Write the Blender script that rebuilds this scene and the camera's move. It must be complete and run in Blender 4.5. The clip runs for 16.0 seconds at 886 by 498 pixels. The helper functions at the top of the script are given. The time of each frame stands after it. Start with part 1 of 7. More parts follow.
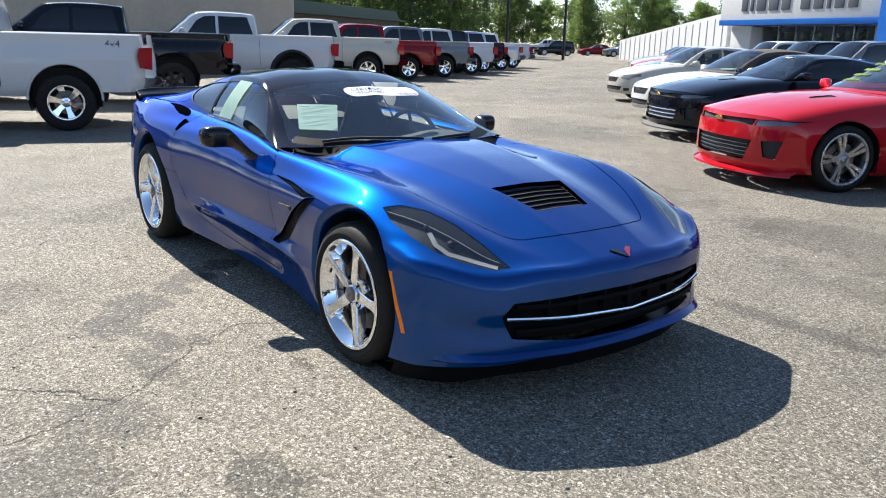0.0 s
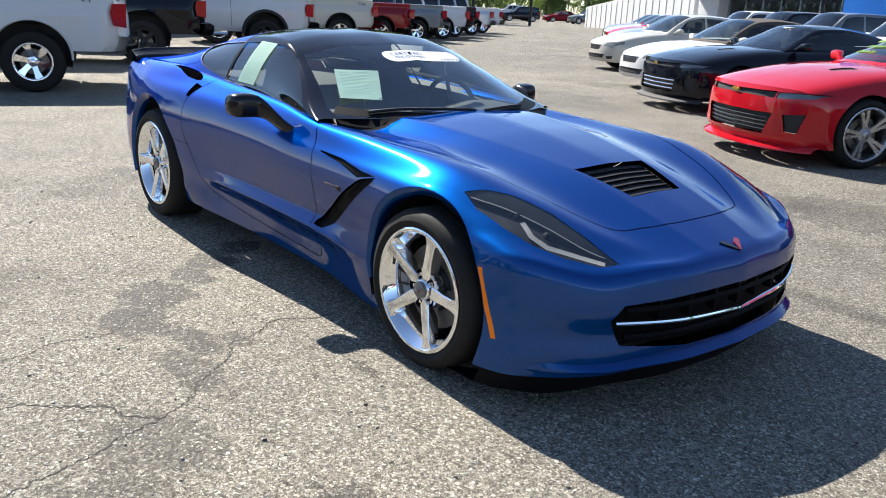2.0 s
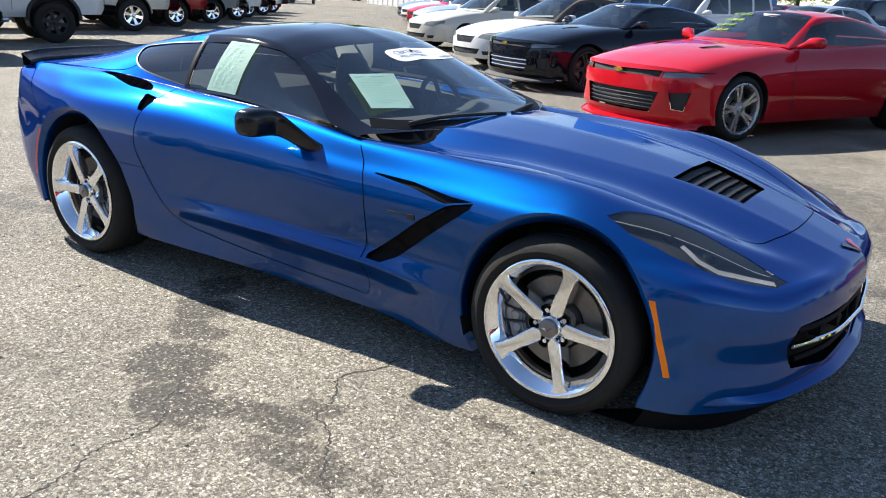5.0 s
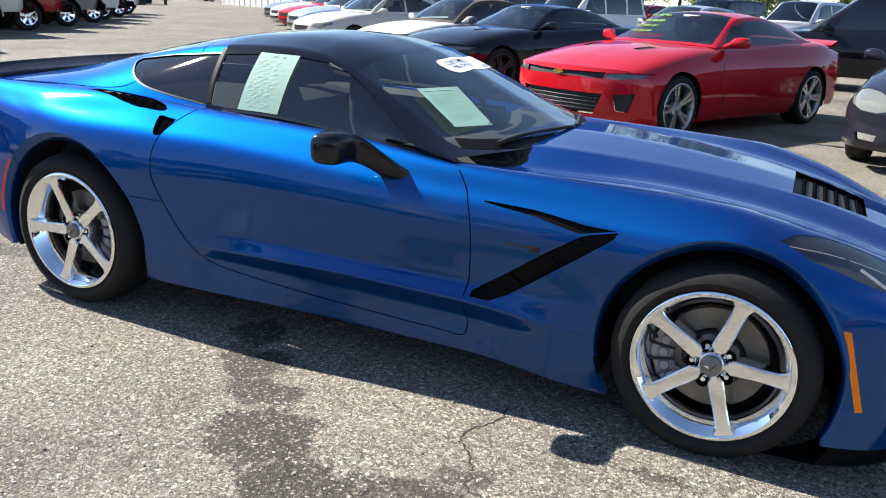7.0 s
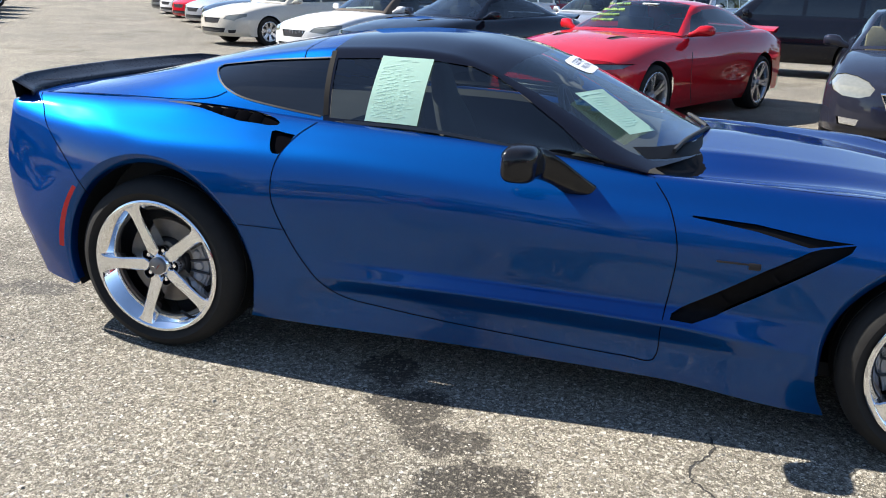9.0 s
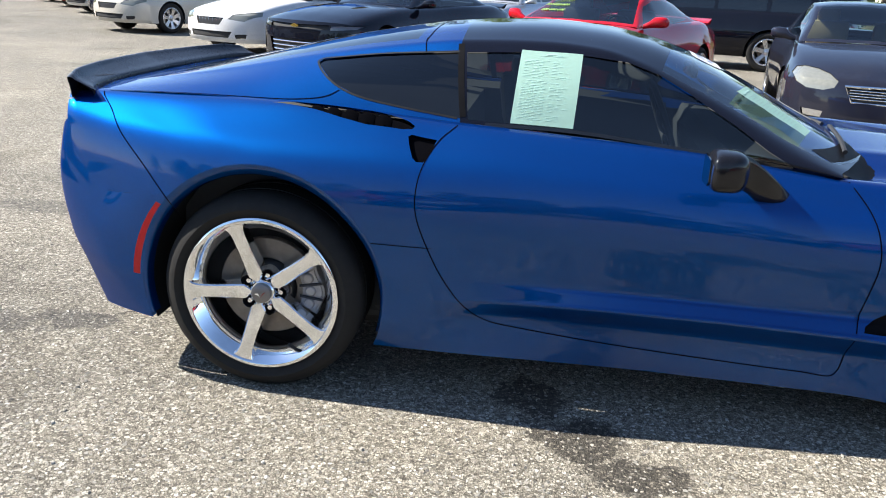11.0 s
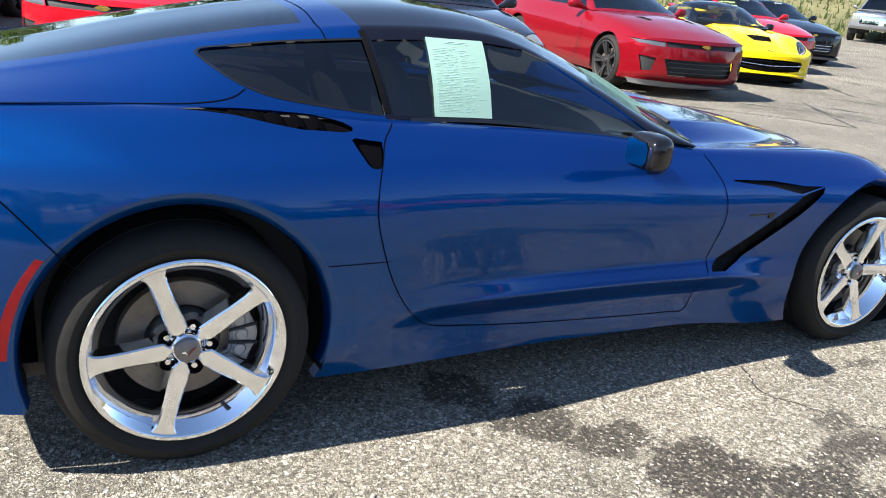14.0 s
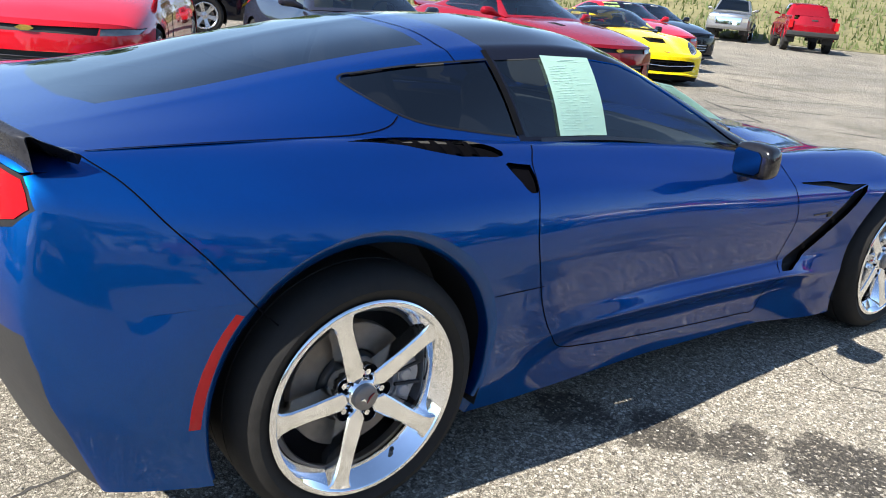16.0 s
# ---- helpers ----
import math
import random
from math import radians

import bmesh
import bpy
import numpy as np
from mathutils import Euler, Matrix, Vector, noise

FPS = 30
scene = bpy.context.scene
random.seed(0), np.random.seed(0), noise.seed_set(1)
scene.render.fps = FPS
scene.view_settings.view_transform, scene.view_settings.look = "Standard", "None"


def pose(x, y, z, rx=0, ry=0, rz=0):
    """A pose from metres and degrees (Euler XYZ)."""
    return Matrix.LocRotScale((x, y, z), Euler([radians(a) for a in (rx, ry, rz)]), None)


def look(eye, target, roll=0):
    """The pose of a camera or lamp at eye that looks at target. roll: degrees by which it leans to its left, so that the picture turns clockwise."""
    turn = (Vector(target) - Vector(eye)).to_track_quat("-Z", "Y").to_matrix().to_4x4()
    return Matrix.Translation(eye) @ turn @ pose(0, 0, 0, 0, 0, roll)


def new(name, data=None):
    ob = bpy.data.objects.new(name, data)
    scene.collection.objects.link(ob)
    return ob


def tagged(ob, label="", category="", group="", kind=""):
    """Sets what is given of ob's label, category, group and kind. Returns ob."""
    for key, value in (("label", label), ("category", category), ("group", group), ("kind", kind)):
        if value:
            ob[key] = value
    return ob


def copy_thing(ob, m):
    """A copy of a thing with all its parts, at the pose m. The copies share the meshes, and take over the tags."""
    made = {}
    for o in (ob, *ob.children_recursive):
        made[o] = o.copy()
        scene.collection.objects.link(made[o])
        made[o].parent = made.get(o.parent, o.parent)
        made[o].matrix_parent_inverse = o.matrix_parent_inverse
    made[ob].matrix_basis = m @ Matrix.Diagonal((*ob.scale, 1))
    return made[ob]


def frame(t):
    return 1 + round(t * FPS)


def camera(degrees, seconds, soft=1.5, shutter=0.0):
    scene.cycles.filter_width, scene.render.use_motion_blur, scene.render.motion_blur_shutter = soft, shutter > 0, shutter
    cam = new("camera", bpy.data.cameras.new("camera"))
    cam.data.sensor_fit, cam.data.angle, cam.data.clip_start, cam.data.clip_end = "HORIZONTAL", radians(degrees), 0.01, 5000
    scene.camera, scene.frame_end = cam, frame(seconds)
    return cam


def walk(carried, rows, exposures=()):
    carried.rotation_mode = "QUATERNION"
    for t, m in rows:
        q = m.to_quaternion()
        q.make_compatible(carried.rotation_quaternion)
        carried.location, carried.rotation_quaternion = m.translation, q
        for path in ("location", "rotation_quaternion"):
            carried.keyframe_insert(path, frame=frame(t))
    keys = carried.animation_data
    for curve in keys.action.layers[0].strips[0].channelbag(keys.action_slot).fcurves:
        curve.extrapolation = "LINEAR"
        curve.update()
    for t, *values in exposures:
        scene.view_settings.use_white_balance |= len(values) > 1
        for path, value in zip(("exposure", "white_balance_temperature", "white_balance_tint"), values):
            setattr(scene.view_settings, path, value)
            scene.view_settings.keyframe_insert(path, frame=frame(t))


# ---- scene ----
cam = camera(58.0, 16.0, 1.0)
PATH = [
    (0, (4.264, -2.589, 1.409), (2.724, -1.418, 0.904), 1.6),
    (0.5, (4.212, -2.659, 1.414), (2.67, -1.493, 0.902), 1.9),
    (1, (4.093, -2.68, 1.385), (2.56, -1.514, 0.845), 2.1),
    (1.5, (3.835, -2.66, 1.386), (2.33, -1.472, 0.818), 1.8),
    (2, (3.614, -2.699, 1.369), (2.157, -1.459, 0.787), 2.8),
    (2.5, (3.39, -2.852, 1.374), (2.037, -1.495, 0.802), 1.0),
    (3, (3.223, -2.883, 1.364), (1.926, -1.479, 0.775), 2.1),
    (3.5, (3.015, -2.828, 1.373), (1.786, -1.369, 0.77), 2.5),
    (4, (2.838, -2.886, 1.37), (1.622, -1.412, 0.778), 3.1),
    (4.5, (2.647, -3.059, 1.388), (1.508, -1.527, 0.792), 1.5),
    (4.7, (2.568, -3.11, 1.391), (1.458, -1.56, 0.787), 1.8),
    (7, (1.499, -3.295, 1.373), (0.727, -1.55, 0.775), 2.3),
    (7.5, (1.194, -3.333, 1.372), (0.42, -1.596, 0.751), 2.7),
    (8, (0.973, -3.341, 1.369), (0.228, -1.59, 0.754), 2.3),
    (10.5, (-0.308, -3.361, 1.35), (-0.509, -1.473, 0.721), 2.1),
    (11, (-0.481, -3.229, 1.326), (-0.705, -1.344, 0.697), 2.8),
    (11.5, (-0.661, -3.091, 1.328), (-0.748, -1.205, 0.67), 2.6),
    (12, (-0.978, -3.07, 1.339), (-0.88, -1.181, 0.688), 3.5),
    (12.5, (-1.224, -3.012, 1.318), (-1.111, -1.127, 0.659), 3.7),
    (13, (-1.409, -2.846, 1.309), (-1.241, -0.958, 0.669), 2.7),
    (13.5, (-1.603, -2.814, 1.351), (-1.082, -1.005, 0.677), 4.7),
    (14, (-1.703, -2.815, 1.347), (-0.784, -1.168, 0.681), 6.1),
    (14.5, (-1.758, -2.696, 1.299), (-0.681, -1.142, 0.646), 6.0),
    (15, (-1.803, -2.531, 1.308), (-0.625, -1.06, 0.638), 4.0),
    (15.5, (-2.028, -2.432, 1.287), (-0.754, -1.027, 0.651), 5.8),
    (16, (-2.312, -2.348, 1.308), (-1.133, -0.858, 0.685), 5.3),
]
walk(cam, [(t, look(eye, target, roll)) for t, eye, target, roll in PATH],
     [(0, 1.27), (4, 1.32), (8, 1.36), (11, 1.50), (13, 1.58), (14.5, 1.64), (16, 1.64)])

# ---- world, sun ----
SUN_DIR = Vector((0.97, -0.07, -0.86)).normalized()
world = bpy.data.worlds.new("world")
scene.world = world
world.use_nodes = True
_bg = world.node_tree.nodes["Background"]
_sky = world.node_tree.nodes.new("ShaderNodeTexSky")
_sky.sky_type = "NISHITA"
_sky.sun_disc = False
_sky.sun_elevation = math.asin(-SUN_DIR.z)
_sky.sun_rotation = math.atan2(-SUN_DIR.x, -SUN_DIR.y)
_sky.air_density, _sky.dust_density, _sky.ozone_density = 0.8, 0.1, 1.6
world.node_tree.links.new(_sky.outputs[0], _bg.inputs[0])
_bg.inputs[1].default_value = 0.09
_sun = bpy.data.lights.new("sun", "SUN")
_sun.energy, _sun.angle, _sun.color = 5.0, radians(0.53), (1.0, 0.95, 0.87)
sun = new("sun", _sun)
sun.rotation_euler = SUN_DIR.to_track_quat("-Z", "Y").to_euler()
sun.location = (-20, 2, 20)
scene.view_settings.exposure = 0.0

# ---- materials ----
def nodes_of(name):
    m = bpy.data.materials.new(name)
    m.use_nodes = True
    nt = m.node_tree
    return m, nt, nt.nodes["Principled BSDF"]


def add(nt, kind, **props):
    n = nt.nodes.new(kind)
    for k, v in props.items():
        n.inputs[k].default_value = v
    return n


def coords(nt, which="Object"):
    return nt.nodes.new("ShaderNodeTexCoord").outputs[which]


def noise_out(nt, vec, scale, detail=4.0, rough=0.55):
    n = add(nt, "ShaderNodeTexNoise", Scale=scale, Detail=detail, Roughness=rough)
    nt.links.new(vec, n.inputs["Vector"])
    return n.outputs[0]


def ramp(nt, fac, *stops):
    r = nt.nodes.new("ShaderNodeValToRGB")
    while len(r.color_ramp.elements) < len(stops):
        r.color_ramp.elements.new(0.5)
    for e, (p, c) in zip(r.color_ramp.elements, stops):
        e.position = p
        e.color = (*c, 1) if len(c) == 3 else c
    nt.links.new(fac, r.inputs[0])
    return r.outputs[0]


def mix(nt, fac, a, b, mode="MIX"):
    m = nt.nodes.new("ShaderNodeMix")
    m.data_type, m.blend_type = "RGBA", mode
    for sock, v in ((m.inputs[0], fac), (m.inputs[6], a), (m.inputs[7], b)):
        if isinstance(v, (int, float)):
            sock.default_value = v
        elif isinstance(v, tuple):
            sock.default_value = (*v, 1) if len(v) == 3 else v
        else:
            nt.links.new(v, sock)
    return m.outputs[2]


def maths(nt, op, a, b=0.5, c=0.5):
    m = nt.nodes.new("ShaderNodeMath")
    m.operation = op
    for sock, v in zip(m.inputs, (a, b, c)):
        if isinstance(v, (int, float)):
            sock.default_value = v
        else:
            nt.links.new(v, sock)
    return m.outputs[0]


def bump(nt, bsdf, height, strength=0.3, dist=0.01):
    b = add(nt, "ShaderNodeBump", Strength=strength, Distance=dist)
    nt.links.new(height, b.inputs["Height"])
    nt.links.new(b.outputs[0], bsdf.inputs["Normal"])


def plain(name, col, rough=0.5, metal=0.0, var=0.25, scale=30.0, coat=0.0, bumpy=0.0, spec=0.5):
    """A surface with two scales of variation in colour and gloss."""
    m, nt, b = nodes_of(name)
    v = coords(nt)
    f = noise_out(nt, v, scale)
    g = noise_out(nt, v, scale / 9)
    h = maths(nt, "ADD", maths(nt, "MULTIPLY", f, 0.5), maths(nt, "MULTIPLY", g, 0.5))
    lo = tuple(c * (1 - var) for c in col)
    hi = tuple(min(1, c * (1 + var)) for c in col)
    nt.links.new(ramp(nt, h, (0.3, lo), (0.7, hi)), b.inputs["Base Color"])
    nt.links.new(maths(nt, "MULTIPLY_ADD", h, rough * 0.5, rough * 0.75), b.inputs["Roughness"])
    b.inputs["Metallic"].default_value = metal
    b.inputs["Coat Weight"].default_value = coat
    b.inputs["Coat Roughness"].default_value = 0.04
    b.inputs["Specular IOR Level"].default_value = spec
    if bumpy:
        bump(nt, b, f, bumpy, 0.004)
    return m


def paint(name, col, metal=0.55, rough=0.38, dust=0.05, ior=1.42, edge=None):
    """Car paint: flakes under clear coat, with a thin uneven film of dust."""
    m, nt, b = nodes_of(name)
    v = coords(nt)
    big = noise_out(nt, v, 3.0, 5.0)
    fine = noise_out(nt, v, 900.0, 1.0)
    c = ramp(nt, fine, (0.35, tuple(x * 0.8 for x in col)), (0.65, tuple(min(1, x * 1.25) for x in col)))
    film = maths(nt, "MULTIPLY", big, dust)
    nt.links.new(mix(nt, film, c, (0.35, 0.32, 0.28)), b.inputs["Base Color"])
    b.inputs["Metallic"].default_value = metal
    b.inputs["Roughness"].default_value = rough
    b.inputs["Specular IOR Level"].default_value = 0.0 if metal < 0.5 else 0.5
    b.inputs["Coat Weight"].default_value = 1.0
    b.inputs["Coat IOR"].default_value = ior
    if edge:
        b.inputs["Specular Tint"].default_value = (*edge, 1)
    nt.links.new(maths(nt, "MULTIPLY_ADD", big, 0.06, 0.015), b.inputs["Coat Roughness"])
    return m


def flake_paint(name, deep, flake, edge, rough=0.55, share=0.5, ior=1.5):
    """Metallic car paint: bright flakes over a deep base, both under one clear coat."""
    m, nt, b = nodes_of(name)
    v = coords(nt)
    big = noise_out(nt, v, 3.0, 5.0)
    fine = noise_out(nt, v, 900.0, 1.0)
    b2 = nt.nodes.new("ShaderNodeBsdfPrincipled")
    for n, col, metal in ((b, flake, 1.0), (b2, deep, 0.0)):
        nt.links.new(ramp(nt, fine, (0.35, tuple(x * 0.82 for x in col)), (0.65, tuple(min(1, x * 1.2) for x in col))), n.inputs["Base Color"])
        n.inputs["Metallic"].default_value = metal
        n.inputs["Roughness"].default_value = rough
        n.inputs["Specular IOR Level"].default_value = 0.5 * metal
        n.inputs["Specular Tint"].default_value = (*edge, 1)
        n.inputs["Coat Weight"].default_value = 1.0
        n.inputs["Coat IOR"].default_value = ior
        nt.links.new(maths(nt, "MULTIPLY_ADD", big, 0.05, 0.02), n.inputs["Coat Roughness"])
    mx = nt.nodes.new("ShaderNodeMixShader")
    mx.inputs[0].default_value = share
    nt.links.new(b.outputs[0], mx.inputs[1])
    nt.links.new(b2.outputs[0], mx.inputs[2])
    nt.links.new(mx.outputs[0], nt.nodes["Material Output"].inputs[0])
    return m


def glass(name, tint, gloss=1.0):
    """Thin tinted pane: what lies behind shows through the tint, with a mirror sheen by angle."""
    m = bpy.data.materials.new(name)
    m.use_nodes = True
    nt = m.node_tree
    nt.nodes.clear()
    out = nt.nodes.new("ShaderNodeOutputMaterial")
    tr = nt.nodes.new("ShaderNodeBsdfTransparent")
    v = coords(nt)
    nt.links.new(ramp(nt, noise_out(nt, v, 4.0), (0.3, tuple(t * 0.92 for t in tint)), (0.7, tint)), tr.inputs[0])
    gl = nt.nodes.new("ShaderNodeBsdfGlossy")
    gl.inputs["Roughness"].default_value = 0.015
    gl.inputs["Color"].default_value = (gloss, gloss, gloss, 1)
    fr = add(nt, "ShaderNodeFresnel", IOR=1.7)
    mx = nt.nodes.new("ShaderNodeMixShader")
    nt.links.new(fr.outputs[0], mx.inputs[0])
    nt.links.new(tr.outputs[0], mx.inputs[1])
    nt.links.new(gl.outputs[0], mx.inputs[2])
    nt.links.new(mx.outputs[0], out.inputs[0])
    return m


def asphalt_material():
    """Worn asphalt with pale stones set in dark binder, broad stains, oil spots and cracks."""
    m, nt, b = nodes_of("worn_asphalt")
    v = coords(nt)
    # uneven chips: the cells are bent by noise so that no two stones are alike
    warp = add(nt, "ShaderNodeTexNoise", Scale=55.0, Detail=2.0)
    nt.links.new(v, warp.inputs["Vector"])
    bent = nt.nodes.new("ShaderNodeVectorMath")
    bent.operation = "MULTIPLY_ADD"
    nt.links.new(warp.outputs["Color"], bent.inputs[0])
    bent.inputs[1].default_value = (0.014, 0.014, 0.0)
    nt.links.new(v, bent.inputs[2])
    vo = add(nt, "ShaderNodeTexVoronoi", Scale=115.0, Randomness=1.0)
    nt.links.new(bent.outputs[0], vo.inputs["Vector"])
    vo2 = add(nt, "ShaderNodeTexVoronoi", Scale=48.0, Randomness=1.0)
    nt.links.new(bent.outputs[0], vo2.inputs["Vector"])
    sep = nt.nodes.new("ShaderNodeSeparateColor")
    nt.links.new(vo.outputs["Color"], sep.inputs[0])
    sep2 = nt.nodes.new("ShaderNodeSeparateColor")
    nt.links.new(vo2.outputs["Color"], sep2.inputs[0])
    stone = ramp(nt, sep.outputs[0], (0.0, (0.19, 0.175, 0.148)), (0.35, (0.41, 0.38, 0.325)), (0.8, (0.58, 0.545, 0.47)), (1.0, (0.88, 0.84, 0.75)))
    grit = ramp(nt, noise_out(nt, v, 420.0, 2.0), (0.36, (0.5, 0.5, 0.5)), (0.62, (1.35, 1.34, 1.32)))
    base = mix(nt, 1.0, stone, grit, "MULTIPLY")
    # dark binder in the joints, with the stones' tiny shadows put into the colour
    joint = add(nt, "ShaderNodeTexVoronoi", Scale=115.0, Randomness=1.0)
    joint.feature = "DISTANCE_TO_EDGE"
    nt.links.new(bent.outputs[0], joint.inputs["Vector"])
    base = mix(nt, 1.0, base, ramp(nt, joint.outputs["Distance"], (0.02, (0.34, 0.33, 0.31)), (0.16, (1.0, 1.0, 1.0))), "MULTIPLY")
    big = maths(nt, "MULTIPLY", maths(nt, "GREATER_THAN", sep2.outputs[0], 0.76), maths(nt, "LESS_THAN", vo2.outputs["Distance"], 0.36))
    bigcol = ramp(nt, sep2.outputs[1], (0.0, (0.36, 0.33, 0.285)), (1.0, (0.78, 0.745, 0.67)))
    base = mix(nt, big, base, bigcol)
    lum = ramp(nt, noise_out(nt, v, 0.7, 6.0, 0.62), (0.3, (1.02, 1.02, 1.02)), (0.7, (1.50, 1.48, 1.43)))
    base = mix(nt, 1.0, base, lum, "MULTIPLY")
    worn = noise_out(nt, v, 0.55, 9.0, 0.72)
    base = mix(nt, 1.0, base, ramp(nt, worn, (0.40, (0.72, 0.71, 0.69)), (0.47, (1.0, 1.0, 1.0)), (0.60, (1.0, 1.0, 1.0)), (0.72, (1.16, 1.15, 1.12))), "MULTIPLY")
    lane = ramp(nt, noise_out(nt, v, 0.09, 3.0), (0.35, (0.85, 0.85, 0.86)), (0.65, (1.1, 1.09, 1.07)))
    base = mix(nt, 1.0, base, lane, "MULTIPLY")
    # worn hollows between stones where binder broke out, their shade put into colour
    pit_shade = ramp(nt, noise_out(nt, v, 34.0, 5.0, 0.68), (0.36, (0.42, 0.40, 0.37)), (0.47, (1.0, 1.0, 1.0)))
    base = mix(nt, ramp(nt, noise_out(nt, v, 1.3, 3.0), (0.4, (0.25, 0.25, 0.25)), (0.62, (1.0, 1.0, 1.0))), base, mix(nt, 1.0, base, pit_shade, "MULTIPLY"))
    # damp or oily patches, each with its own ragged outline
    ragged = noise_out(nt, v, 6.5, 9.0, 0.74)
    total = None
    for x, y, rx, ry, dark in STAINS:
        mp = nt.nodes.new("ShaderNodeMapping")
        mp.vector_type = "TEXTURE"
        mp.inputs["Location"].default_value = (x, y, 0)
        mp.inputs["Scale"].default_value = (rx, ry, 1)
        nt.links.new(v, mp.inputs["Vector"])
        ln = nt.nodes.new("ShaderNodeVectorMath")
        ln.operation = "LENGTH"
        nt.links.new(mp.outputs[0], ln.inputs[0])
        d = maths(nt, "MULTIPLY_ADD", ragged, 2.6, ln.outputs["Value"])
        mask = add(nt, "ShaderNodeMapRange")
        nt.links.new(d, mask.inputs[0])
        for k, val in zip((1, 2, 3, 4), (2.24, 2.09, 0.0, min(1.0, dark * 1.1))):
            mask.inputs[k].default_value = val
        total = mask.outputs[0] if total is None else maths(nt, "MAXIMUM", total, mask.outputs[0])
    speck = ramp(nt, sep.outputs[1], (0.16, (0.12, 0.12, 0.12)), (0.26, (1, 1, 1)))
    total = maths(nt, "MULTIPLY", total, speck)
    base = mix(nt, total, base, mix(nt, 1.0, base, (0.19, 0.182, 0.175), "MULTIPLY"))
    base = mix(nt, 1.0, base, (0.52, 0.517, 0.505), "MULTIPLY")
    nt.links.new(base, b.inputs["Base Color"])
    nt.links.new(maths(nt, "MULTIPLY_ADD", total, -0.2, 0.85), b.inputs["Roughness"])
    b.inputs["Specular IOR Level"].default_value = 0.4
    ht = maths(nt, "ADD", maths(nt, "MULTIPLY", noise_out(nt, v, 170.0, 3.0), 0.9), maths(nt, "MULTIPLY", sep.outputs[2], 0.8))
    ht = maths(nt, "ADD", ht, maths(nt, "MULTIPLY", big, 0.35))
    bump(nt, b, ht, 1.0, 0.010)
    return m


# centres, half sizes and depth of the dark patches on the asphalt
STAINS = [(1.24, -1.07, 0.16, 0.03, 0.6), (-0.45, -0.78, 0.14, 0.16, 0.85), (-0.28, -1.02, 0.16, 0.13, 0.85), (-0.12, -1.2, 0.16, 0.12, 0.85), (0.06, -1.44, 0.22, 0.2, 0.9), (0.33, -1.62, 0.22, 0.16, 0.9), (0.66, -1.5, 0.2, 0.09, 0.8), (0.9, -1.62, 0.3, 0.1, 0.7),
          (0.74, -1.34, 0.12, 0.07, 0.7), (1.36, -1.92, 0.25, 0.2, 0.55), (1.72, -2.2, 0.35, 0.25, 0.5), (2.08, -1.62, 0.22, 0.14, 0.7), (-2.25, -0.52, 0.2, 0.1, 0.7), (-2.6, -0.62, 0.35, 0.12, 0.6),
          (2.2, 1.32, 0.7, 0.1, 0.5), (1.2, 3.5, 0.9, 0.6, 0.5), (3.2, 2.6, 1.3, 0.5, 0.35), (-5.0, 7.0, 1.6, 0.8, 0.4), (-0.8, 3.6, 1.0, 0.3, 0.35), (-3.2, 0.9, 0.5, 0.15, 0.5)]

M_BLUE = flake_paint("laguna_blue_paint", (0.0004, 0.006, 0.07), (0.0004, 0.108, 0.39), (0.02, 0.10, 0.42), 0.48, 0.48, 1.40)
M_ROOF = paint("black_roof_paint", (0.005, 0.006, 0.012), 0.0, 0.5, 0.004, 1.33)
M_GAP = plain("dark_gap", (0.003, 0.003, 0.004), 0.95, 0, 0.2, 60, 0, 0, 0.0)
M_SATIN = plain("satin_black_plastic", (0.008, 0.008, 0.009), 0.42, 0, 0.3, 60, 0, 0, 0.35)
M_GLOSSBLACK = plain("gloss_black_plastic", (0.008, 0.008, 0.009), 0.22, 0, 0.3, 60, 0.4)
M_BLACK = plain("matt_black_plastic", (0.012, 0.012, 0.013), 0.65, 0, 0.3, 80, 0, 0.15)
M_RUBBER = plain("tyre_rubber", (0.016, 0.0152, 0.0142), 0.75, 0, 0.35, 40, 0, 0.3, 0.25)
M_CHROME = plain("chrome", (0.86, 0.87, 0.89), 0.045, 1.0, 0.06, 20)
M_MIRROR = plain("dim_mirror", (0.07, 0.075, 0.08), 0.03, 1.0, 0.05, 20)
M_ALLOY = plain("silver_alloy", (0.5, 0.51, 0.53), 0.28, 0.9, 0.12, 25)
M_BOWL = plain("grey_lamp_bowl", (0.07, 0.073, 0.08), 0.35, 0.4, 0.4, 40)
M_IRON = plain("worn_brake_iron", (0.20, 0.175, 0.145), 0.5, 0.6, 0.35, 25, 0, 0.2)
M_CALIPER = plain("grey_caliper_paint", (0.30, 0.30, 0.31), 0.4, 0.3, 0.2, 40)
M_POLISHED = plain("polished_wheel_face", (0.86, 0.87, 0.88), 0.11, 1.0, 0.08, 45)
M_SPOILER = plain("dark_woven_composite", (0.02, 0.021, 0.026), 0.28, 0, 0.3, 90, 0.05, 0, 0.12)
M_MIRRORCASE = plain("black_mirror_case", (0.007, 0.007, 0.009), 0.16, 0, 0.3, 60, 0.0, 0, 0.4)
M_COUPELAMP = plain("dark_coupe_lamp", (0.11, 0.11, 0.115), 0.14, 0.3, 0.4, 25, 1.0)
M_LAMPCOVER = plain("grey_lamp_cover", (0.055, 0.06, 0.066), 0.25, 0.3, 0.15, 40)
M_DARKMETAL = plain("dark_metal", (0.03, 0.03, 0.032), 0.45, 0.6, 0.3, 30)
M_WIND = glass("windscreen_glass", (0.64, 0.74, 0.71))
M_TINT = glass("dark_tinted_glass", (0.55, 0.62, 0.62))
M_SIDE = glass("side_glass", (0.30, 0.36, 0.36))
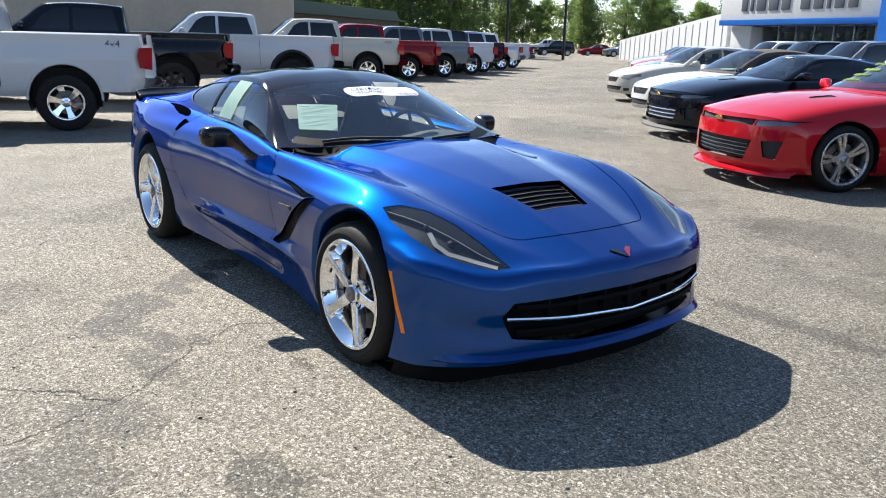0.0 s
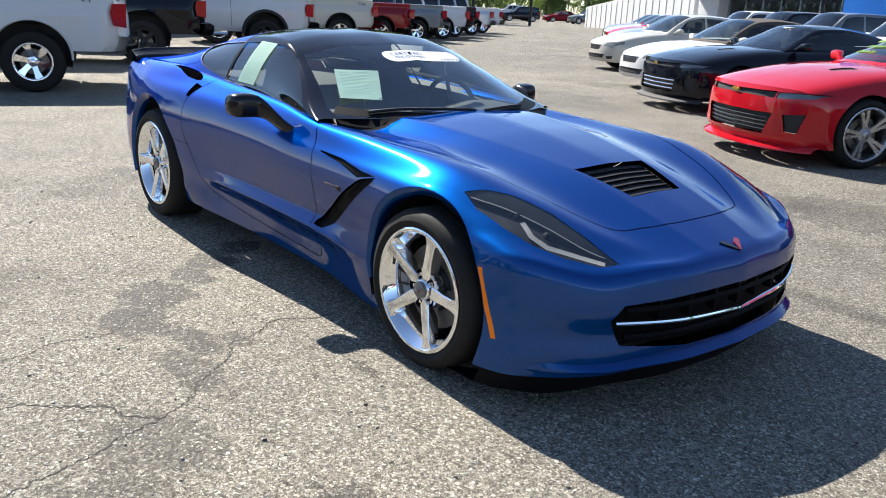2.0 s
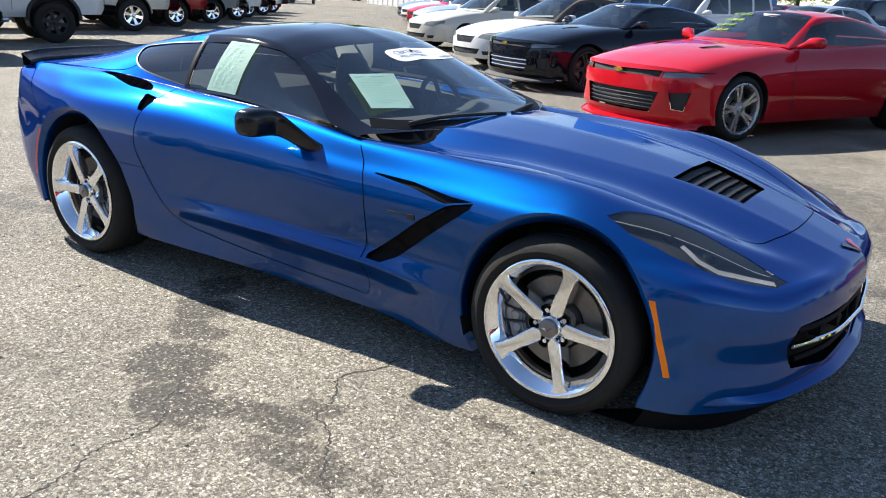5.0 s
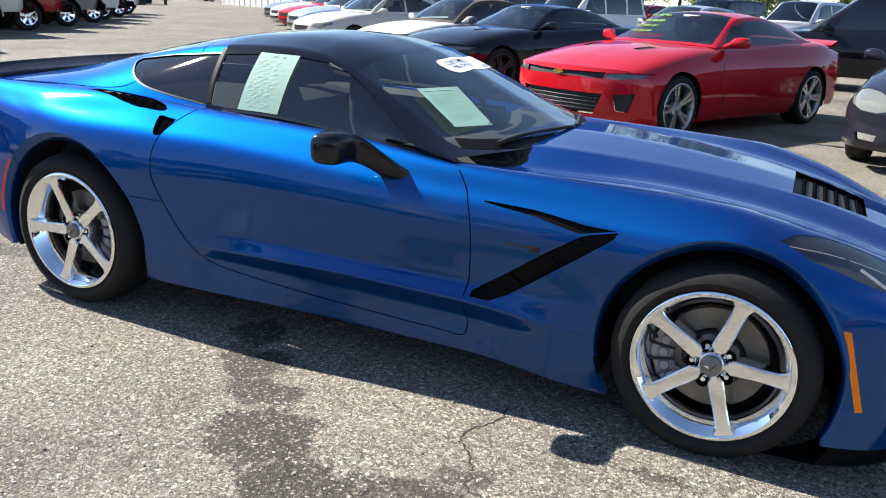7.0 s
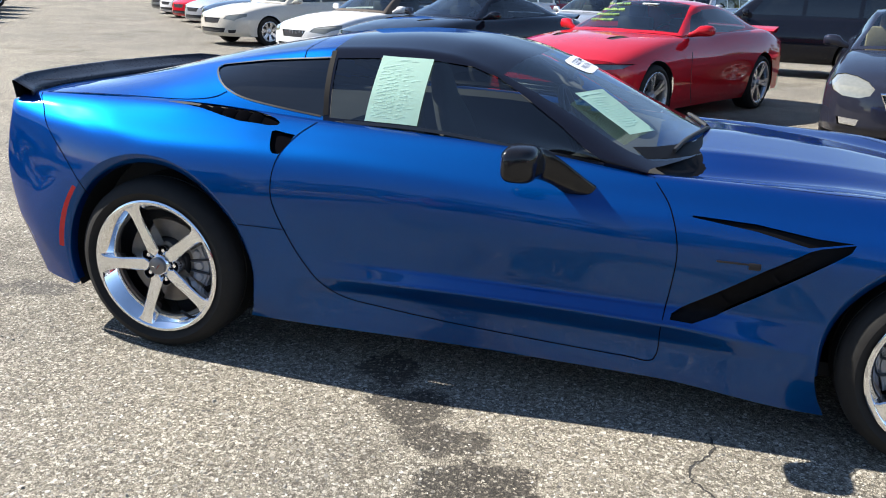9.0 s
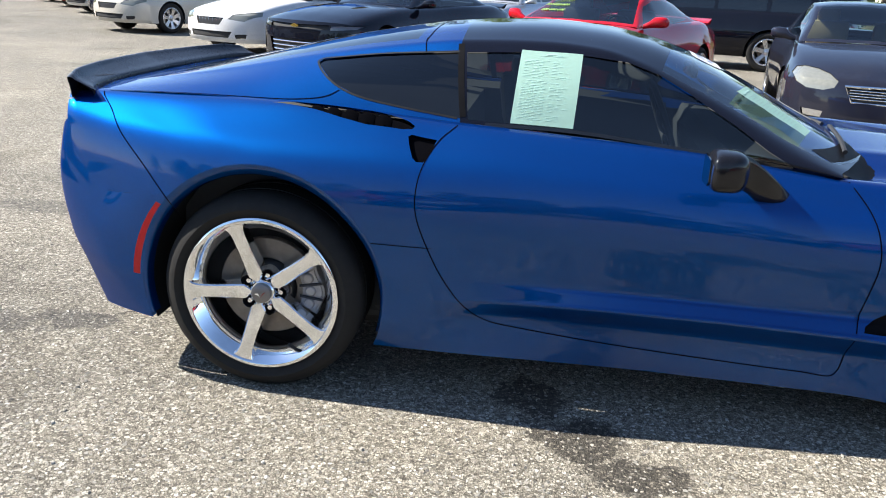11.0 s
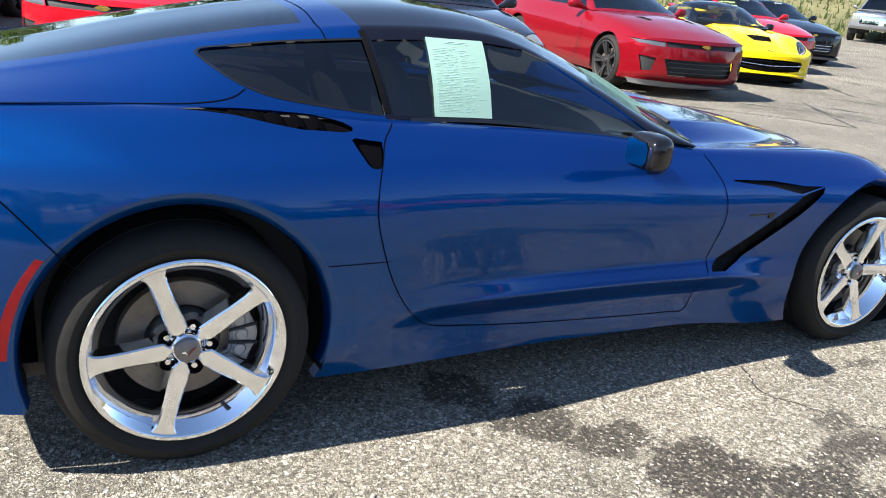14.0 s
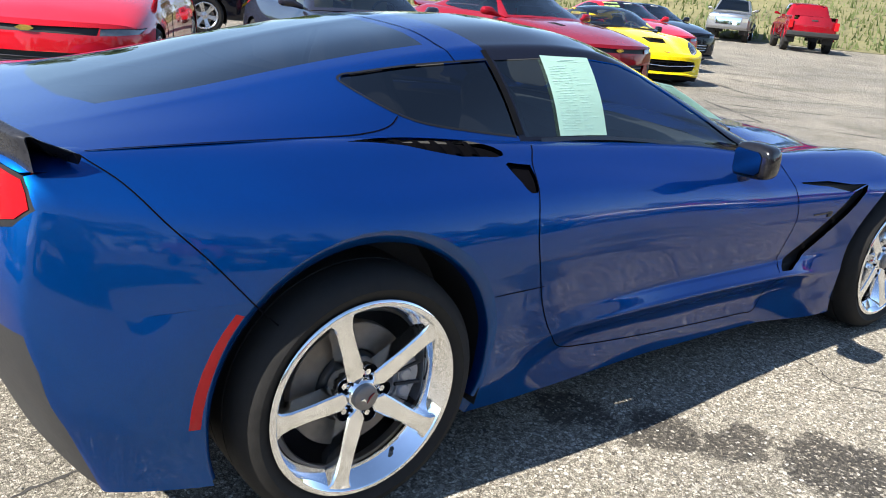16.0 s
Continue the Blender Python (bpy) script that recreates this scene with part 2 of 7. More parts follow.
M_SMOKE = glass("smoked_glass", (0.06, 0.066, 0.072))
M_DIM = glass("dim_tinted_glass", (0.26, 0.29, 0.30))
M_LENS = glass("clear_lens", (0.55, 0.58, 0.61))
M_REDLENS = plain("red_lens", (0.34, 0.004, 0.008), 0.3, 0, 0.25, 40, 0.6, 0, 0.1)
M_STRIP = plain("grey_lamp_strip", (0.6, 0.61, 0.63), 0.2, 0.2, 0.1, 30)
M_DULL = plain("dull_black_plastic", (0.006, 0.006, 0.007), 0.5, 0, 0.3, 60, 0, 0, 0.05)
M_AMBER = plain("amber_lens", (1.0, 0.22, 0.004), 0.3, 0, 0.12, 40, 0.2, 0, 0.2)


def paper_material(name, col):
    """Thin paper that also lets light through."""
    m = plain(name, col, 0.7, 0, 0.06, 12)
    nt = m.node_tree
    b, out = nt.nodes["Principled BSDF"], nt.nodes["Material Output"]
    tl = nt.nodes.new("ShaderNodeBsdfTranslucent")
    tl.inputs[0].default_value = (*col, 1)
    mx = nt.nodes.new("ShaderNodeMixShader")
    mx.inputs[0].default_value = 0.45
    nt.links.new(b.outputs[0], mx.inputs[1])
    nt.links.new(tl.outputs[0], mx.inputs[2])
    nt.links.new(mx.outputs[0], out.inputs[0])
    return m


M_PAPER = paper_material("pale_green_paper", (0.46, 0.72, 0.61))
M_INK = plain("grey_print", (0.37, 0.58, 0.50), 0.7, 0, 0.1, 12)
M_WHITE = plain("white_vinyl", (0.78, 0.79, 0.8), 0.5, 0, 0.05, 12)
M_BLUEINK = plain("navy_print", (0.02, 0.045, 0.16), 0.5, 0, 0.1, 12)
M_SEAT = plain("dark_leather", (0.05, 0.05, 0.05), 0.55, 0, 0.3, 50, 0, 0.2)
M_DASH = plain("dashboard_vinyl", (0.03, 0.031, 0.033), 0.7, 0, 0.25, 70, 0, 0.15)


def leaf_material(name, col):
    """Leaves that let part of the light through."""
    m = plain(name, col, 0.7, 0, 0.35, 0.6)
    nt = m.node_tree
    b, out = nt.nodes["Principled BSDF"], nt.nodes["Material Output"]
    tl = nt.nodes.new("ShaderNodeBsdfTranslucent")
    tl.inputs[0].default_value = (col[0] * 1.3, col[1] * 1.35, col[2] * 0.9, 1)
    mx = nt.nodes.new("ShaderNodeMixShader")
    mx.inputs[0].default_value = 0.5
    nt.links.new(b.outputs[0], mx.inputs[1])
    nt.links.new(tl.outputs[0], mx.inputs[2])
    nt.links.new(mx.outputs[0], out.inputs[0])
    return m


M_WEED = leaf_material("dry_weeds", (0.13, 0.16, 0.06))
M_GRASS = plain("rough_grass", (0.12, 0.11, 0.05), 0.9, 0, 0.4, 3, 0, 0.3)
M_LEAF = leaf_material("tree_leaves", (0.08, 0.12, 0.045))
M_LEAF2 = leaf_material("young_leaves", (0.12, 0.17, 0.06))
M_PINE = leaf_material("pine_needles", (0.065, 0.10, 0.05))
M_BARK = plain("bark", (0.10, 0.08, 0.06), 0.9, 0, 0.35, 8, 0, 0.4)
M_CLAD = plain("white_cladding", (0.58, 0.59, 0.60), 0.5, 0, 0.06, 4)
M_BLUECLAD = plain("blue_cladding", (0.01, 0.13, 0.5), 0.35, 0.2, 0.1, 4)
M_BEIGE = plain("beige_render", (0.42, 0.36, 0.29), 0.8, 0, 0.15, 5)
M_GREENROOF = plain("dark_green_roof", (0.02, 0.05, 0.035), 0.5, 0, 0.2, 5)
M_STEEL = plain("galvanised_steel", (0.25, 0.24, 0.23), 0.5, 0.6, 0.2, 10)
M_SIGNGREY = plain("dark_grey_letters", (0.07, 0.08, 0.1), 0.5, 0, 0.1, 10)
M_GOLD = plain("gold_badge", (0.7, 0.5, 0.12), 0.25, 1.0, 0.1, 30)
M_REDENAMEL = plain("red_enamel", (0.22, 0.01, 0.012), 0.3, 0, 0.1, 30, 1.0)
M_TAN = plain("tan_leather", (0.42, 0.31, 0.18), 0.6, 0, 0.2, 30)
M_RED = paint("red_paint", (0.42, 0.004, 0.012), 0.1, 0.4, 0.02, 1.45)
M_DRED = paint("dark_red_paint", (0.20, 0.003, 0.009), 0.3, 0.4, 0.01, 1.38)
M_YELLOW = paint("yellow_paint", (0.72, 0.53, 0.0), 0.0, 0.4)
M_BLACKP = paint("black_paint", (0.004, 0.005, 0.010), 0.1, 0.4, 0.01, 1.40)
M_NAVY = paint("dark_navy_paint", (0.008, 0.010, 0.022), 0.2, 0.3)
M_WHITEP = paint("white_paint", (0.60, 0.60, 0.60), 0.0, 0.4)
M_PEARL = paint("pearl_beige_paint", (0.50, 0.47, 0.41), 0.1, 0.4)
M_GREYSILVER = paint("grey_silver_paint", (0.20, 0.205, 0.215), 0.6, 0.35)
M_SILVER = paint("silver_paint", (0.48, 0.49, 0.51), 0.6, 0.35)
M_GREY = paint("grey_paint", (0.16, 0.17, 0.18), 0.5, 0.35)
M_CLOTH = plain("brown_soft_top", (0.07, 0.055, 0.045), 0.9, 0, 0.2, 60)

# ---- building tools ----
def part(name, bm, material, parent=None, label="", sharp=40, normals=None):
    me = bpy.data.meshes.new(name)
    bm.normal_update()
    bm.to_mesh(me)
    bm.free()
    me.materials.append(material)
    me.shade_smooth()
    me.set_sharp_from_angle(angle=radians(sharp))
    if normals is not None:
        me.normals_split_custom_set_from_vertices([normals(v.co) for v in me.vertices])
    ob = new(name, me)
    ob.parent = parent
    if label:
        ob["label"] = label
    return ob


def thing(name, label, category, m=None, group="", kind=""):
    ob = new(name)
    ob.empty_display_size = 0.2
    if m is not None:
        ob.matrix_basis = m
    return tagged(ob, label, category, group, kind)


def pchip(*pairs):
    """A smooth curve through (x, value) pairs that never overshoots."""
    x = np.array([p[0] for p in pairs], float)
    y = np.array([p[1] for p in pairs], float)
    o = np.argsort(x)
    x, y = x[o], y[o]
    h = np.diff(x)
    d = np.diff(y) / h
    s = np.zeros(len(x))
    for i in range(1, len(x) - 1):
        if d[i - 1] * d[i] > 0:
            w1, w2 = 2 * h[i] + h[i - 1], h[i] + 2 * h[i - 1]
            s[i] = (w1 + w2) / (w1 / d[i - 1] + w2 / d[i])
    s[0], s[-1] = d[0], d[-1]

    def f(t):
        t = np.clip(t, x[0], x[-1])
        i = np.clip(np.searchsorted(x, t) - 1, 0, len(h) - 1)
        u = (t - x[i]) / h[i]
        return ((2 * u**3 - 3 * u**2 + 1) * y[i] + (u**3 - 2 * u**2 + u) * h[i] * s[i]
                + (-2 * u**3 + 3 * u**2) * y[i + 1] + (u**3 - u**2) * h[i] * s[i + 1])
    return f


def ring(points, n):
    """A smooth line through points (rows), n steps to each span."""
    p = np.array(points, float)
    c = np.concatenate(([0], np.cumsum(np.maximum(np.linalg.norm(np.diff(p, axis=0), axis=1), 1e-4) ** 0.7)))
    t = np.concatenate([np.linspace(c[i], c[i + 1], n, endpoint=False) for i in range(len(c) - 1)] + [[c[-1]]])
    out = np.zeros((len(t), p.shape[1]))
    m = np.zeros_like(p)
    for i in range(len(p)):
        a, b = max(i - 1, 0), min(i + 1, len(p) - 1)
        m[i] = (p[b] - p[a]) / (c[b] - c[a])
    i = np.clip(np.searchsorted(c, t, side="right") - 1, 0, len(c) - 2)
    h = (c[i + 1] - c[i])[:, None]
    u = ((t - c[i])[:, None]) / h
    return ((2 * u**3 - 3 * u**2 + 1) * p[i] + (u**3 - 2 * u**2 + u) * h * m[i]
            + (-2 * u**3 + 3 * u**2) * p[i + 1] + (u**3 - u**2) * h * m[i + 1])


def grid_mesh(bm, rows, mirror=True, flip=False):
    """Quads over a grid of points; with mirror, the same on the other side of y = 0."""
    for side in ((1, -1) if mirror else (1,)):
        vs = [[bm.verts.new((p[0], p[1] * side, p[2])) for p in r] for r in rows]
        for a, b in zip(vs, vs[1:]):
            for i in range(len(a) - 1):
                q = (a[i], a[i + 1], b[i + 1], b[i])
                if (side < 0) != flip:
                    q = q[::-1]
                try:
                    bm.faces.new(q)
                except ValueError:
                    pass
    bmesh.ops.remove_doubles(bm, verts=bm.verts, dist=0.0004)


AX = {"side": (0, 2, Vector((0, 1, 0))), "top": (0, 1, Vector((0, 0, 1))), "front": (1, 2, Vector((1, 0, 0)))}


def inside(poly, x, y):
    c = False
    for (x0, y0), (x1, y1) in zip(poly, poly[1:] + poly[:1]):
        if (y0 > y) != (y1 > y) and x < (x1 - x0) * (y - y0) / (y1 - y0) + x0:
            c = not c
    return c


def knife(bm, poly, axis, pick=lambda c: True):
    """Cuts the mesh along a closed outline seen along an axis. Returns the faces inside it."""
    i, j, way = AX[axis]
    for (x0, y0), (x1, y1) in zip(poly, poly[1:] + poly[:1]):
        lo = (min(x0, x1) - 0.012, min(y0, y1) - 0.012)
        hi = (max(x0, x1) + 0.012, max(y0, y1) + 0.012)
        near = []
        for f in bm.faces:
            vx = [v.co[i] for v in f.verts]
            vy = [v.co[j] for v in f.verts]
            if max(vx) > lo[0] and min(vx) < hi[0] and max(vy) > lo[1] and min(vy) < hi[1] and pick(f.calc_center_median()):
                near.append(f)
        if not near:
            continue
        a, b = Vector((0, 0, 0)), Vector((0, 0, 0))
        a[i], a[j], b[i], b[j] = x0, y0, x1, y1
        n = (b - a).cross(way)
        if n.length < 1e-6:
            continue
        geo = list({e for f in near for e in f.edges}) + list({v for f in near for v in f.verts}) + near
        bmesh.ops.bisect_plane(bm, geom=geo, dist=0.0003, plane_co=a, plane_no=n.normalized())
    out = []
    for f in bm.faces:
        c = f.calc_center_median()
        if pick(c) and inside(poly, c[i], c[j]):
            out.append(f)
    return out


def take(bm, faces):
    """Moves faces into a mesh of their own."""
    nb = bmesh.new()
    m = {}
    for f in faces:
        vs = []
        for v in f.verts:
            if v not in m:
                m[v] = nb.verts.new(v.co)
            vs.append(m[v])
        try:
            nb.faces.new(vs)
        except ValueError:
            pass
    bmesh.ops.delete(bm, geom=faces, context="FACES")
    return nb


def thick(bm, depth, direction=None):
    """Gives an open sheet a turned-in edge of that depth."""
    edges = [e for e in bm.edges if e.is_boundary]
    bm.normal_update()
    r = bmesh.ops.extrude_edge_only(bm, edges=edges)
    for v in [g for g in r["geom"] if isinstance(g, bmesh.types.BMVert)]:
        base = [e.other_vert(v) for e in v.link_edges]
        n = direction if direction is not None else -base[0].normal
        v.co += n * depth


def box(bm, x0, x1, y0, y1, z0, z1, bev=0.0, seg=2):
    m = Matrix.Translation(((x0 + x1) / 2, (y0 + y1) / 2, (z0 + z1) / 2)) @ Matrix.Diagonal((x1 - x0, y1 - y0, z1 - z0, 1))
    r = bmesh.ops.create_cube(bm, size=1, matrix=m)
    if bev:
        es = list({e for v in r["verts"] for e in v.link_edges})
        bmesh.ops.bevel(bm, geom=es, offset=bev, segments=seg, affect="EDGES", profile=0.6)


def turned(bm, profile, n=48, axis="y", close=False):
    """A lathe about the y axis: profile of (radius, y)."""
    rows = []
    for k in range(n):
        a = 2 * math.pi * k / n
        rows.append([bm.verts.new((r * math.cos(a), y, r * math.sin(a))) for r, y in profile])
    for k in range(n):
        a, b = rows[k], rows[(k + 1) % n]
        for i in range(len(profile) - 1):
            bm.faces.new((a[i], a[i + 1], b[i + 1], b[i]))
    if close:
        bm.faces.new([r[0] for r in rows])
        bm.faces.new([r[-1] for r in rows][::-1])


def prism(bm, outline, y0, y1, m=None, bev=0.0):
    """A flat outline in x, z pushed along y."""
    m = m or Matrix()
    a = [bm.verts.new(m @ Vector((x, y0, z))) for x, z in outline]
    b = [bm.verts.new(m @ Vector((x, y1, z))) for x, z in outline]
    fs = [bm.faces.new(a), bm.faces.new(b[::-1])]
    n = len(a)
    for i in range(n):
        fs.append(bm.faces.new((a[i], b[i], b[(i + 1) % n], a[(i + 1) % n])))
    bmesh.ops.recalc_face_normals(bm, faces=fs)
    if bev:
        bmesh.ops.bevel(bm, geom=list(fs[1].edges) + list(fs[0].edges), offset=bev, segments=2, affect="EDGES")


def tube(bm, pts, r, n=6):
    pts = [Vector(p) for p in pts]
    rows = []
    for i, p in enumerate(pts):
        d = (pts[min(i + 1, len(pts) - 1)] - pts[max(i - 1, 0)]).normalized()
        u = d.cross(Vector((0, 0, 1)))
        u = u.normalized() if u.length > 1e-3 else Vector((1, 0, 0))
        w = u.cross(d)
        rr = r[i] if isinstance(r, (list, tuple)) else r
        rows.append([bm.verts.new(p + (u * math.cos(2 * math.pi * k / n) + w * math.sin(2 * math.pi * k / n)) * rr) for k in range(n)])
    for a, b in zip(rows, rows[1:]):
        for k in range(n):
            bm.faces.new((a[k], a[(k + 1) % n], b[(k + 1) % n], b[k]))
    bm.faces.new(rows[0][::-1])
    bm.faces.new(rows[-1])


def ribbon_on(tree, pts, axis, width, lift, origin):
    """A narrow strip that follows a surface under a line seen along an axis."""
    bm = bmesh.new()
    i, j, way = AX[axis]
    out = []
    pts = [Vector(p) for p in pts]
    dense = []
    for a, b in zip(pts, pts[1:]):
        n = max(1, int((b - a).length / 0.015))
        dense += [a.lerp(b, k / n) for k in range(n)]
    dense.append(pts[-1])
    for p in dense:
        o = Vector((0, 0, 0))
        o[i], o[j] = p.x, p.y
        o += way * origin
        hit = tree.ray_cast(o, -way if origin > 0 else way)
        if hit[0] is not None:
            out.append((hit[0], hit[1] if hit[1].dot(way) * origin > 0 else -hit[1]))
    last = None
    for k, (p, n) in enumerate(out):
        d = (out[min(k + 1, len(out) - 1)][0] - out[max(k - 1, 0)][0])
        if d.length < 1e-6 or d.length > 0.12:
            last = None
            continue
        side = n.cross(d.normalized()) * width / 2
        q = [bm.verts.new(p + side + n * lift), bm.verts.new(p - side + n * lift)]
        if last:
            bm.faces.new((last[0], last[1], q[1], q[0]))
        last = q
    return bm

# ---- car shells: lofted from styling lines ----
def smooth01(t):
    t = min(1.0, max(0.0, t))
    return t * t * (3 - 2 * t)


def lower_body(S, nu=150, nr=6):
    """Hood, fenders, sides and both bumpers from the styling lines in S: each line gives (half width, height) along the car."""
    lines = S["lines"]
    u0, u1 = S["tail"], S["nose"]
    kf, kr = S["bow_f"], S["bow_r"]
    f0, r0 = S["bow_from"]

    def place(u, s):
        return (u - smooth01((u - f0) / (u1 - f0)) * kf(s) if u > 0 else u + smooth01((r0 - u) / (r0 - u0)) * kr(s))
    rows = []
    for u in np.linspace(u0, u1, nu):
        pts = []
        for fs, fz in lines:
            x = u
            for _ in range(5):
                x = place(u, float(fs(x)))
            pts.append((x, float(fs(x)), float(fz(x))))
        rows.append(ring(pts, nr))
    bm = bmesh.new()
    rows = np.array(rows)
    grid_mesh(bm, rows)
    # ahead of the front axle and behind the rear one the sides below the waist belong to the bumpers
    bad = []
    zc = S["lines"][S["cline"]][1]
    for f in bm.faces:
        m = f.calc_center_median()
        if (m.x > S["arch_f"][0] or m.x < S["arch_r"][0]) and m.z < float(zc(m.x)) - 0.004 and abs(m.y) > 0.3:
            bad.append(f)
    bmesh.ops.delete(bm, geom=bad, context="FACES")
    # bumpers hang from the first and last ring
    c = S["cline"] * nr
    for end, prof, lip in ((0, S["rear_profile"], S["rear_lip"]), (-1, S["front_profile"], S["front_lip"])):
        top = rows[end][c:]
        flank = S.get("flank") if end == 0 else S.get("flank_f")
        wide = S.get("wide", 0.0) if end == 0 else 0.0
        sl = S["lines"][S["cline"]][0]
        cols = []
        sgn = 1 if end else -1
        for t in np.linspace(0, 1, 22):
            row = []
            for x, s, z in top:
                zl = float(lip(s))
                row.append((x + sgn * float(prof(t)), s * (1 - S["tuck"] * t * t + wide * t), z + (zl - z) * t))
            x, s, z = row[0]
            if flank:
                xe, se, ze = top[0]
                side = []
                for xx in np.linspace(flank, xe - sgn * 0.025, 9):
                    k = smooth01((flank - xx) / (flank - xe))
                    zt = float(zc(xx))
                    side.append((xx + sgn * float(prof(t)) * k * k, float(sl(xx)) * (1 - 0.012 * t * t * (1 - k) + wide * t * k) + (se - float(sl(xe))) * k, zt + (float(lip(se)) - zt) * t))
                cols.append(side + row)
                continue
            row = [(x - sgn * d, s + 0.04 * d * (1 - t), z + d * 0.35 * (1 - t)) for d in (0.16, 0.08)] + row
            cols.append(row)
        grid_mesh(bm, cols, flip=bool(end))
    bmesh.ops.recalc_face_normals(bm, faces=bm.faces)
    return bm


def greenhouse(S, nu=110, nr=7):
    """Screen, roof, side glass and fastback from belt to centre line."""
    g = S["glass"]
    rows = []
    for u in np.linspace(g["rear"], g["front"], nu):
        k = smooth01((u + 0.55) / 0.65) * g["bow"]
        kb = smooth01((g["bow_rear_from"] - u) / 0.5) * g["bow_rear"]

        def at(s):
            return u - k * s * s + kb * s * s
        x = u
        for _ in range(6):
            x = at(float(g["belt"][0](x)))
        b = (x, float(g["belt"][0](x)), float(g["belt"][1](x)))
        se, ze, zr = float(g["rail"][0](u)), float(g["rail"][1](u)), float(g["top"](u))
        e = (at(se), se, ze)
        mid = tuple((p + q) / 2 + d for p, q, d in zip(b, e, (0, g["bulge"], 0)))
        c1 = (at(se * 0.9), se * 0.9, ze + (zr - ze) * 0.30)
        c2 = (at(se * 0.55), se * 0.55, ze + (zr - ze) * 0.78)
        c3 = (u, 0.0, zr)
        rows.append(ring([b, mid, e, c1, c2, c3], nr))
    bm = bmesh.new()
    grid_mesh(bm, np.array(rows))
    bmesh.ops.recalc_face_normals(bm, faces=bm.faces)
    return bm


def normal_finder(bm):
    """Smooth normals of the whole skin, so that panels cut from it shade as one."""
    from mathutils.bvhtree import BVHTree
    from mathutils.interpolate import poly_3d_calc
    bm.normal_update()
    tree = BVHTree.FromBMesh(bm)
    bm.faces.ensure_lookup_table()
    fv = [[(v.co.copy(), v.normal.copy()) for v in f.verts] for f in bm.faces]

    def f(co):
        p, n, i, d = tree.find_nearest(co)
        w = poly_3d_calc([c for c, _ in fv[i]], p)
        out = Vector((0, 0, 0))
        for k, (_, nn) in zip(w, fv[i]):
            out += nn * k
        return out.normalized() if out.length > 1e-6 else n
    return f


def circle(cx, cz, r, n=44):
    return [(cx + r * math.cos(2 * math.pi * k / n), cz + r * math.sin(2 * math.pi * k / n)) for k in range(n)]


def wheel_well(cx, cz, r, y0, y1, parent):
    for sg in (-1, 1):
        bm = bmesh.new()
        rows = [[(cx + rr * math.cos(a), sg * y, cz + rr * math.sin(a)) for a in np.linspace(-0.35, math.pi + 0.35, 22)] for rr, y in ((r + 0.01, y1), (r + 0.012, y0), (0.05, y0 * 0.98))]
        grid_mesh(bm, rows, mirror=False)
        part("wheel_well", bm, M_BLACK, parent)


M_CAP = plain("grey_cap", (0.20, 0.19, 0.185), 0.4, 0.6, 0.2, 40)


def tyre_mesh(R, r, w):
    bm = bmesh.new()
    h = w / 2
    turned(bm, [(r - 0.01, -h * 0.78), (r + 0.006, -h * 0.9), (r + (R - r) * 0.45, -h * 1.03), (R - 0.028, -h * 0.98), (R - 0.008, -h * 0.84), (R, -h * 0.6),
                (R, -h * 0.34), (R - 0.006, -h * 0.33), (R - 0.006, -h * 0.29), (R, -h * 0.28), (R, h * 0.28), (R - 0.006, h * 0.29), (R - 0.006, h * 0.33), (R, h * 0.34),
                (R, h * 0.6), (R - 0.008, h * 0.84), (R - 0.028, h * 0.98), (r + (R - r) * 0.45, h * 1.03), (r, h * 0.9)], 72)
    return bm


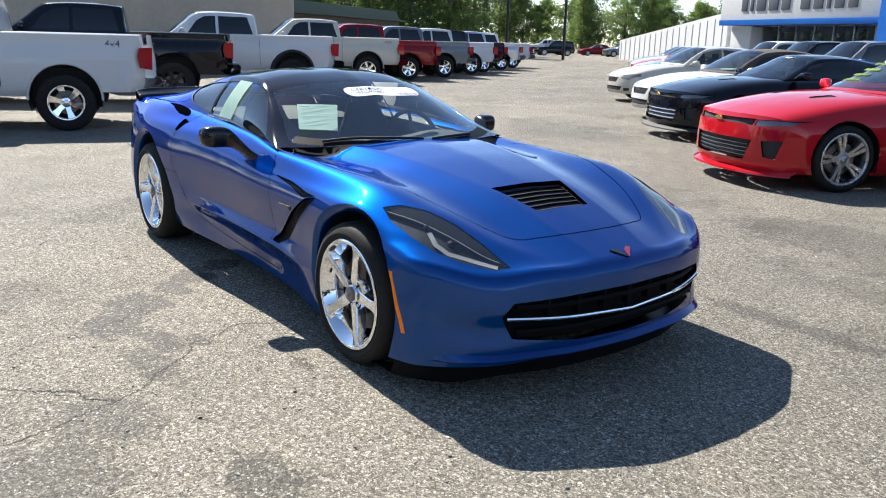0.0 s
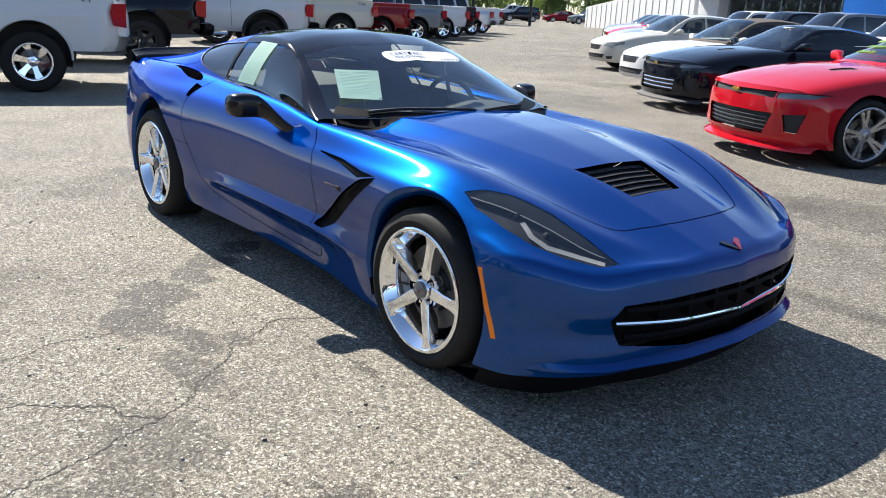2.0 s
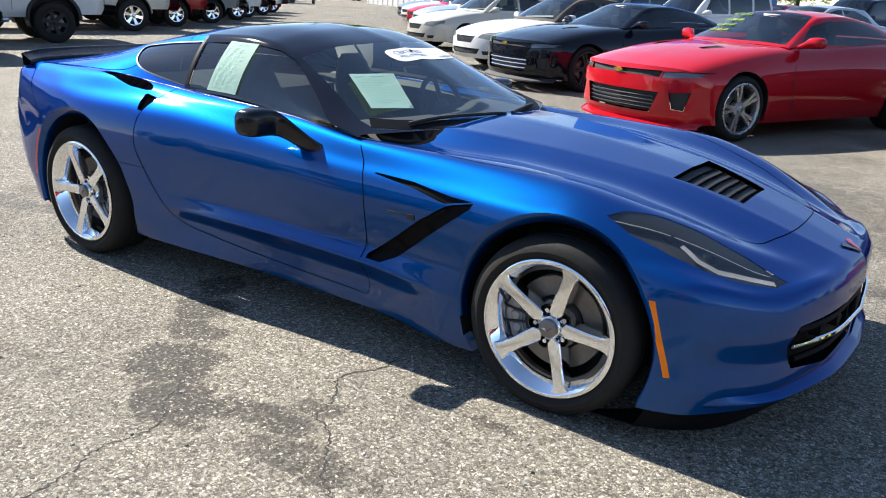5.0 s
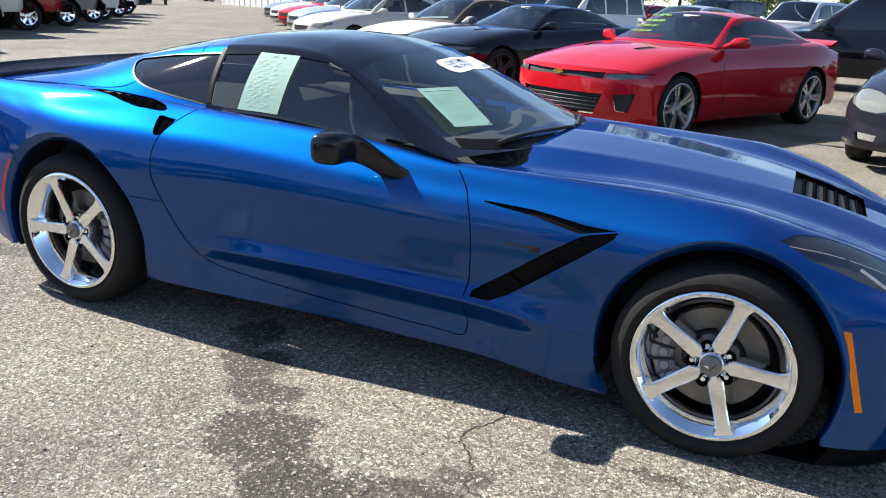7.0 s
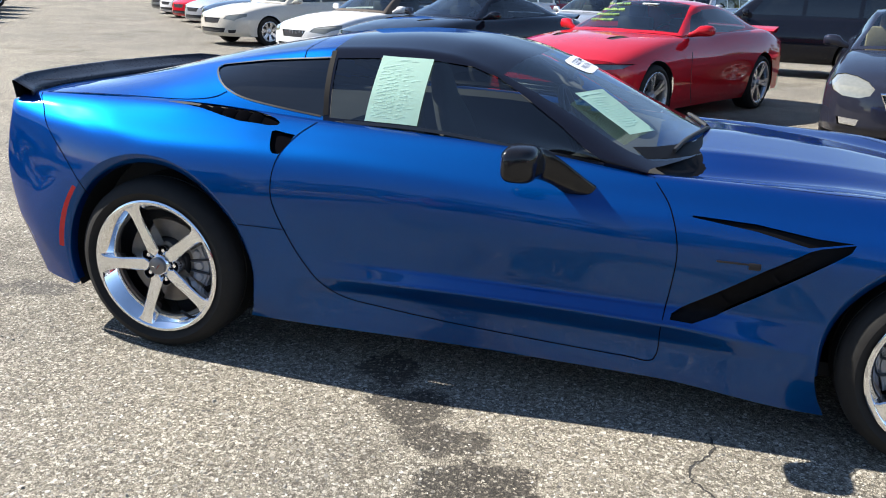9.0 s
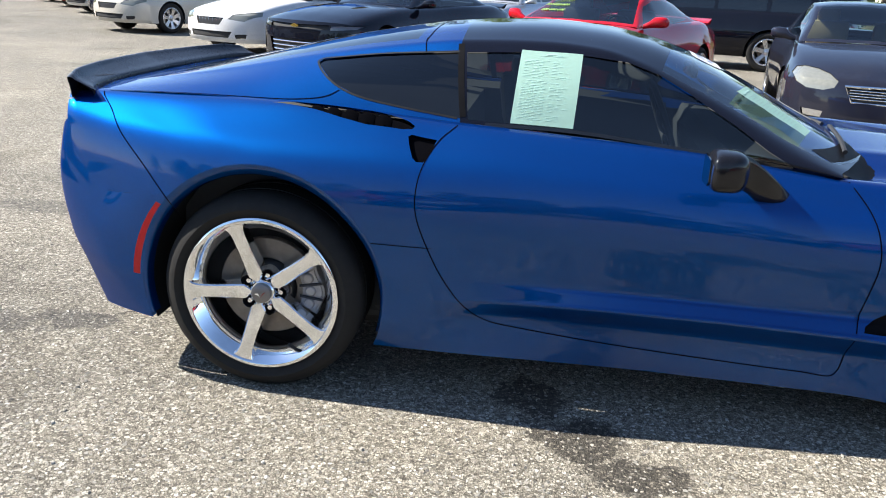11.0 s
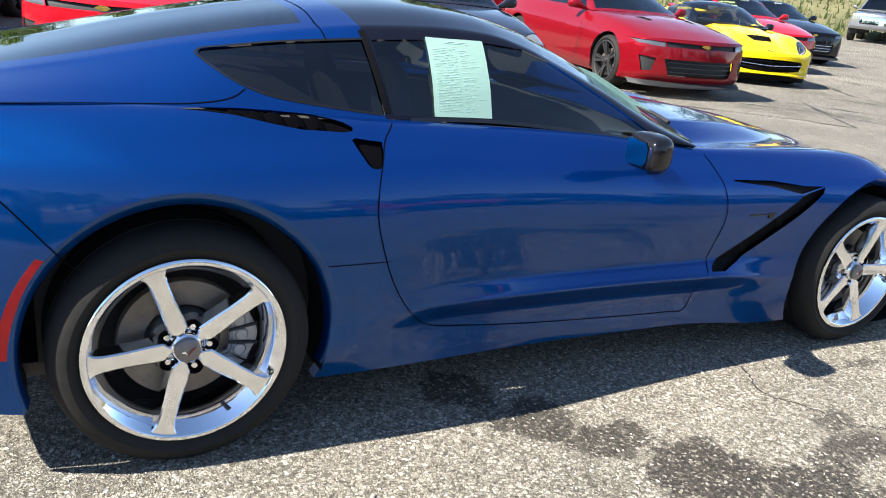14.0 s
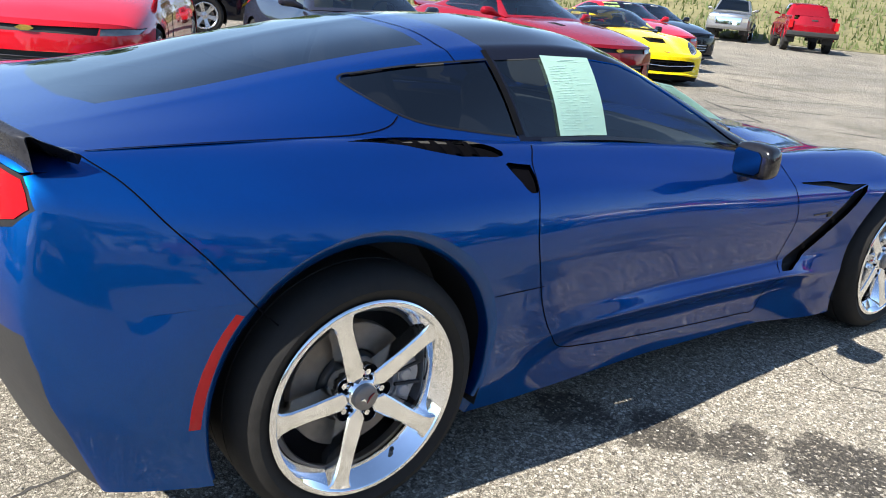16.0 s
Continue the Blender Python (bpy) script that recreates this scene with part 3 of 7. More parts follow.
def star_wheel(parent, x, y, z, R, r, w, side, turn, dish=0.03, mat=None, spokes=5, fine=True, split=False):
    """A road wheel: rim with spokes, disc, caliper, nuts and cap inside a tyre. side -1 is the car's right."""
    mat = mat or M_CHROME
    h = w / 2
    m = Matrix.Translation((x, y, z)) @ Matrix.Rotation(0 if side < 0 else math.pi, 4, "Z")
    bm = bmesh.new()
    if fine:
        # a conical polished lip leads from the flange down to the barrel
        prof = [(r - 0.006, -h * 0.86), (r + 0.009, -h * 0.93), (r + 0.011, -h * 0.97), (r + 0.006, -h * 1.0), (r - 0.002, -h * 1.0), (r - 0.006, -h + 0.003), (r - 0.033, -h + 0.046), (r - 0.039, -h + 0.056), (r - 0.042, -h + 0.075), (r - 0.044, h * 0.85)]
    else:
        prof = [(r - 0.006, -h * 0.86), (r + 0.009, -h * 0.93), (r + 0.011, -h * 0.97), (r + 0.006, -h * 1.0), (r - 0.006, -h * 1.0), (r - 0.012, -h * 0.975), (r - 0.02, -h * 0.88), (r - 0.024, -h * 0.45), (r - 0.036, h * 0.85)]
    turned(bm, prof, 96 if fine else 40)
    wheel = part("wheel", bm, mat, parent, "polished five-spoke wheel" if fine else "")
    wheel.matrix_basis = m
    part("tyre", tyre_mesh(R, r, w), M_RUBBER, wheel, "black low-profile tyre")
    face = -h * 0.97
    for k in range(spokes * (2 if split else 1)):
        a = math.radians(turn) + (2 * math.pi * (k // 2) / spokes + (0.14 if k % 2 else -0.14) if split else 2 * math.pi * k / spokes)
        rot = Matrix.Rotation(-a, 4, "Y")
        bm = bmesh.new()
        if fine:
            # flat-faced blade with a pointed root and flared end
            rows = []
            for u, w1, w2 in ((0.036, 0.003, 0.003), (0.060, 0.022, 0.025), (0.10, 0.0215, 0.0235), (r * 0.6, 0.0195, 0.0205), (r * 0.82, 0.0205, 0.021), (r - 0.022, 0.025, 0.026), (r - 0.010, 0.034, 0.036), (r - 0.002, 0.05, 0.052)):
                d = face + dish * (1 - u / r) ** 1.15 + 0.002
                drop = 0.045 * min(1.0, (r + 0.006 - u) / 0.05)
                rows.append([(u, d + drop, -w1 * 1.3), (u, d + 0.004, -w1 - 0.002), (u, d, -w1 + 0.002), (u, d - 0.0012, 0.0), (u, d, w2 - 0.002), (u, d + 0.004, w2 + 0.002), (u, d + drop, w2 * 1.3)])
            vs = [[bm.verts.new(rot @ Vector(p)) for p in row] for row in rows]
            for ra, rb in zip(vs, vs[1:]):
                for q in range(6):
                    bm.faces.new((ra[q], ra[q + 1], rb[q + 1], rb[q]))
            bmesh.ops.recalc_face_normals(bm, faces=bm.faces)
            part("spoke", bm, M_POLISHED, wheel, sharp=22)
            continue
        i, o = 0.05, r - 0.004
        wi, wo = (0.016, 0.022) if split else (0.035, 0.05)
        pts = [(i, -wi, face + dish), (i, wi, face + dish), (o * 0.55, wi * 0.92, face + dish * 0.45), (o, wo * 1.15, face + 0.004), (o, -wo * 0.9, face + 0.004), (o * 0.55, -wi * 0.98, face + dish * 0.45)]
        top = [bm.verts.new(rot @ Vector((p[0], p[2], p[1]))) for p in pts]
        low = [bm.verts.new(rot @ Vector((p[0], p[2] + 0.035, p[1] * 1.12))) for p in pts]
        bm.faces.new(top)
        for q in range(6):
            bm.faces.new((top[q], low[q], low[(q + 1) % 6], top[(q + 1) % 6]))
        bmesh.ops.recalc_face_normals(bm, faces=bm.faces)
        part("spoke", bm, mat, wheel, sharp=25)
    bm = bmesh.new()
    if fine:
        turned(bm, [(0.004, face + 0.022), (0.036, face + 0.022), (0.041, face + 0.027), (0.048, face + 0.044), (0.072, face + 0.052), (0.078, face + 0.06), (0.080, face + 0.09)], 40)
    else:
        turned(bm, [(0.004, face + 0.02), (0.036, face + 0.02), (0.042, face + 0.028), (0.078, face + 0.034), (0.086, face + 0.05), (0.088, face + 0.08)], 40)
    part("hub", bm, mat, wheel)
    bm = bmesh.new()
    turned(bm, [(0.001, face + 0.008), (0.030, face + 0.0085), (0.033, face + 0.011), (0.034, face + 0.03)], 32)
    part("hub_cap", bm, M_CAP if fine else mat, wheel, "grey centre cap")
    if fine:
        for sx, zz in ((-1, 0), (1, 0)):
            bm = bmesh.new()
            prism(bm, [(0, -0.012), (sx * 0.006, -0.004), (sx * 0.02, 0.012 if sx > 0 else 0.0), (sx * 0.008, 0.004)], face + 0.004, face + 0.009)
            part("cap_emblem", bm, M_REDENAMEL if sx > 0 else M_CHROME, wheel)
        for k in range(5):
            a = math.radians(turn + 36) + 2 * math.pi * k / 5
            mm = Matrix.Translation((0.060 * math.cos(a), face + 0.034, 0.060 * math.sin(a)))
            bm = bmesh.new()
            turned(bm, [(0.0212, 0.012), (0.0214, -0.004), (0.0226, -0.006), (0.0245, 0.0), (0.029, 0.03)], 24)
            bmesh.ops.transform(bm, matrix=mm, verts=bm.verts)
            part("lug_boss", bm, M_CHROME, wheel)
            bm = bmesh.new()
            turned(bm, [(0.0005, 0.000), (0.008, 0.000), (0.0098, 0.003), (0.0102, 0.02)], 6)
            bmesh.ops.transform(bm, matrix=mm, verts=bm.verts)
            part("lug_nut", bm, M_CHROME, wheel)
            bm = bmesh.new()
            turned(bm, [(0.009, 0.012), (0.0185, 0.010), (0.0204, -0.0055)], 24)
            bmesh.ops.transform(bm, matrix=mm, verts=bm.verts)
            part("nut_seat", bm, M_DULL, wheel)
        bm = bmesh.new()
        a = math.radians(-62 if x < 0 else 160)
        tube(bm, [((r - 0.03) * math.cos(a), face + 0.035, (r - 0.03) * math.sin(a)), ((r - 0.055) * math.cos(a), face + 0.015, (r - 0.055) * math.sin(a))], 0.006, 8)
        part("valve", bm, M_BLACK, wheel)
    bm = bmesh.new()
    turned(bm, [(0.096, face + 0.094), (0.10, face + 0.09), (0.165, face + 0.09), (0.167, face + 0.092), (0.167, face + 0.12)], 48)
    part("brake_disc", bm, M_IRON, wheel, "worn brown-grey brake disc")
    bm = bmesh.new()
    turned(bm, [(0.03, face + 0.075), (0.084, face + 0.075), (0.09, face + 0.08), (0.097, face + 0.10)], 40)
    part("disc_hat", bm, M_DARKMETAL, wheel, "dark brake disc centre")
    flip = Matrix.Rotation(0 if x < 0 else math.pi, 4, "Y")
    bm = bmesh.new()
    prof = [(0.122 * math.cos(t), 0.122 * math.sin(t)) for t in np.linspace(-0.42, 0.48, 9)] + [((0.192 + 0.006 * math.cos(t * 9)) * math.cos(t), (0.192 + 0.006 * math.cos(t * 9)) * math.sin(t)) for t in np.linspace(0.5, -0.44, 15)]
    prism(bm, prof, face + 0.066, face + 0.12, flip, 0.008)
    caliper = part("brake_caliper", bm, M_CALIPER if fine else M_IRON, wheel, "grey brake caliper")
    if fine:
        for t in (-0.26, 0.03, 0.32):
            bm = bmesh.new()
            turned(bm, [(0.0005, -0.008), (0.014, -0.007), (0.019, -0.002), (0.021, 0.012)], 18)
            bmesh.ops.transform(bm, matrix=flip @ Matrix.Translation((0.152 * math.cos(t), face + 0.066, 0.152 * math.sin(t))), verts=bm.verts)
            part("piston_housing", bm, M_CALIPER, caliper)
        for t in (-0.12, 0.18):
            bm = bmesh.new()
            tube(bm, [flip @ Vector((q * math.cos(t), face + 0.062, q * math.sin(t))) for q in (0.118, 0.196)], 0.005, 8)
            part("caliper_pin", bm, M_DARKMETAL, caliper)
    bm = bmesh.new()
    turned(bm, [(0.02, h * 0.8), (r - 0.03, h * 0.8)], 32)
    part("wheel_back", bm, M_BLACK, wheel)
    return wheel

# ---- the blue sports coupe ----
COUPE = {
    "nose": 2.15, "tail": -2.14, "cline": 4, "tuck": 0.004, "bow_from": (1.05, -1.2),
    "bow_f": pchip((0, 0), (0.3, 0.022), (0.6, 0.115), (0.75, 0.205), (0.83, 0.29), (0.87, 0.35), (0.895, 0.41), (0.91, 0.49)),
    "bow_r": pchip((0, 0), (0.4, 0.02), (0.65, 0.065), (0.77, 0.105), (0.795, 0.125), (0.81, 0.16), (0.83, 0.225), (0.85, 0.29), (0.875, 0.37), (0.9, 0.45)), "flank": -1.5, "wide": 0.018,
    "front_profile": pchip((0, 0), (0.12, 0.032), (0.35, 0.035), (0.6, 0.02), (0.8, 0.03), (1, 0.02)),
    "rear_profile": pchip((0, 0), (0.14, 0.03), (0.32, 0.05), (0.57, 0.03), (0.77, -0.02), (1, -0.08)),
    "front_lip": pchip((0, 0.20), (0.4, 0.185), (0.6, 0.165), (0.9, 0.145)),
    "rear_lip": pchip((0, 0.25), (0.5, 0.24), (0.9, 0.212)),
    "arch_f": (1.354, 0.314, 0.366), "arch_r": (-1.352, 0.342, 0.392),
    # (half width, height) of each styling line along the car, from sill to centre
    "lines": [
        (pchip((-2.1, 0.78), (-0.97, 0.835), (0.0, 0.79), (0.5, 0.79), (0.96, 0.835), (1.7, 0.85)), pchip((-2.1, 0.2), (-0.97, 0.17), (0, 0.15), (0.5, 0.14), (0.96, 0.118), (1.7, 0.14))),
        (pchip((-2.1, 0.84), (-1.75, 0.872), (-0.97, 0.866), (-0.5, 0.818), (0.5, 0.812), (0.96, 0.862), (1.7, 0.89)), pchip((-2, 0.36), (-0.97, 0.27), (-0.5, 0.30), (0.5, 0.28), (0.96, 0.26), (1.7, 0.30))),
        (pchip((-2.1, 0.845), (-1.75, 0.875), (-0.97, 0.874), (-0.6, 0.862), (0.0, 0.868), (0.5, 0.874), (0.8, 0.868), (1.2, 0.88), (1.7, 0.895)), pchip((-2, 0.40), (-0.97, 0.35), (-0.6, 0.372), (0.0, 0.378), (0.5, 0.368), (0.96, 0.33), (1.7, 0.34))),
        (pchip((-2.1, 0.86), (-1.75, 0.882), (-1.3, 0.915), (-0.9, 0.892), (-0.5, 0.852), (0, 0.834), (0.5, 0.834), (0.85, 0.856), (1.1, 0.885), (1.4, 0.902), (1.7, 0.90)), pchip((-2, 0.48), (-1.3, 0.46), (-0.5, 0.44), (0.5, 0.425), (1.3, 0.44), (1.7, 0.42))),
        (pchip((-2.1, 0.795), (-2.0, 0.815), (-1.9, 0.845), (-1.75, 0.882), (-1.55, 0.91), (-1.3, 0.93), (-0.9, 0.915), (-0.5, 0.888), (0, 0.872), (0.5, 0.872), (0.9, 0.882), (1.35, 0.91), (1.7, 0.905)), pchip((-2.1, 0.62), (-1.3, 0.66), (-0.5, 0.65), (0, 0.63), (0.5, 0.605), (1.0, 0.615), (1.35, 0.625), (1.66, 0.53))),
        (pchip((-2.1, 0.765), (-1.95, 0.775), (-1.75, 0.80), (-1.5, 0.83), (-1.0, 0.815), (-0.76, 0.80), (0, 0.812), (0.435, 0.825), (1.0, 0.835), (1.35, 0.838), (1.7, 0.78), (2.0, 0.66)), pchip((-2.1, 0.892), (-1.9, 0.889), (-1.5, 0.873), (-1.0, 0.865), (-0.76, 0.858), (0, 0.792), (0.435, 0.752), (1.0, 0.735), (1.35, 0.738), (1.66, 0.665), (1.9, 0.57), (2.0, 0.53))),
        (pchip((-2.1, 0.68), (-1.93, 0.70), (-1.34, 0.715), (-0.76, 0.69), (0, 0.722), (0.435, 0.765), (0.9, 0.745), (1.35, 0.72), (1.66, 0.64), (2.0, 0.45)), pchip((-2.1, 0.925), (-1.93, 0.938), (-1.34, 0.945), (-0.76, 0.91), (0, 0.87), (0.435, 0.825), (0.9, 0.808), (1.3, 0.79), (1.6, 0.725), (1.85, 0.63), (2.05, 0.55))),
        (pchip((-2.1, 0.5), (-1.3, 0.5), (0.0, 0.55), (0.6, 0.58), (1.0, 0.53), (1.4, 0.48), (1.87, 0.40), (2.1, 0.3)), pchip((-2.1, 0.925), (-1.6, 0.94), (-1.0, 0.80), (0.0, 0.78), (0.6, 0.80), (1.0, 0.795), (1.35, 0.755), (1.6, 0.70), (1.87, 0.617), (2.1, 0.55))),
        (pchip((-2.1, 0.3), (0, 0.35), (0.6, 0.40), (1.0, 0.34), (1.53, 0.235), (1.87, 0.2), (2.15, 0.15)), pchip((-2.1, 0.93), (-1.6, 0.945), (-1.0, 0.79), (0.0, 0.78), (0.6, 0.853), (1.0, 0.828), (1.3, 0.79), (1.53, 0.75), (1.87, 0.65), (2.15, 0.548))),
        (pchip((-2.2, 0), (2.2, 0)), pchip((-2.1, 0.93), (-1.6, 0.945), (-1.0, 0.79), (0.0, 0.78), (0.6, 0.872), (1.0, 0.845), (1.3, 0.803), (1.53, 0.757), (1.87, 0.655), (2.15, 0.55))),
    ],
    "glass": {
        "front": 0.70, "rear": -2.05, "bow": 0.42, "bow_rear": 0.0, "bow_rear_from": -2.2, "bulge": 0.018,
        "belt": (pchip((-2.05, 0.66), (-1.93, 0.70), (-1.6, 0.712), (-1.34, 0.71), (-1.0, 0.69), (-0.76, 0.682), (-0.39, 0.69), (0, 0.722), (0.3, 0.75), (0.45, 0.768)),
                 pchip((-2.05, 0.925), (-1.93, 0.938), (-1.6, 0.946), (-1.34, 0.942), (-1.0, 0.918), (-0.76, 0.908), (-0.39, 0.900), (0, 0.866), (0.3, 0.838), (0.45, 0.823))),
        "rail": (pchip((-2.05, 0.52), (-1.6, 0.49), (-1.25, 0.495), (-0.765, 0.508), (-0.3, 0.535), (-0.1, 0.56), (0.07, 0.60), (0.236, 0.645), (0.47, 0.71), (0.70, 0.755)),
                 pchip((-2.05, 0.936), (-1.85, 0.962), (-1.6, 1.0), (-1.25, 1.068), (-1.0, 1.11), (-0.765, 1.138), (-0.5, 1.146), (-0.3, 1.136), (-0.1, 1.10), (0.07, 1.045), (0.236, 0.985), (0.47, 0.895), (0.70, 0.828))),
        "top": pchip((-2.05, 0.94), (-1.9, 0.965), (-1.6, 1.035), (-1.3, 1.11), (-1.0, 1.17), (-0.75, 1.205), (-0.5, 1.218), (-0.3, 1.208), (-0.1, 1.172), (0.073, 1.115), (0.236, 1.043), (0.47, 0.928), (0.62, 0.86), (0.70, 0.835)),
    },
}

def crease(k, frac, dip=0.0):
    """Makes styling line k a firm edge by holding the skin straight on either side of it."""
    L = COUPE["lines"]
    a, b, c = L[k - 1], L[k], L[k + 1]

    def between(p, q, i, drop):
        return lambda x: float(p[i](x)) * (1 - frac) + float(q[i](x)) * frac - (drop if i else 0.0)
    L[k:k + 1] = [(between(b, a, 0, dip), between(b, a, 1, dip)), b, (between(b, c, 0, 0), between(b, c, 1, 0))]
    if k < COUPE["cline"]:
        COUPE["cline"] += 2


# a full shoulder between the widest line and the crease above it
_low, _high = COUPE["lines"][4], COUPE["lines"][5]
COUPE["lines"].insert(5, (lambda x: float(_low[0](x)) * 0.70 + float(_high[0](x)) * 0.30, lambda x: float(_low[1](x)) * 0.34 + float(_high[1](x)) * 0.66))

crease(9, 0.2)
crease(3, 0.3)
crease(2, 0.3)


def arch_width(a):
    """Breadth of the bevelled lip round a wheel opening, broadest overhead."""
    return 0.012 + 0.026 * max(0.0, math.sin(a)) ** 0.8


def arch_line(cx, cz, r, n=56):
    return [(cx + (r + arch_width(a)) * math.cos(a), cz + (r + arch_width(a)) * math.sin(a)) for a in np.linspace(0, 2 * math.pi, n, endpoint=False)]


def sports_coupe():
    car = thing("sports_coupe", "metallic blue two-door sports coupe with black roof and chrome wheels", "car")
    bm = lower_body(COUPE)
    gh = greenhouse(COUPE)
    nf, ng = normal_finder(bm), normal_finder(gh)
    from mathutils.bvhtree import BVHTree
    low_tree, top_tree = BVHTree.FromBMesh(bm), BVHTree.FromBMesh(gh)

    # wheel openings
    for cx, cz, r in (COUPE["arch_f"], COUPE["arch_r"]):
        fs = knife(bm, arch_line(cx, cz, r), "side", lambda c: abs(c.y) > 0.5 and c.z < 0.9)
        bmesh.ops.delete(bm, geom=fs, context="FACES")
    # the cockpit is open under the glass
    fs = [f for f in bm.faces if abs(f.calc_center_median().y) < 0.66 and -1.75 < f.calc_center_median().x < 0.42 and f.calc_center_median().z > 0.5]
    bmesh.ops.delete(bm, geom=fs, context="FACES")

    def cut(poly, axis, name, mat, pick, label="", src=bm, fin=nf, sink=0.0, depth=0.0):
        fs = knife(src, poly, axis, pick)
        nb = take(src, fs)
        if sink:
            nb.normal_update()
            for v in nb.verts:
                v.co -= fin(v.co) * sink
        if depth:
            thick(nb, depth)
        return part(name, nb, mat, car, label, normals=None if (sink or depth) else fin)

    right, left = (lambda c: c.y < -0.3), (lambda c: c.y > 0.3)
    for pick, sg in ((right, -1), (left, 1)):
        # front fender gill: a dark slot with a pointed front and a tail that runs up the door edge
        cut([(1.025, 0.694), (0.93, 0.672), (0.905, 0.662), (0.786, 0.585), (0.66, 0.49), (0.534, 0.402), (0.53, 0.384), (0.60, 0.38), (0.67, 0.412), (0.833, 0.535), (1.012, 0.668)], "side", "fender_vent", M_DULL, lambda c: pick(c) and c.z < 0.75, "black slotted fender vent", sink=0.018)
        cut([(1.02, 0.697), (0.922, 0.70), (0.746, 0.722), (0.56, 0.729), (0.56, 0.724), (0.75, 0.702), (0.90, 0.672)], "side", "fender_blade", M_DULL, lambda c: pick(c) and c.z < 0.79, "dark tapering slot above the fender vent", sink=0.009)
        # head lamp
        y = lambda v: v * sg
        cut([(px, y(py)) for px, py in [(1.49, 0.805), (1.53, 0.74), (1.61, 0.67), (1.74, 0.605), (1.88, 0.565), (2.018, 0.54), (1.998, 0.61), (1.905, 0.705), (1.815, 0.765), (1.71, 0.803), (1.58, 0.822)]], "top", "headlamp_bowl", M_BOWL, lambda c: pick(c) and c.z > 0.4, "smoked headlamp", sink=0.022)
        # rear air intake on the shoulder
        cut([(-1.355, y(0.735)), (-1.27, y(0.7205)), (-1.19, y(0.712)), (-1.10, y(0.710)), (-1.02, y(0.715)), (-0.95, y(0.728)), (-0.905, y(0.742)), (-0.882, y(0.757)), (-0.886, y(0.768)), (-0.915, y(0.775)), (-1.033, y(0.778)), (-1.12, y(0.768)), (-1.19, y(0.755)), (-1.28, y(0.742))], "top", "shoulder_intake", M_GAP, lambda c: pick(c) and c.z > 0.8, "black shoulder air intake", sink=0.014)
        # door pull recess
        cut([(-0.896, 0.872), (-0.885, 0.876), (-0.85, 0.871), (-0.806, 0.866), (-0.815, 0.84), (-0.828, 0.813), (-0.838, 0.808), (-0.858, 0.809), (-0.870, 0.818), (-0.888, 0.852)], "side", "door_pull", M_GAP, lambda c: pick(c) and c.z > 0.7, "black door pull recess", sink=0.012)
        # side marker lamps
        cut([(1.695, 0.515), (1.715, 0.515), (1.785, 0.27), (1.765, 0.268)], "side", "side_marker", M_AMBER, lambda c: pick(c) and c.x > 1.5, "amber side marker lamp")
        cut([(-1.352 + 0.415 * math.cos(a), 0.342 + 0.415 * math.sin(a)) for a in np.linspace(2.43, 3.08, 7)] + [(-1.352 + 0.44 * math.cos(a), 0.342 + 0.44 * math.sin(a)) for a in np.linspace(3.08, 2.45, 7)], "side", "rear_reflector", M_REDLENS, lambda c: pick(c) and c.x < -1.5, "red rear side reflector")
        # door
        cut([(-0.752, 0.93), (-0.75, 0.905), (-0.80, 0.862), (-0.84, 0.784), (-0.85, 0.68), (-0.823, 0.582), (-0.763, 0.45), (-0.686, 0.345), (-0.611, 0.292), (-0.467, 0.268), (-0.193, 0.24), (0.085, 0.222), (0.40, 0.208), (0.495, 0.212), (0.505, 0.357), (0.52, 0.482), (0.526, 0.622), (0.493, 0.739), (0.43, 0.823), (0.425, 0.86)], "side", "door", M_BLUE, lambda c: pick(c) and abs(c.y) > 0.6, "blue door")
        # tail lamp
        cut([(y(0.40), 0.805), (y(0.69), 0.815), (y(0.745), 0.828), (y(0.768), 0.85), (y(0.752), 0.88), (y(0.735), 0.903), (y(0.67), 0.911), (y(0.42), 0.915)], "front", "tail_lamp", M_REDLENS, lambda c: pick(c) and c.x < -1.85, "red tail lamp", sink=0.01)
        cut([(y(0.38), 0.79), (y(0.69), 0.80), (y(0.755), 0.815), (y(0.782), 0.85), (y(0.765), 0.885), (y(0.745), 0.912), (y(0.68), 0.92), (y(0.38), 0.925)], "front", "lamp_bezel", M_SATIN, lambda c: pick(c) and c.x < -1.85, "black tail lamp surround", sink=0.012)
    # grille mouth
    cut([(-0.615, 0.37), (-0.575, 0.425), (-0.3, 0.44), (0.3, 0.44), (0.575, 0.425), (0.615, 0.37), (0.57, 0.275), (0.3, 0.245), (0.0, 0.235), (-0.3, 0.245), (-0.57, 0.275)], "front", "grille", M_DULL, lambda c: c.x > 1.9, "black front grille", sink=0.05)
    # hood vent and hood
    cut([(1.50, -0.222), (1.50, 0.222), (1.755, 0.158), (1.755, -0.158)], "top", "hood_vent", M_BLACK, lambda c: c.z > 0.5, "black slatted hood vent", sink=0.02)
    hood = cut([(0.45, -0.62), (0.83, -0.73), (1.15, -0.705), (1.42, -0.62), (1.6, -0.56), (1.75, -0.49), (1.87, -0.405), (1.91, -0.3), (1.942, -0.185), (1.952, -0.0), (1.942, 0.185), (1.91, 0.3), (1.87, 0.405), (1.75, 0.49), (1.6, 0.56), (1.42, 0.62), (1.15, 0.705), (0.83, 0.73), (0.45, 0.62)], "top", "hood", M_BLUE, lambda c: c.z > 0.5 and c.x > 0.4, "blue sculpted hood")
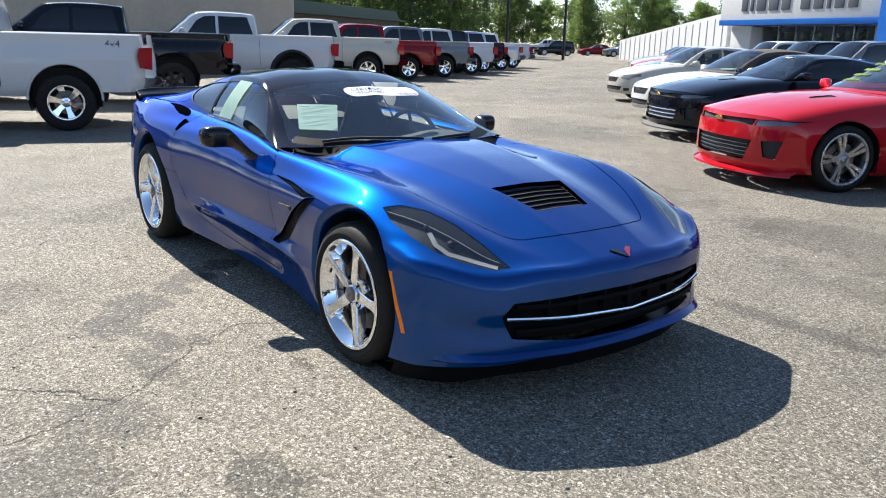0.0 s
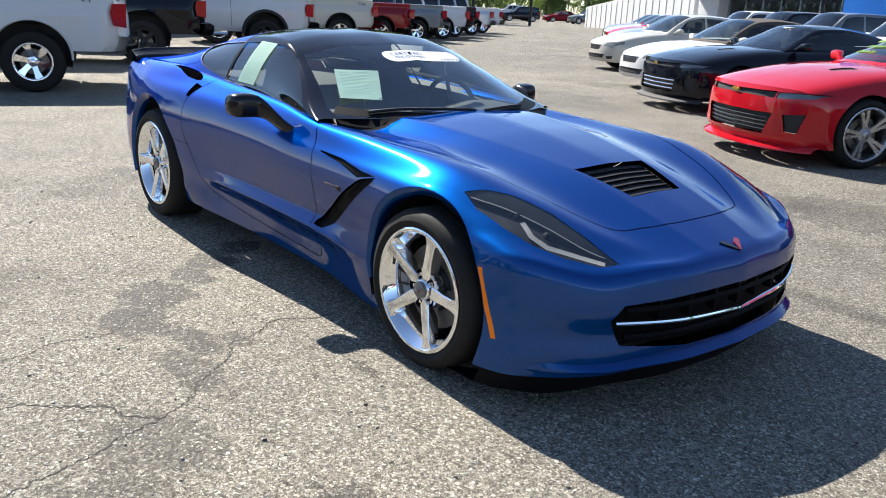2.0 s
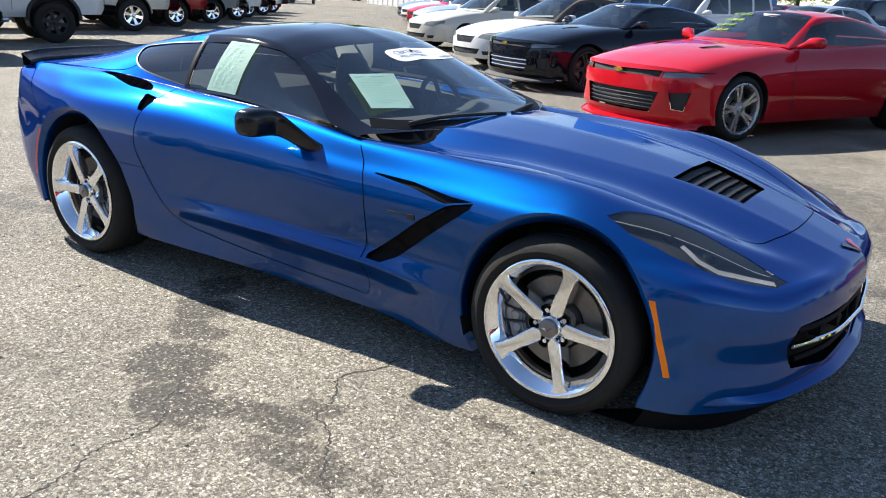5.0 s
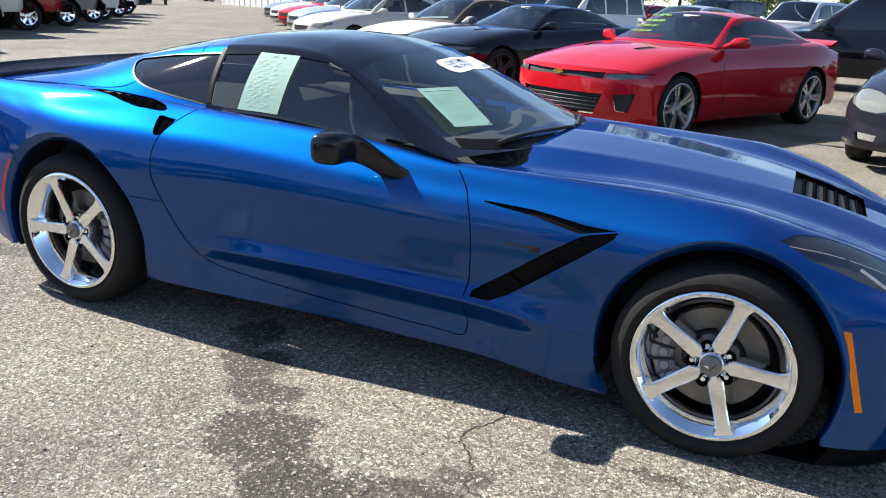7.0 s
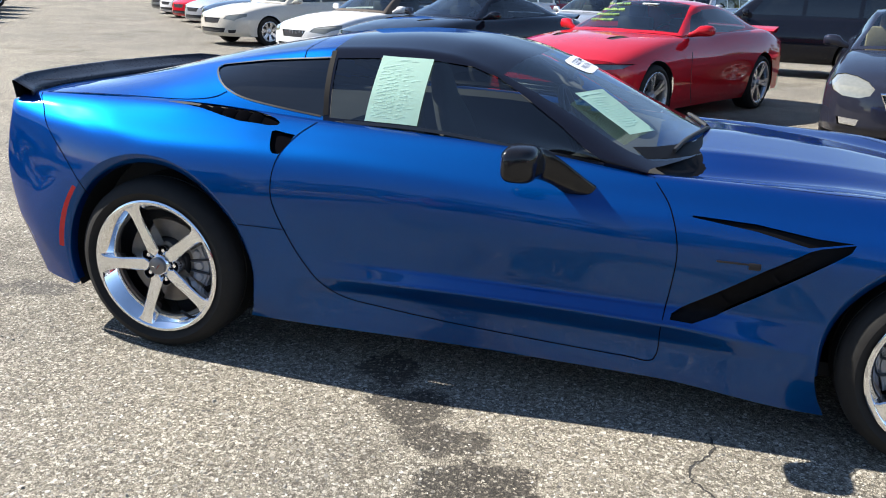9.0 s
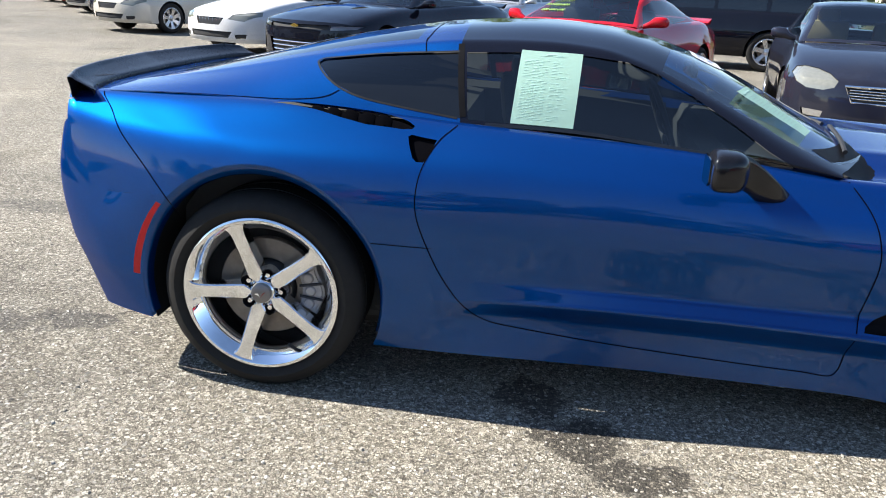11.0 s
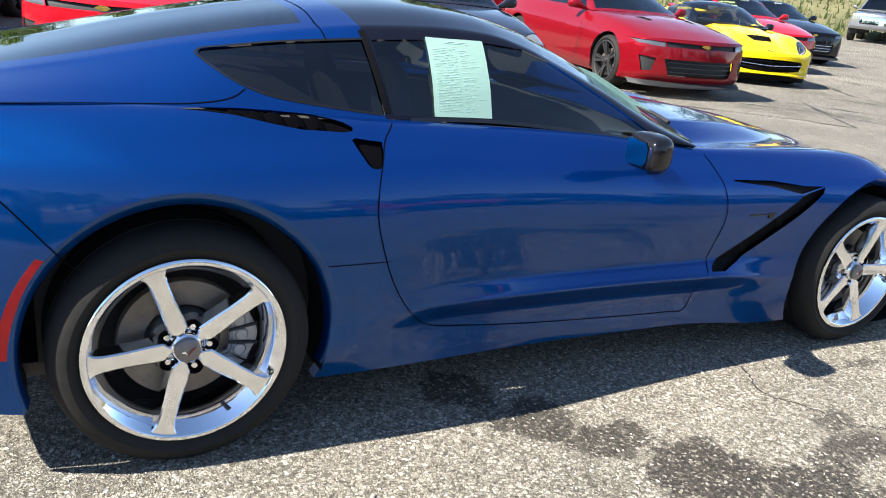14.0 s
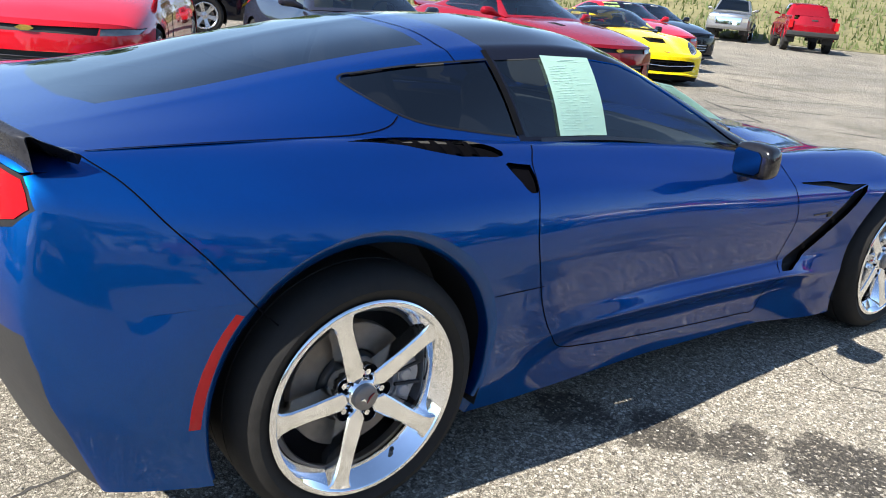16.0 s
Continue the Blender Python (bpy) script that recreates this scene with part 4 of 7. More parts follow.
    # rear lower panel
    cut([(-0.5, 0.5), (-0.71, 0.612), (-0.79, 0.607), (-0.802, 0.53), (-0.803, 0.40), (-0.797, 0.307), (-0.79, 0.14), (0.79, 0.14), (0.797, 0.307), (0.803, 0.40), (0.802, 0.53), (0.79, 0.607), (0.71, 0.612), (0.5, 0.5)], "front", "rear_diffuser", M_BLACK, lambda c: c.x < -1.88, "black rear diffuser panel", sink=0.006)
    # turned-in lips round the wheel openings
    edges = [e for e in bm.edges if e.is_boundary and any((math.hypot(e.verts[0].co.x - cx, e.verts[0].co.z - cz) < r + 0.05) for cx, cz, r in (COUPE["arch_f"], COUPE["arch_r"])) and abs(e.verts[0].co.y) > 0.6]
    r = bmesh.ops.extrude_edge_only(bm, edges=edges)
    for v in [g for g in r["geom"] if isinstance(g, bmesh.types.BMVert)]:
        v.co.y *= 0.945
    part("body", bm, M_BLUE, car, "metallic blue body shell", normals=nf)

    # ---- glass and roof ----
    zmin = lambda c: c.z > 0.8
    for pick in (right, left):
        cut([(-0.778, 1.117), (-0.75, 0.919), (-0.953, 0.944), (-1.09, 0.967), (-1.18, 1.0), (-1.258, 1.052), (-1.245, 1.064), (-1.2, 1.071), (-1.03, 1.094)], "side", "quarter_window", M_SMOKE, lambda c: pick(c) and abs(c.y) > 0.42, "dark quarter window", src=gh, fin=ng, sink=0.004)
        cut([(-0.752, 1.116), (-0.725, 0.917), (-0.39, 0.909), (0.0, 0.876), (0.285, 0.846), (0.2, 0.89), (0.115, 0.947), (-0.03, 1.03), (-0.13, 1.082), (-0.23, 1.114), (-0.35, 1.126), (-0.5, 1.13)], "side", "side_window", M_SIDE, lambda c: pick(c) and abs(c.y) > 0.42, "tinted side window", src=gh, fin=ng, sink=0.004)
        # windscreen between the pillars
    ws = [(0.665, 0.0), (0.645, 0.2), (0.59, 0.4), (0.52, 0.55), (0.425, 0.675), (0.34, 0.674), (0.16, 0.612), (-0.01, 0.565), (-0.12, 0.535), (-0.09, 0.4), (-0.05, 0.2), (-0.035, 0.0)]
    poly = ws + [(x, -y) for x, y in ws[::-1][1:-1]]
    cut(poly, "top", "windscreen", M_WIND, lambda c: c.z > 0.7, "clear windscreen", src=gh, fin=ng)
    bk = [(-0.92, 0.0), (-0.925, 0.3), (-0.935, 0.425), (-1.36, 0.405), (-1.65, 0.39), (-1.82, 0.365), (-1.865, 0.2), (-1.875, 0.0)]
    poly = bk + [(x, -y) for x, y in bk[::-1][1:-1]]
    cut(poly, "top", "rear_window", M_SMOKE, lambda c: c.z > 0.85, "dark sloping rear window", src=gh, fin=ng)
    # the screen ends at the cowl, under the hood's rear edge
    fs = [f for f in gh.faces if f.calc_center_median().x + 0.42 * f.calc_center_median().y ** 2 > 0.655]
    bmesh.ops.delete(gh, geom=fs, context="FACES")
    cut([(-0.745, 0.87), (0.8, 0.7), (0.8, 1.4), (-0.772, 1.4), (-0.775, 1.12)], "side", "roof", M_ROOF, lambda c: True, "gloss black roof panel and pillars", src=gh, fin=ng)
    part("fastback", gh, M_BLUE, car, "blue fastback panel", normals=ng)

    # ---- panel gaps ----
    def seam(pts, axis, origin, tree=low_tree, name="panel_gap", w=0.0034, mat=None):
        part(name, ribbon_on(tree, [tuple(p) for p in ring(pts, 5)], axis, w, 0.0012, origin), mat or M_GAP, car)
    for o in (-2.0, 2.0):
        sg = 1 if o > 0 else -1
        seam([(-0.75, 0.905), (-0.80, 0.862), (-0.84, 0.784), (-0.85, 0.68), (-0.823, 0.582), (-0.763, 0.45), (-0.686, 0.345), (-0.611, 0.292), (-0.467, 0.268), (-0.193, 0.24), (0.085, 0.222), (0.40, 0.208), (0.495, 0.212), (0.505, 0.357), (0.52, 0.482), (0.526, 0.622), (0.493, 0.739), (0.43, 0.823)], "side", o)
        seam([(-1.94, 0.935), (-1.878, 0.89), (-1.811, 0.815), (-1.736, 0.737), (-1.637, 0.622), (-1.60, 0.585)], "side", o)
        seam([(-0.795, 0.545), (-0.985, 0.55)], "side", o, w=0.0025)
        seam([(-0.90, 1.148), (-0.89, 1.108)], "side", o, top_tree)
        seam([(-1.925, sg * 0.699), (-1.68, sg * 0.708), (-1.35, sg * 0.702), (-1.254, sg * 0.689), (-1.19, sg * 0.67), (-1.155, sg * 0.648)], "top", 2.0, top_tree)
        seam([(0.6, sg * 0.68), (0.83, sg * 0.73), (1.15, sg * 0.705), (1.42, sg * 0.62), (1.6, sg * 0.56), (1.75, sg * 0.49), (1.87, sg * 0.405), (1.91, sg * 0.3), (1.942, sg * 0.185), (1.952, sg * 0.0)], "top", 2.0)
        seam([(-0.778, 1.117), (-1.03, 1.095), (-1.2, 1.072), (-1.245, 1.065), (-1.26, 1.052), (-1.18, 0.999), (-1.09, 0.966), (-0.953, 0.943), (-0.76, 0.919)], "side", o, top_tree, "window_moulding", 0.007, M_SATIN)
        # dark surround lines of the side glass
        seam([(-0.775, 1.14), (-0.755, 1.0), (-0.738, 0.905)], "side", o, top_tree, "pillar_trim", 0.02, M_DULL)
        seam([(-0.76, 0.906), (-0.39, 0.903), (0.0, 0.871), (0.27, 0.847)], "side", o, top_tree, "belt_moulding", 0.012, M_GLOSSBLACK)
    seam([(-0.885, 0.0), (-0.89, -0.3), (-0.9, -0.47)], "top", 2.0, top_tree)
    seam([(-0.885, 0.0), (-0.89, 0.3), (-0.9, 0.47)], "top", 2.0, top_tree)

    # black band along the foot of the screen
    foot = [(0.375, -0.655), (0.47, -0.54), (0.55, -0.39), (0.605, -0.2), (0.628, 0.0), (0.605, 0.2), (0.55, 0.39), (0.47, 0.54), (0.375, 0.655)]
    part("screen_band", ribbon_on(top_tree, [tuple(p) for p in ring(foot, 4)], "top", 0.075, 0.0012, 2.0), M_DULL, car, "black band at the foot of the windscreen")

    # cowl between the foot of the screen and the body
    down = Vector((0, 0, -1))
    edge = ring([(0.41, -0.682), (0.52, -0.55), (0.59, -0.4), (0.645, -0.2), (0.662, 0.0), (0.645, 0.2), (0.59, 0.4), (0.52, 0.55), (0.41, 0.682)], 5)
    rows = [[], [], []]
    for px, py in edge:
        a = top_tree.ray_cast(Vector((px - 0.012, py * 0.985, 2)), down)[0]
        b = low_tree.ray_cast(Vector((px + 0.07, py * 1.03, 2)), down)[0]
        if a is None or b is None:
            continue
        rows[0].append(a + Vector((0, 0, 0.001)))
        rows[1].append(a.lerp(b, 0.45) - Vector((0, 0, 0.012)))
        rows[2].append(b - Vector((0, 0, 0.006)))
    bm = bmesh.new()
    grid_mesh(bm, rows, mirror=False)
    part("cowl_panel", bm, M_DULL, car, "black cowl panel")

    # rolled rims of the wheel openings
    for cx, cz, r in (COUPE["arch_f"], COUPE["arch_r"]):
        for sg in (-1, 1):
            rb = bmesh.new()
            rows = []
            for kw, dr, kl, dl in ((1, 0.001, 0, 0.0002), (0.85, 0, -0.06, 0), (0, 0.003, -0.6, 0), (0, 0, -0.62, -0.006), (0, -0.004, -0.62, -0.035)):
                row = []
                for a in np.linspace(-0.42 if cx > 0 else -0.3, math.pi + (0.15 if cx > 0 else 0.35), 60):
                    wa = arch_width(a)
                    rr, lift, far = r + wa * kw + dr, wa * kl + dl, r + wa + 0.001
                    h = low_tree.ray_cast(Vector((cx + far * math.cos(a), sg * 2, cz + far * math.sin(a))), Vector((0, -sg, 0)))[0]
                    if h is not None:
                        row.append((cx + rr * math.cos(a), h.y + sg * lift, cz + rr * math.sin(a)))
                rows.append(row)
            n = min(len(q) for q in rows)
            if all(len(q) == n for q in rows):
                grid_mesh(rb, rows, mirror=False)
                part("arch_rim", rb, M_BLUE, car, sharp=70)
            else:
                rb.free()
    # ---- lamps ----
    for sg in (-1, 1):
        bm = bmesh.new()
        pts = [(1.49, 0.805), (1.53, 0.74), (1.61, 0.67), (1.74, 0.605), (1.88, 0.565), (2.018, 0.54), (1.998, 0.61), (1.905, 0.705), (1.815, 0.765), (1.71, 0.803), (1.58, 0.822)]
        src = lower_cache
        fs = knife(src, [(x, yy * sg) for x, yy in pts], "top", lambda c: c.y * sg > 0.3 and c.z > 0.4)
        nb = take(src, fs)
        for v in nb.verts:
            v.co -= nf(v.co) * 0.001
        part("headlamp_lens", nb, M_LENS, car, "smoky clear headlamp lens", normals=nf)
        strip = ribbon_on(low_tree, [(1.722, sg * 0.728), (1.785, sg * 0.742), (1.845, sg * 0.722), (1.92, sg * 0.652), (1.99, sg * 0.585)], "top", 0.021, -0.005, 2.0)
        cover = bmesh.new()
        inner = ring([(1.50, 0.800), (1.53, 0.742), (1.61, 0.672), (1.74, 0.607), (1.88, 0.567), (1.985, 0.545)], 6)
        rows = []
        for w in (0.004, 0.35, 0.7, 1.0):
            row = []
            for k, (px, py) in enumerate(inner):
                t = k / (len(inner) - 1)
                wide = w * 0.055 * math.sin(math.pi * min(1.0, t * 1.02)) ** 0.8
                h = low_tree.ray_cast(Vector((px + wide * 0.75 + 0.002, sg * (py + wide), 2)), Vector((0, 0, -1)))[0]
                row.append((h.x, h.y, h.z - 0.004 - 0.010 * w))
            rows.append(row)
        grid_mesh(cover, rows, mirror=False)
        rim = [(px + 0.043 * math.sin(math.pi * min(1.0, k * 1.02 / (len(inner) - 1))) ** 0.8, sg * (py + 0.057 * math.sin(math.pi * min(1.0, k * 1.02 / (len(inner) - 1))) ** 0.8)) for k, (px, py) in enumerate(inner)]
        part("cover_edge", ribbon_on(low_tree, rim, "top", 0.004, -0.009, 2.0), M_STRIP, car, "pale edge of the lamp cover")
        part("lamp_cover", cover, M_LAMPCOVER, car, "grey inner headlamp cover")
        part("running_light", strip, M_STRIP, car, "white running light strip")
        for cx, cy in ((1.68, 0.70), (1.80, 0.66)):
            hit = low_tree.ray_cast(Vector((cx, cy * sg, 2)), Vector((0, 0, -1)))[0]
            bm = bmesh.new()
            bmesh.ops.create_uvsphere(bm, u_segments=20, v_segments=10, radius=0.03, matrix=Matrix.Translation(hit + Vector((-0.012, 0, -0.038))))
            part("projector_lamp", bm, M_DULL, car, "dark projector lamp")
    # grille bars and chrome blade
    bm = bmesh.new()
    pts = []
    for s in np.linspace(-0.60, 0.60, 41):
        pts.append((2.192 - float(COUPE["bow_f"](abs(s))) - 0.006, s, 0.362 - 0.026 * (1 - abs(s) / 0.6)))
    tube(bm, pts, 0.0085, 8)
    part("chrome_blade", bm, M_CHROME, car, "chrome grille blade")
    for z in (0.30, 0.40):
        bm = bmesh.new()
        tube(bm, [(2.165 - float(COUPE["bow_f"](abs(s))), s, z) for s in np.linspace(-0.55, 0.55, 25)], 0.012, 6)
        part("grille_bar", bm, M_DULL, car)
    for s in (-0.42, -0.28, -0.14, 0, 0.14, 0.28, 0.42):
        bm = bmesh.new()
        x = 2.165 - float(COUPE["bow_f"](abs(s)))
        box(bm, x - 0.03, x + 0.006, s - 0.006, s + 0.006, 0.35, 0.435, 0.002)
        part("grille_fin", bm, M_DULL, car)
    # chin
    bm = bmesh.new()
    rows = []
    for z, dx in ((0.205, -0.02), (0.15, -0.035), (0.10, -0.06), (0.095, -0.3)):
        rows.append([(2.17 + dx - float(COUPE["bow_f"](s)) * 0.98, s * 0.985, z - (0.03 if s > 0.5 else 0) * smooth01((s - 0.5) / 0.3)) for s in np.linspace(0, 0.9, 30)])
    grid_mesh(bm, rows)
    part("chin_spoiler", bm, M_DULL, car, "black chin spoiler")
    bm = bmesh.new()
    rows = []
    for out, z in ((0.0, 0.232), (0.035, 0.214), (0.045, 0.205), (0.04, 0.198), (-0.02, 0.192)):
        rows.append([(2.165 + out * smooth01((0.86 - s) / 0.25) - float(COUPE["bow_f"](s)), s, z - 0.02 * smooth01((s - 0.4) / 0.4)) for s in np.linspace(0.0, 0.86, 34)])
    grid_mesh(bm, rows)
    part("front_lip", bm, M_BLUE, car, "blue lower bumper lip")
    # crossed-flag emblem, drawn as two plain flags
    hit, n, _, _ = low_tree.ray_cast(Vector((2.12, 0, 2)), Vector((0, 0, -1)))
    q = n.to_track_quat("Y", "Z").to_matrix().to_4x4()
    for sx, mt in ((1, M_GLOSSBLACK), (-1, M_REDENAMEL)):
        bm = bmesh.new()
        prism(bm, [(0, -0.036), (sx * 0.010, -0.029), (sx * 0.060, 0.024), (sx * 0.044, 0.034), (sx * 0.016, 0.016)], -0.002, 0.002, Matrix.Translation(hit + n * 0.004) @ q)
        part("emblem_flag", bm, mt, car, "small flag emblem")
    # slats in the hood vent
    for k in range(6):
        x = 1.515 + 0.039 * k
        hw = 0.206 - 0.048 * k / 5
        bm = bmesh.new()
        rows = []
        for dx, dz in ((0, -0.034), (0.012, -0.018), (0.024, -0.008), (0.029, -0.010)):
            rows.append([(x + dx, s, low_tree.ray_cast(Vector((x + dx, s, 2)), Vector((0, 0, -1)))[0].z + dz - 0.004) for s in np.linspace(-hw, hw, 9)])
        grid_mesh(bm, rows, mirror=False)
        part("vent_slat", bm, M_GAP, car)
    # slats in the shoulder intakes
    for sg in (-1, 1):
        for k in range(5):
            x = -1.0 - 0.055 * k
            bm = bmesh.new()
            rows = []
            for dx in (0, 0.02, 0.04):
                row = []
                for s in np.linspace(0.718, 0.766, 6):
                    h = low_tree.ray_cast(Vector((x + dx, sg * s, 2)), Vector((0, 0, -1)))[0]
                    row.append((x + dx, sg * s, h.z - 0.004 - 0.01 * (dx > 0.03)))
                rows.append(row)
            grid_mesh(bm, rows, mirror=False)
            part("intake_slat", bm, M_GAP, car)
        # script badge on the fender, as a plain bar
        h, n, _, _ = low_tree.ray_cast(Vector((0.70, sg * 2, 0.605)), Vector((0, -sg, 0)))
        bm = bmesh.new()
        box(bm, 0.645, 0.765, h.y - 0.004, h.y + 0.004, 0.598, 0.604, 0.002)
        box(bm, 0.74, 0.775, h.y - 0.005, h.y + 0.005, 0.585, 0.607, 0.003)
        part("fender_badge", bm, M_DARKMETAL, car, "small grey fender badge")
        # vent fins, bright lower lip of the vent
        for pts in ([(0.905, 0.650), (0.80, 0.575)], [(0.80, 0.580), (0.835, 0.545)], [(0.66, 0.482), (0.70, 0.447)]):
            part("vent_fin", ribbon_on(low_tree, pts, "side", 0.012, -0.008, 2.0 * sg), M_DULL, car)
        part("vent_lip", ribbon_on(low_tree, [(0.82, 0.522), (0.92, 0.597), (1.02, 0.672)], "side", 0.007, 0.0015, 2.0 * sg), M_BLUE, car, "bright blue lip of the fender vent")
        # wing mirror on its swept arm
        bm = bmesh.new()
        rows = []
        for px, yy, pz, rx, rz in ring([(0.225, 0.785, 0.752, 0.055, 0.026), (0.188, 0.825, 0.780, 0.053, 0.030), (0.140, 0.856, 0.820, 0.050, 0.034), (0.085, 0.876, 0.850, 0.054, 0.044), (0.034, 0.898, 0.864, 0.064, 0.055),
                                        (0.027, 0.945, 0.868, 0.066, 0.058), (0.024, 0.995, 0.868, 0.062, 0.055), (0.016, 1.020, 0.868, 0.048, 0.044), (0.008, 1.030, 0.868, 0.018, 0.018)], 3):
            row = []
            for a in np.linspace(0, 2 * math.pi, 29):
                ca, sa = math.cos(a), math.sin(a)
                ex = math.copysign(abs(ca) ** 0.6, ca) * rx * (1.0 if ca > 0 else 0.66)
                ez = math.copysign(abs(sa) ** 0.6, sa) * rz
                row.append((px + ex, sg * yy, pz + ez))
            rows.append(row)
        grid_mesh(bm, rows, mirror=False)
        bmesh.ops.holes_fill(bm, edges=[e for e in bm.edges if e.is_boundary])
        bmesh.ops.recalc_face_normals(bm, faces=bm.faces)
        mirror = part("wing_mirror", bm, M_MIRRORCASE, car, "gloss black wing mirror on a swept arm", sharp=60)
        bm = bmesh.new()
        prism(bm, [(sg * 0.905, 0.836), (sg * 0.915, 0.826), (sg * 0.985, 0.828), (sg * 1.000, 0.842), (sg * 1.000, 0.888), (sg * 0.988, 0.902), (sg * 0.915, 0.906), (sg * 0.905, 0.896)], -0.0205, -0.0155, Matrix(((0, 1, 0, 0.0), (1, 0, 0, 0), (0, 0, 1, 0), (0, 0, 0, 1))))
        part("mirror_glass", bm, M_MIRROR, mirror, "silvered mirror glass")

    # ---- spoiler ----
    bm = bmesh.new()
    rows = []
    back = pchip((0, -2.18), (0.4, -2.14), (0.6, -2.095), (0.7, -2.065), (0.755, -2.045))
    fore = pchip((0, -2.06), (0.4, -2.04), (0.6, -2.01), (0.7, -1.98), (0.755, -1.945))
    for s in list(np.linspace(0, 0.735, 28)) + [0.742, 0.748, 0.752, 0.755]:
        e = smooth01((s - 0.62) / 0.13)
        xb = float(back(s))
        xf = float(fore(s))
        zt = 0.998 - 0.012 * e
        zf = 0.952 - 0.004 * e
        shut = smooth01((s - 0.735) / 0.02) * 0.005
        rows.append(ring([(xf - shut, s, zf - 0.022), (xf, s, zf - shut), (xf * 0.7 + xb * 0.3, s, zf + (zt - zf) * 0.30 - shut), (xf * 0.35 + xb * 0.65, s, zf + (zt - zf) * 0.72 - shut), (xb + 0.018, s, zt - shut), (xb + shut, s, zt - 0.007), (xb + 0.005 + shut, s, zt - 0.032), (xb + 0.016, s, zf - 0.034)], 4))
    grid_mesh(bm, rows)
    bmesh.ops.holes_fill(bm, edges=[e for e in bm.edges if e.is_boundary])
    bmesh.ops.recalc_face_normals(bm, faces=bm.faces)
    part("rear_spoiler", bm, M_SPOILER, car, "dark gloss rear lip spoiler", sharp=50)

    # ---- wheels ----
    for sg in (-1, 1):
        star_wheel(car, 1.354, sg * 0.785, 0.318, 0.318, 0.236, 0.235, sg, 0 if sg < 0 else 20)
        star_wheel(car, -1.352, sg * 0.765, 0.336, 0.336, 0.250, 0.275, sg, 38 if sg < 0 else 10)
    for cx, cz, r in (COUPE["arch_f"], COUPE["arch_r"]):
        wheel_well(cx, cz, r, 0.45, 0.86, car)
    bm = bmesh.new()
    box(bm, -1.70, 1.90, -0.60, 0.60, 0.15, 0.20)
    box(bm, -0.95, 0.98, -0.775, 0.775, 0.158, 0.20)
    part("underbody", bm, M_BLACK, car)

    # ---- cabin ----
    bm = bmesh.new()
    box(bm, -1.75, 0.5, -0.66, 0.66, 0.2, 0.24)
    part("cabin_floor", bm, M_SEAT, car)
    for sg in (-1, 1):
        bm = bmesh.new()
        bw, bz = COUPE["glass"]["belt"]
        rows = [[(x, sg * (float(bw(x)) - d), max(0.22, float(bz(x)) - dz)) for x in np.linspace(-1.7, 0.36, 16)] for d, dz in ((0.03, 0.7), (0.05, 0.35), (0.07, 0.12), (0.06, 0.04), (0.022, 0.012))]
        grid_mesh(bm, rows, mirror=False)
        part("door_card", bm, M_DASH, car, "dark door trim")
    bm = bmesh.new()
    rows = []
    for x, z in ((0.66, 0.80), (0.45, 0.845), (0.28, 0.85), (0.16, 0.83), (0.12, 0.77), (0.2, 0.55), (0.3, 0.3)):
        rows.append([(x - (0.42 * s * s + 0.02) * smooth01((x - 0.1) / 0.3), s, z + 0.02 * math.exp(-((s - 0.36) / 0.18) ** 2) * (x < 0.4)) for s in np.linspace(-0.66, 0.66, 25)])
    grid_mesh(bm, rows, mirror=False)
    part("dashboard", bm, M_DASH, car, "dark grey dashboard")
    bm = bmesh.new()
    box(bm, -0.7, 0.25, -0.12, 0.12, 0.22, 0.62, 0.04)
    part("centre_console", bm, M_DASH, car)
    bm = bmesh.new()
    rows = [[(x, s, z) for s in np.linspace(-0.62, 0.62, 9)] for x, z in ((-0.72, 0.25), (-0.78, 0.86), (-0.95, 0.885), (-1.75, 0.87))]
    grid_mesh(bm, rows, mirror=False)
    part("parcel_deck", bm, M_SEAT, car, "dark luggage deck")
    for sg in (-1, 1):
        bm = bmesh.new()
        rows = []
        for z, hw, dx, d in ((0.40, 0.24, 0, 0.10), (0.6, 0.25, -0.05, 0.10), (0.78, 0.23, -0.12, 0.09), (0.90, 0.15, -0.17, 0.08), (1.0, 0.11, -0.19, 0.07), (1.04, 0.07, -0.2, 0.04)):
            row = []
            for a in np.linspace(0, 2 * math.pi, 17):
                row.append((-0.42 + dx + d / 2 * math.copysign(abs(math.sin(a)) ** 0.7, math.sin(a)), sg * 0.37 + hw * math.copysign(abs(math.cos(a)) ** 0.7, math.cos(a)), z))
            rows.append(row)
        grid_mesh(bm, rows, mirror=False)
        bmesh.ops.holes_fill(bm, edges=[e for e in bm.edges if e.is_boundary])
        part("seat_back", bm, M_SEAT, car, "dark leather bucket seat")
        bm = bmesh.new()
        box(bm, -0.42, 0.08, sg * 0.37 - 0.25, sg * 0.37 + 0.25, 0.26, 0.46, 0.06, 3)
        part("seat_cushion", bm, M_SEAT, car)
    bm = bmesh.new()
    cs, rot = Vector((0.03, 0.37, 0.80)), Matrix.Rotation(radians(68), 4, "Y")
    n = 36
    tube(bm, [cs + rot @ Vector((0.175 * math.cos(2 * math.pi * k / n), 0.18 * math.sin(2 * math.pi * k / n), 0)) for k in range(n + 1)], 0.014, 8)
    for a in (0.1, math.pi - 0.1, -math.pi / 2):
        tube(bm, [cs, cs + rot @ Vector((0.17 * math.sin(a), 0.17 * math.cos(a), 0))], 0.012, 6)
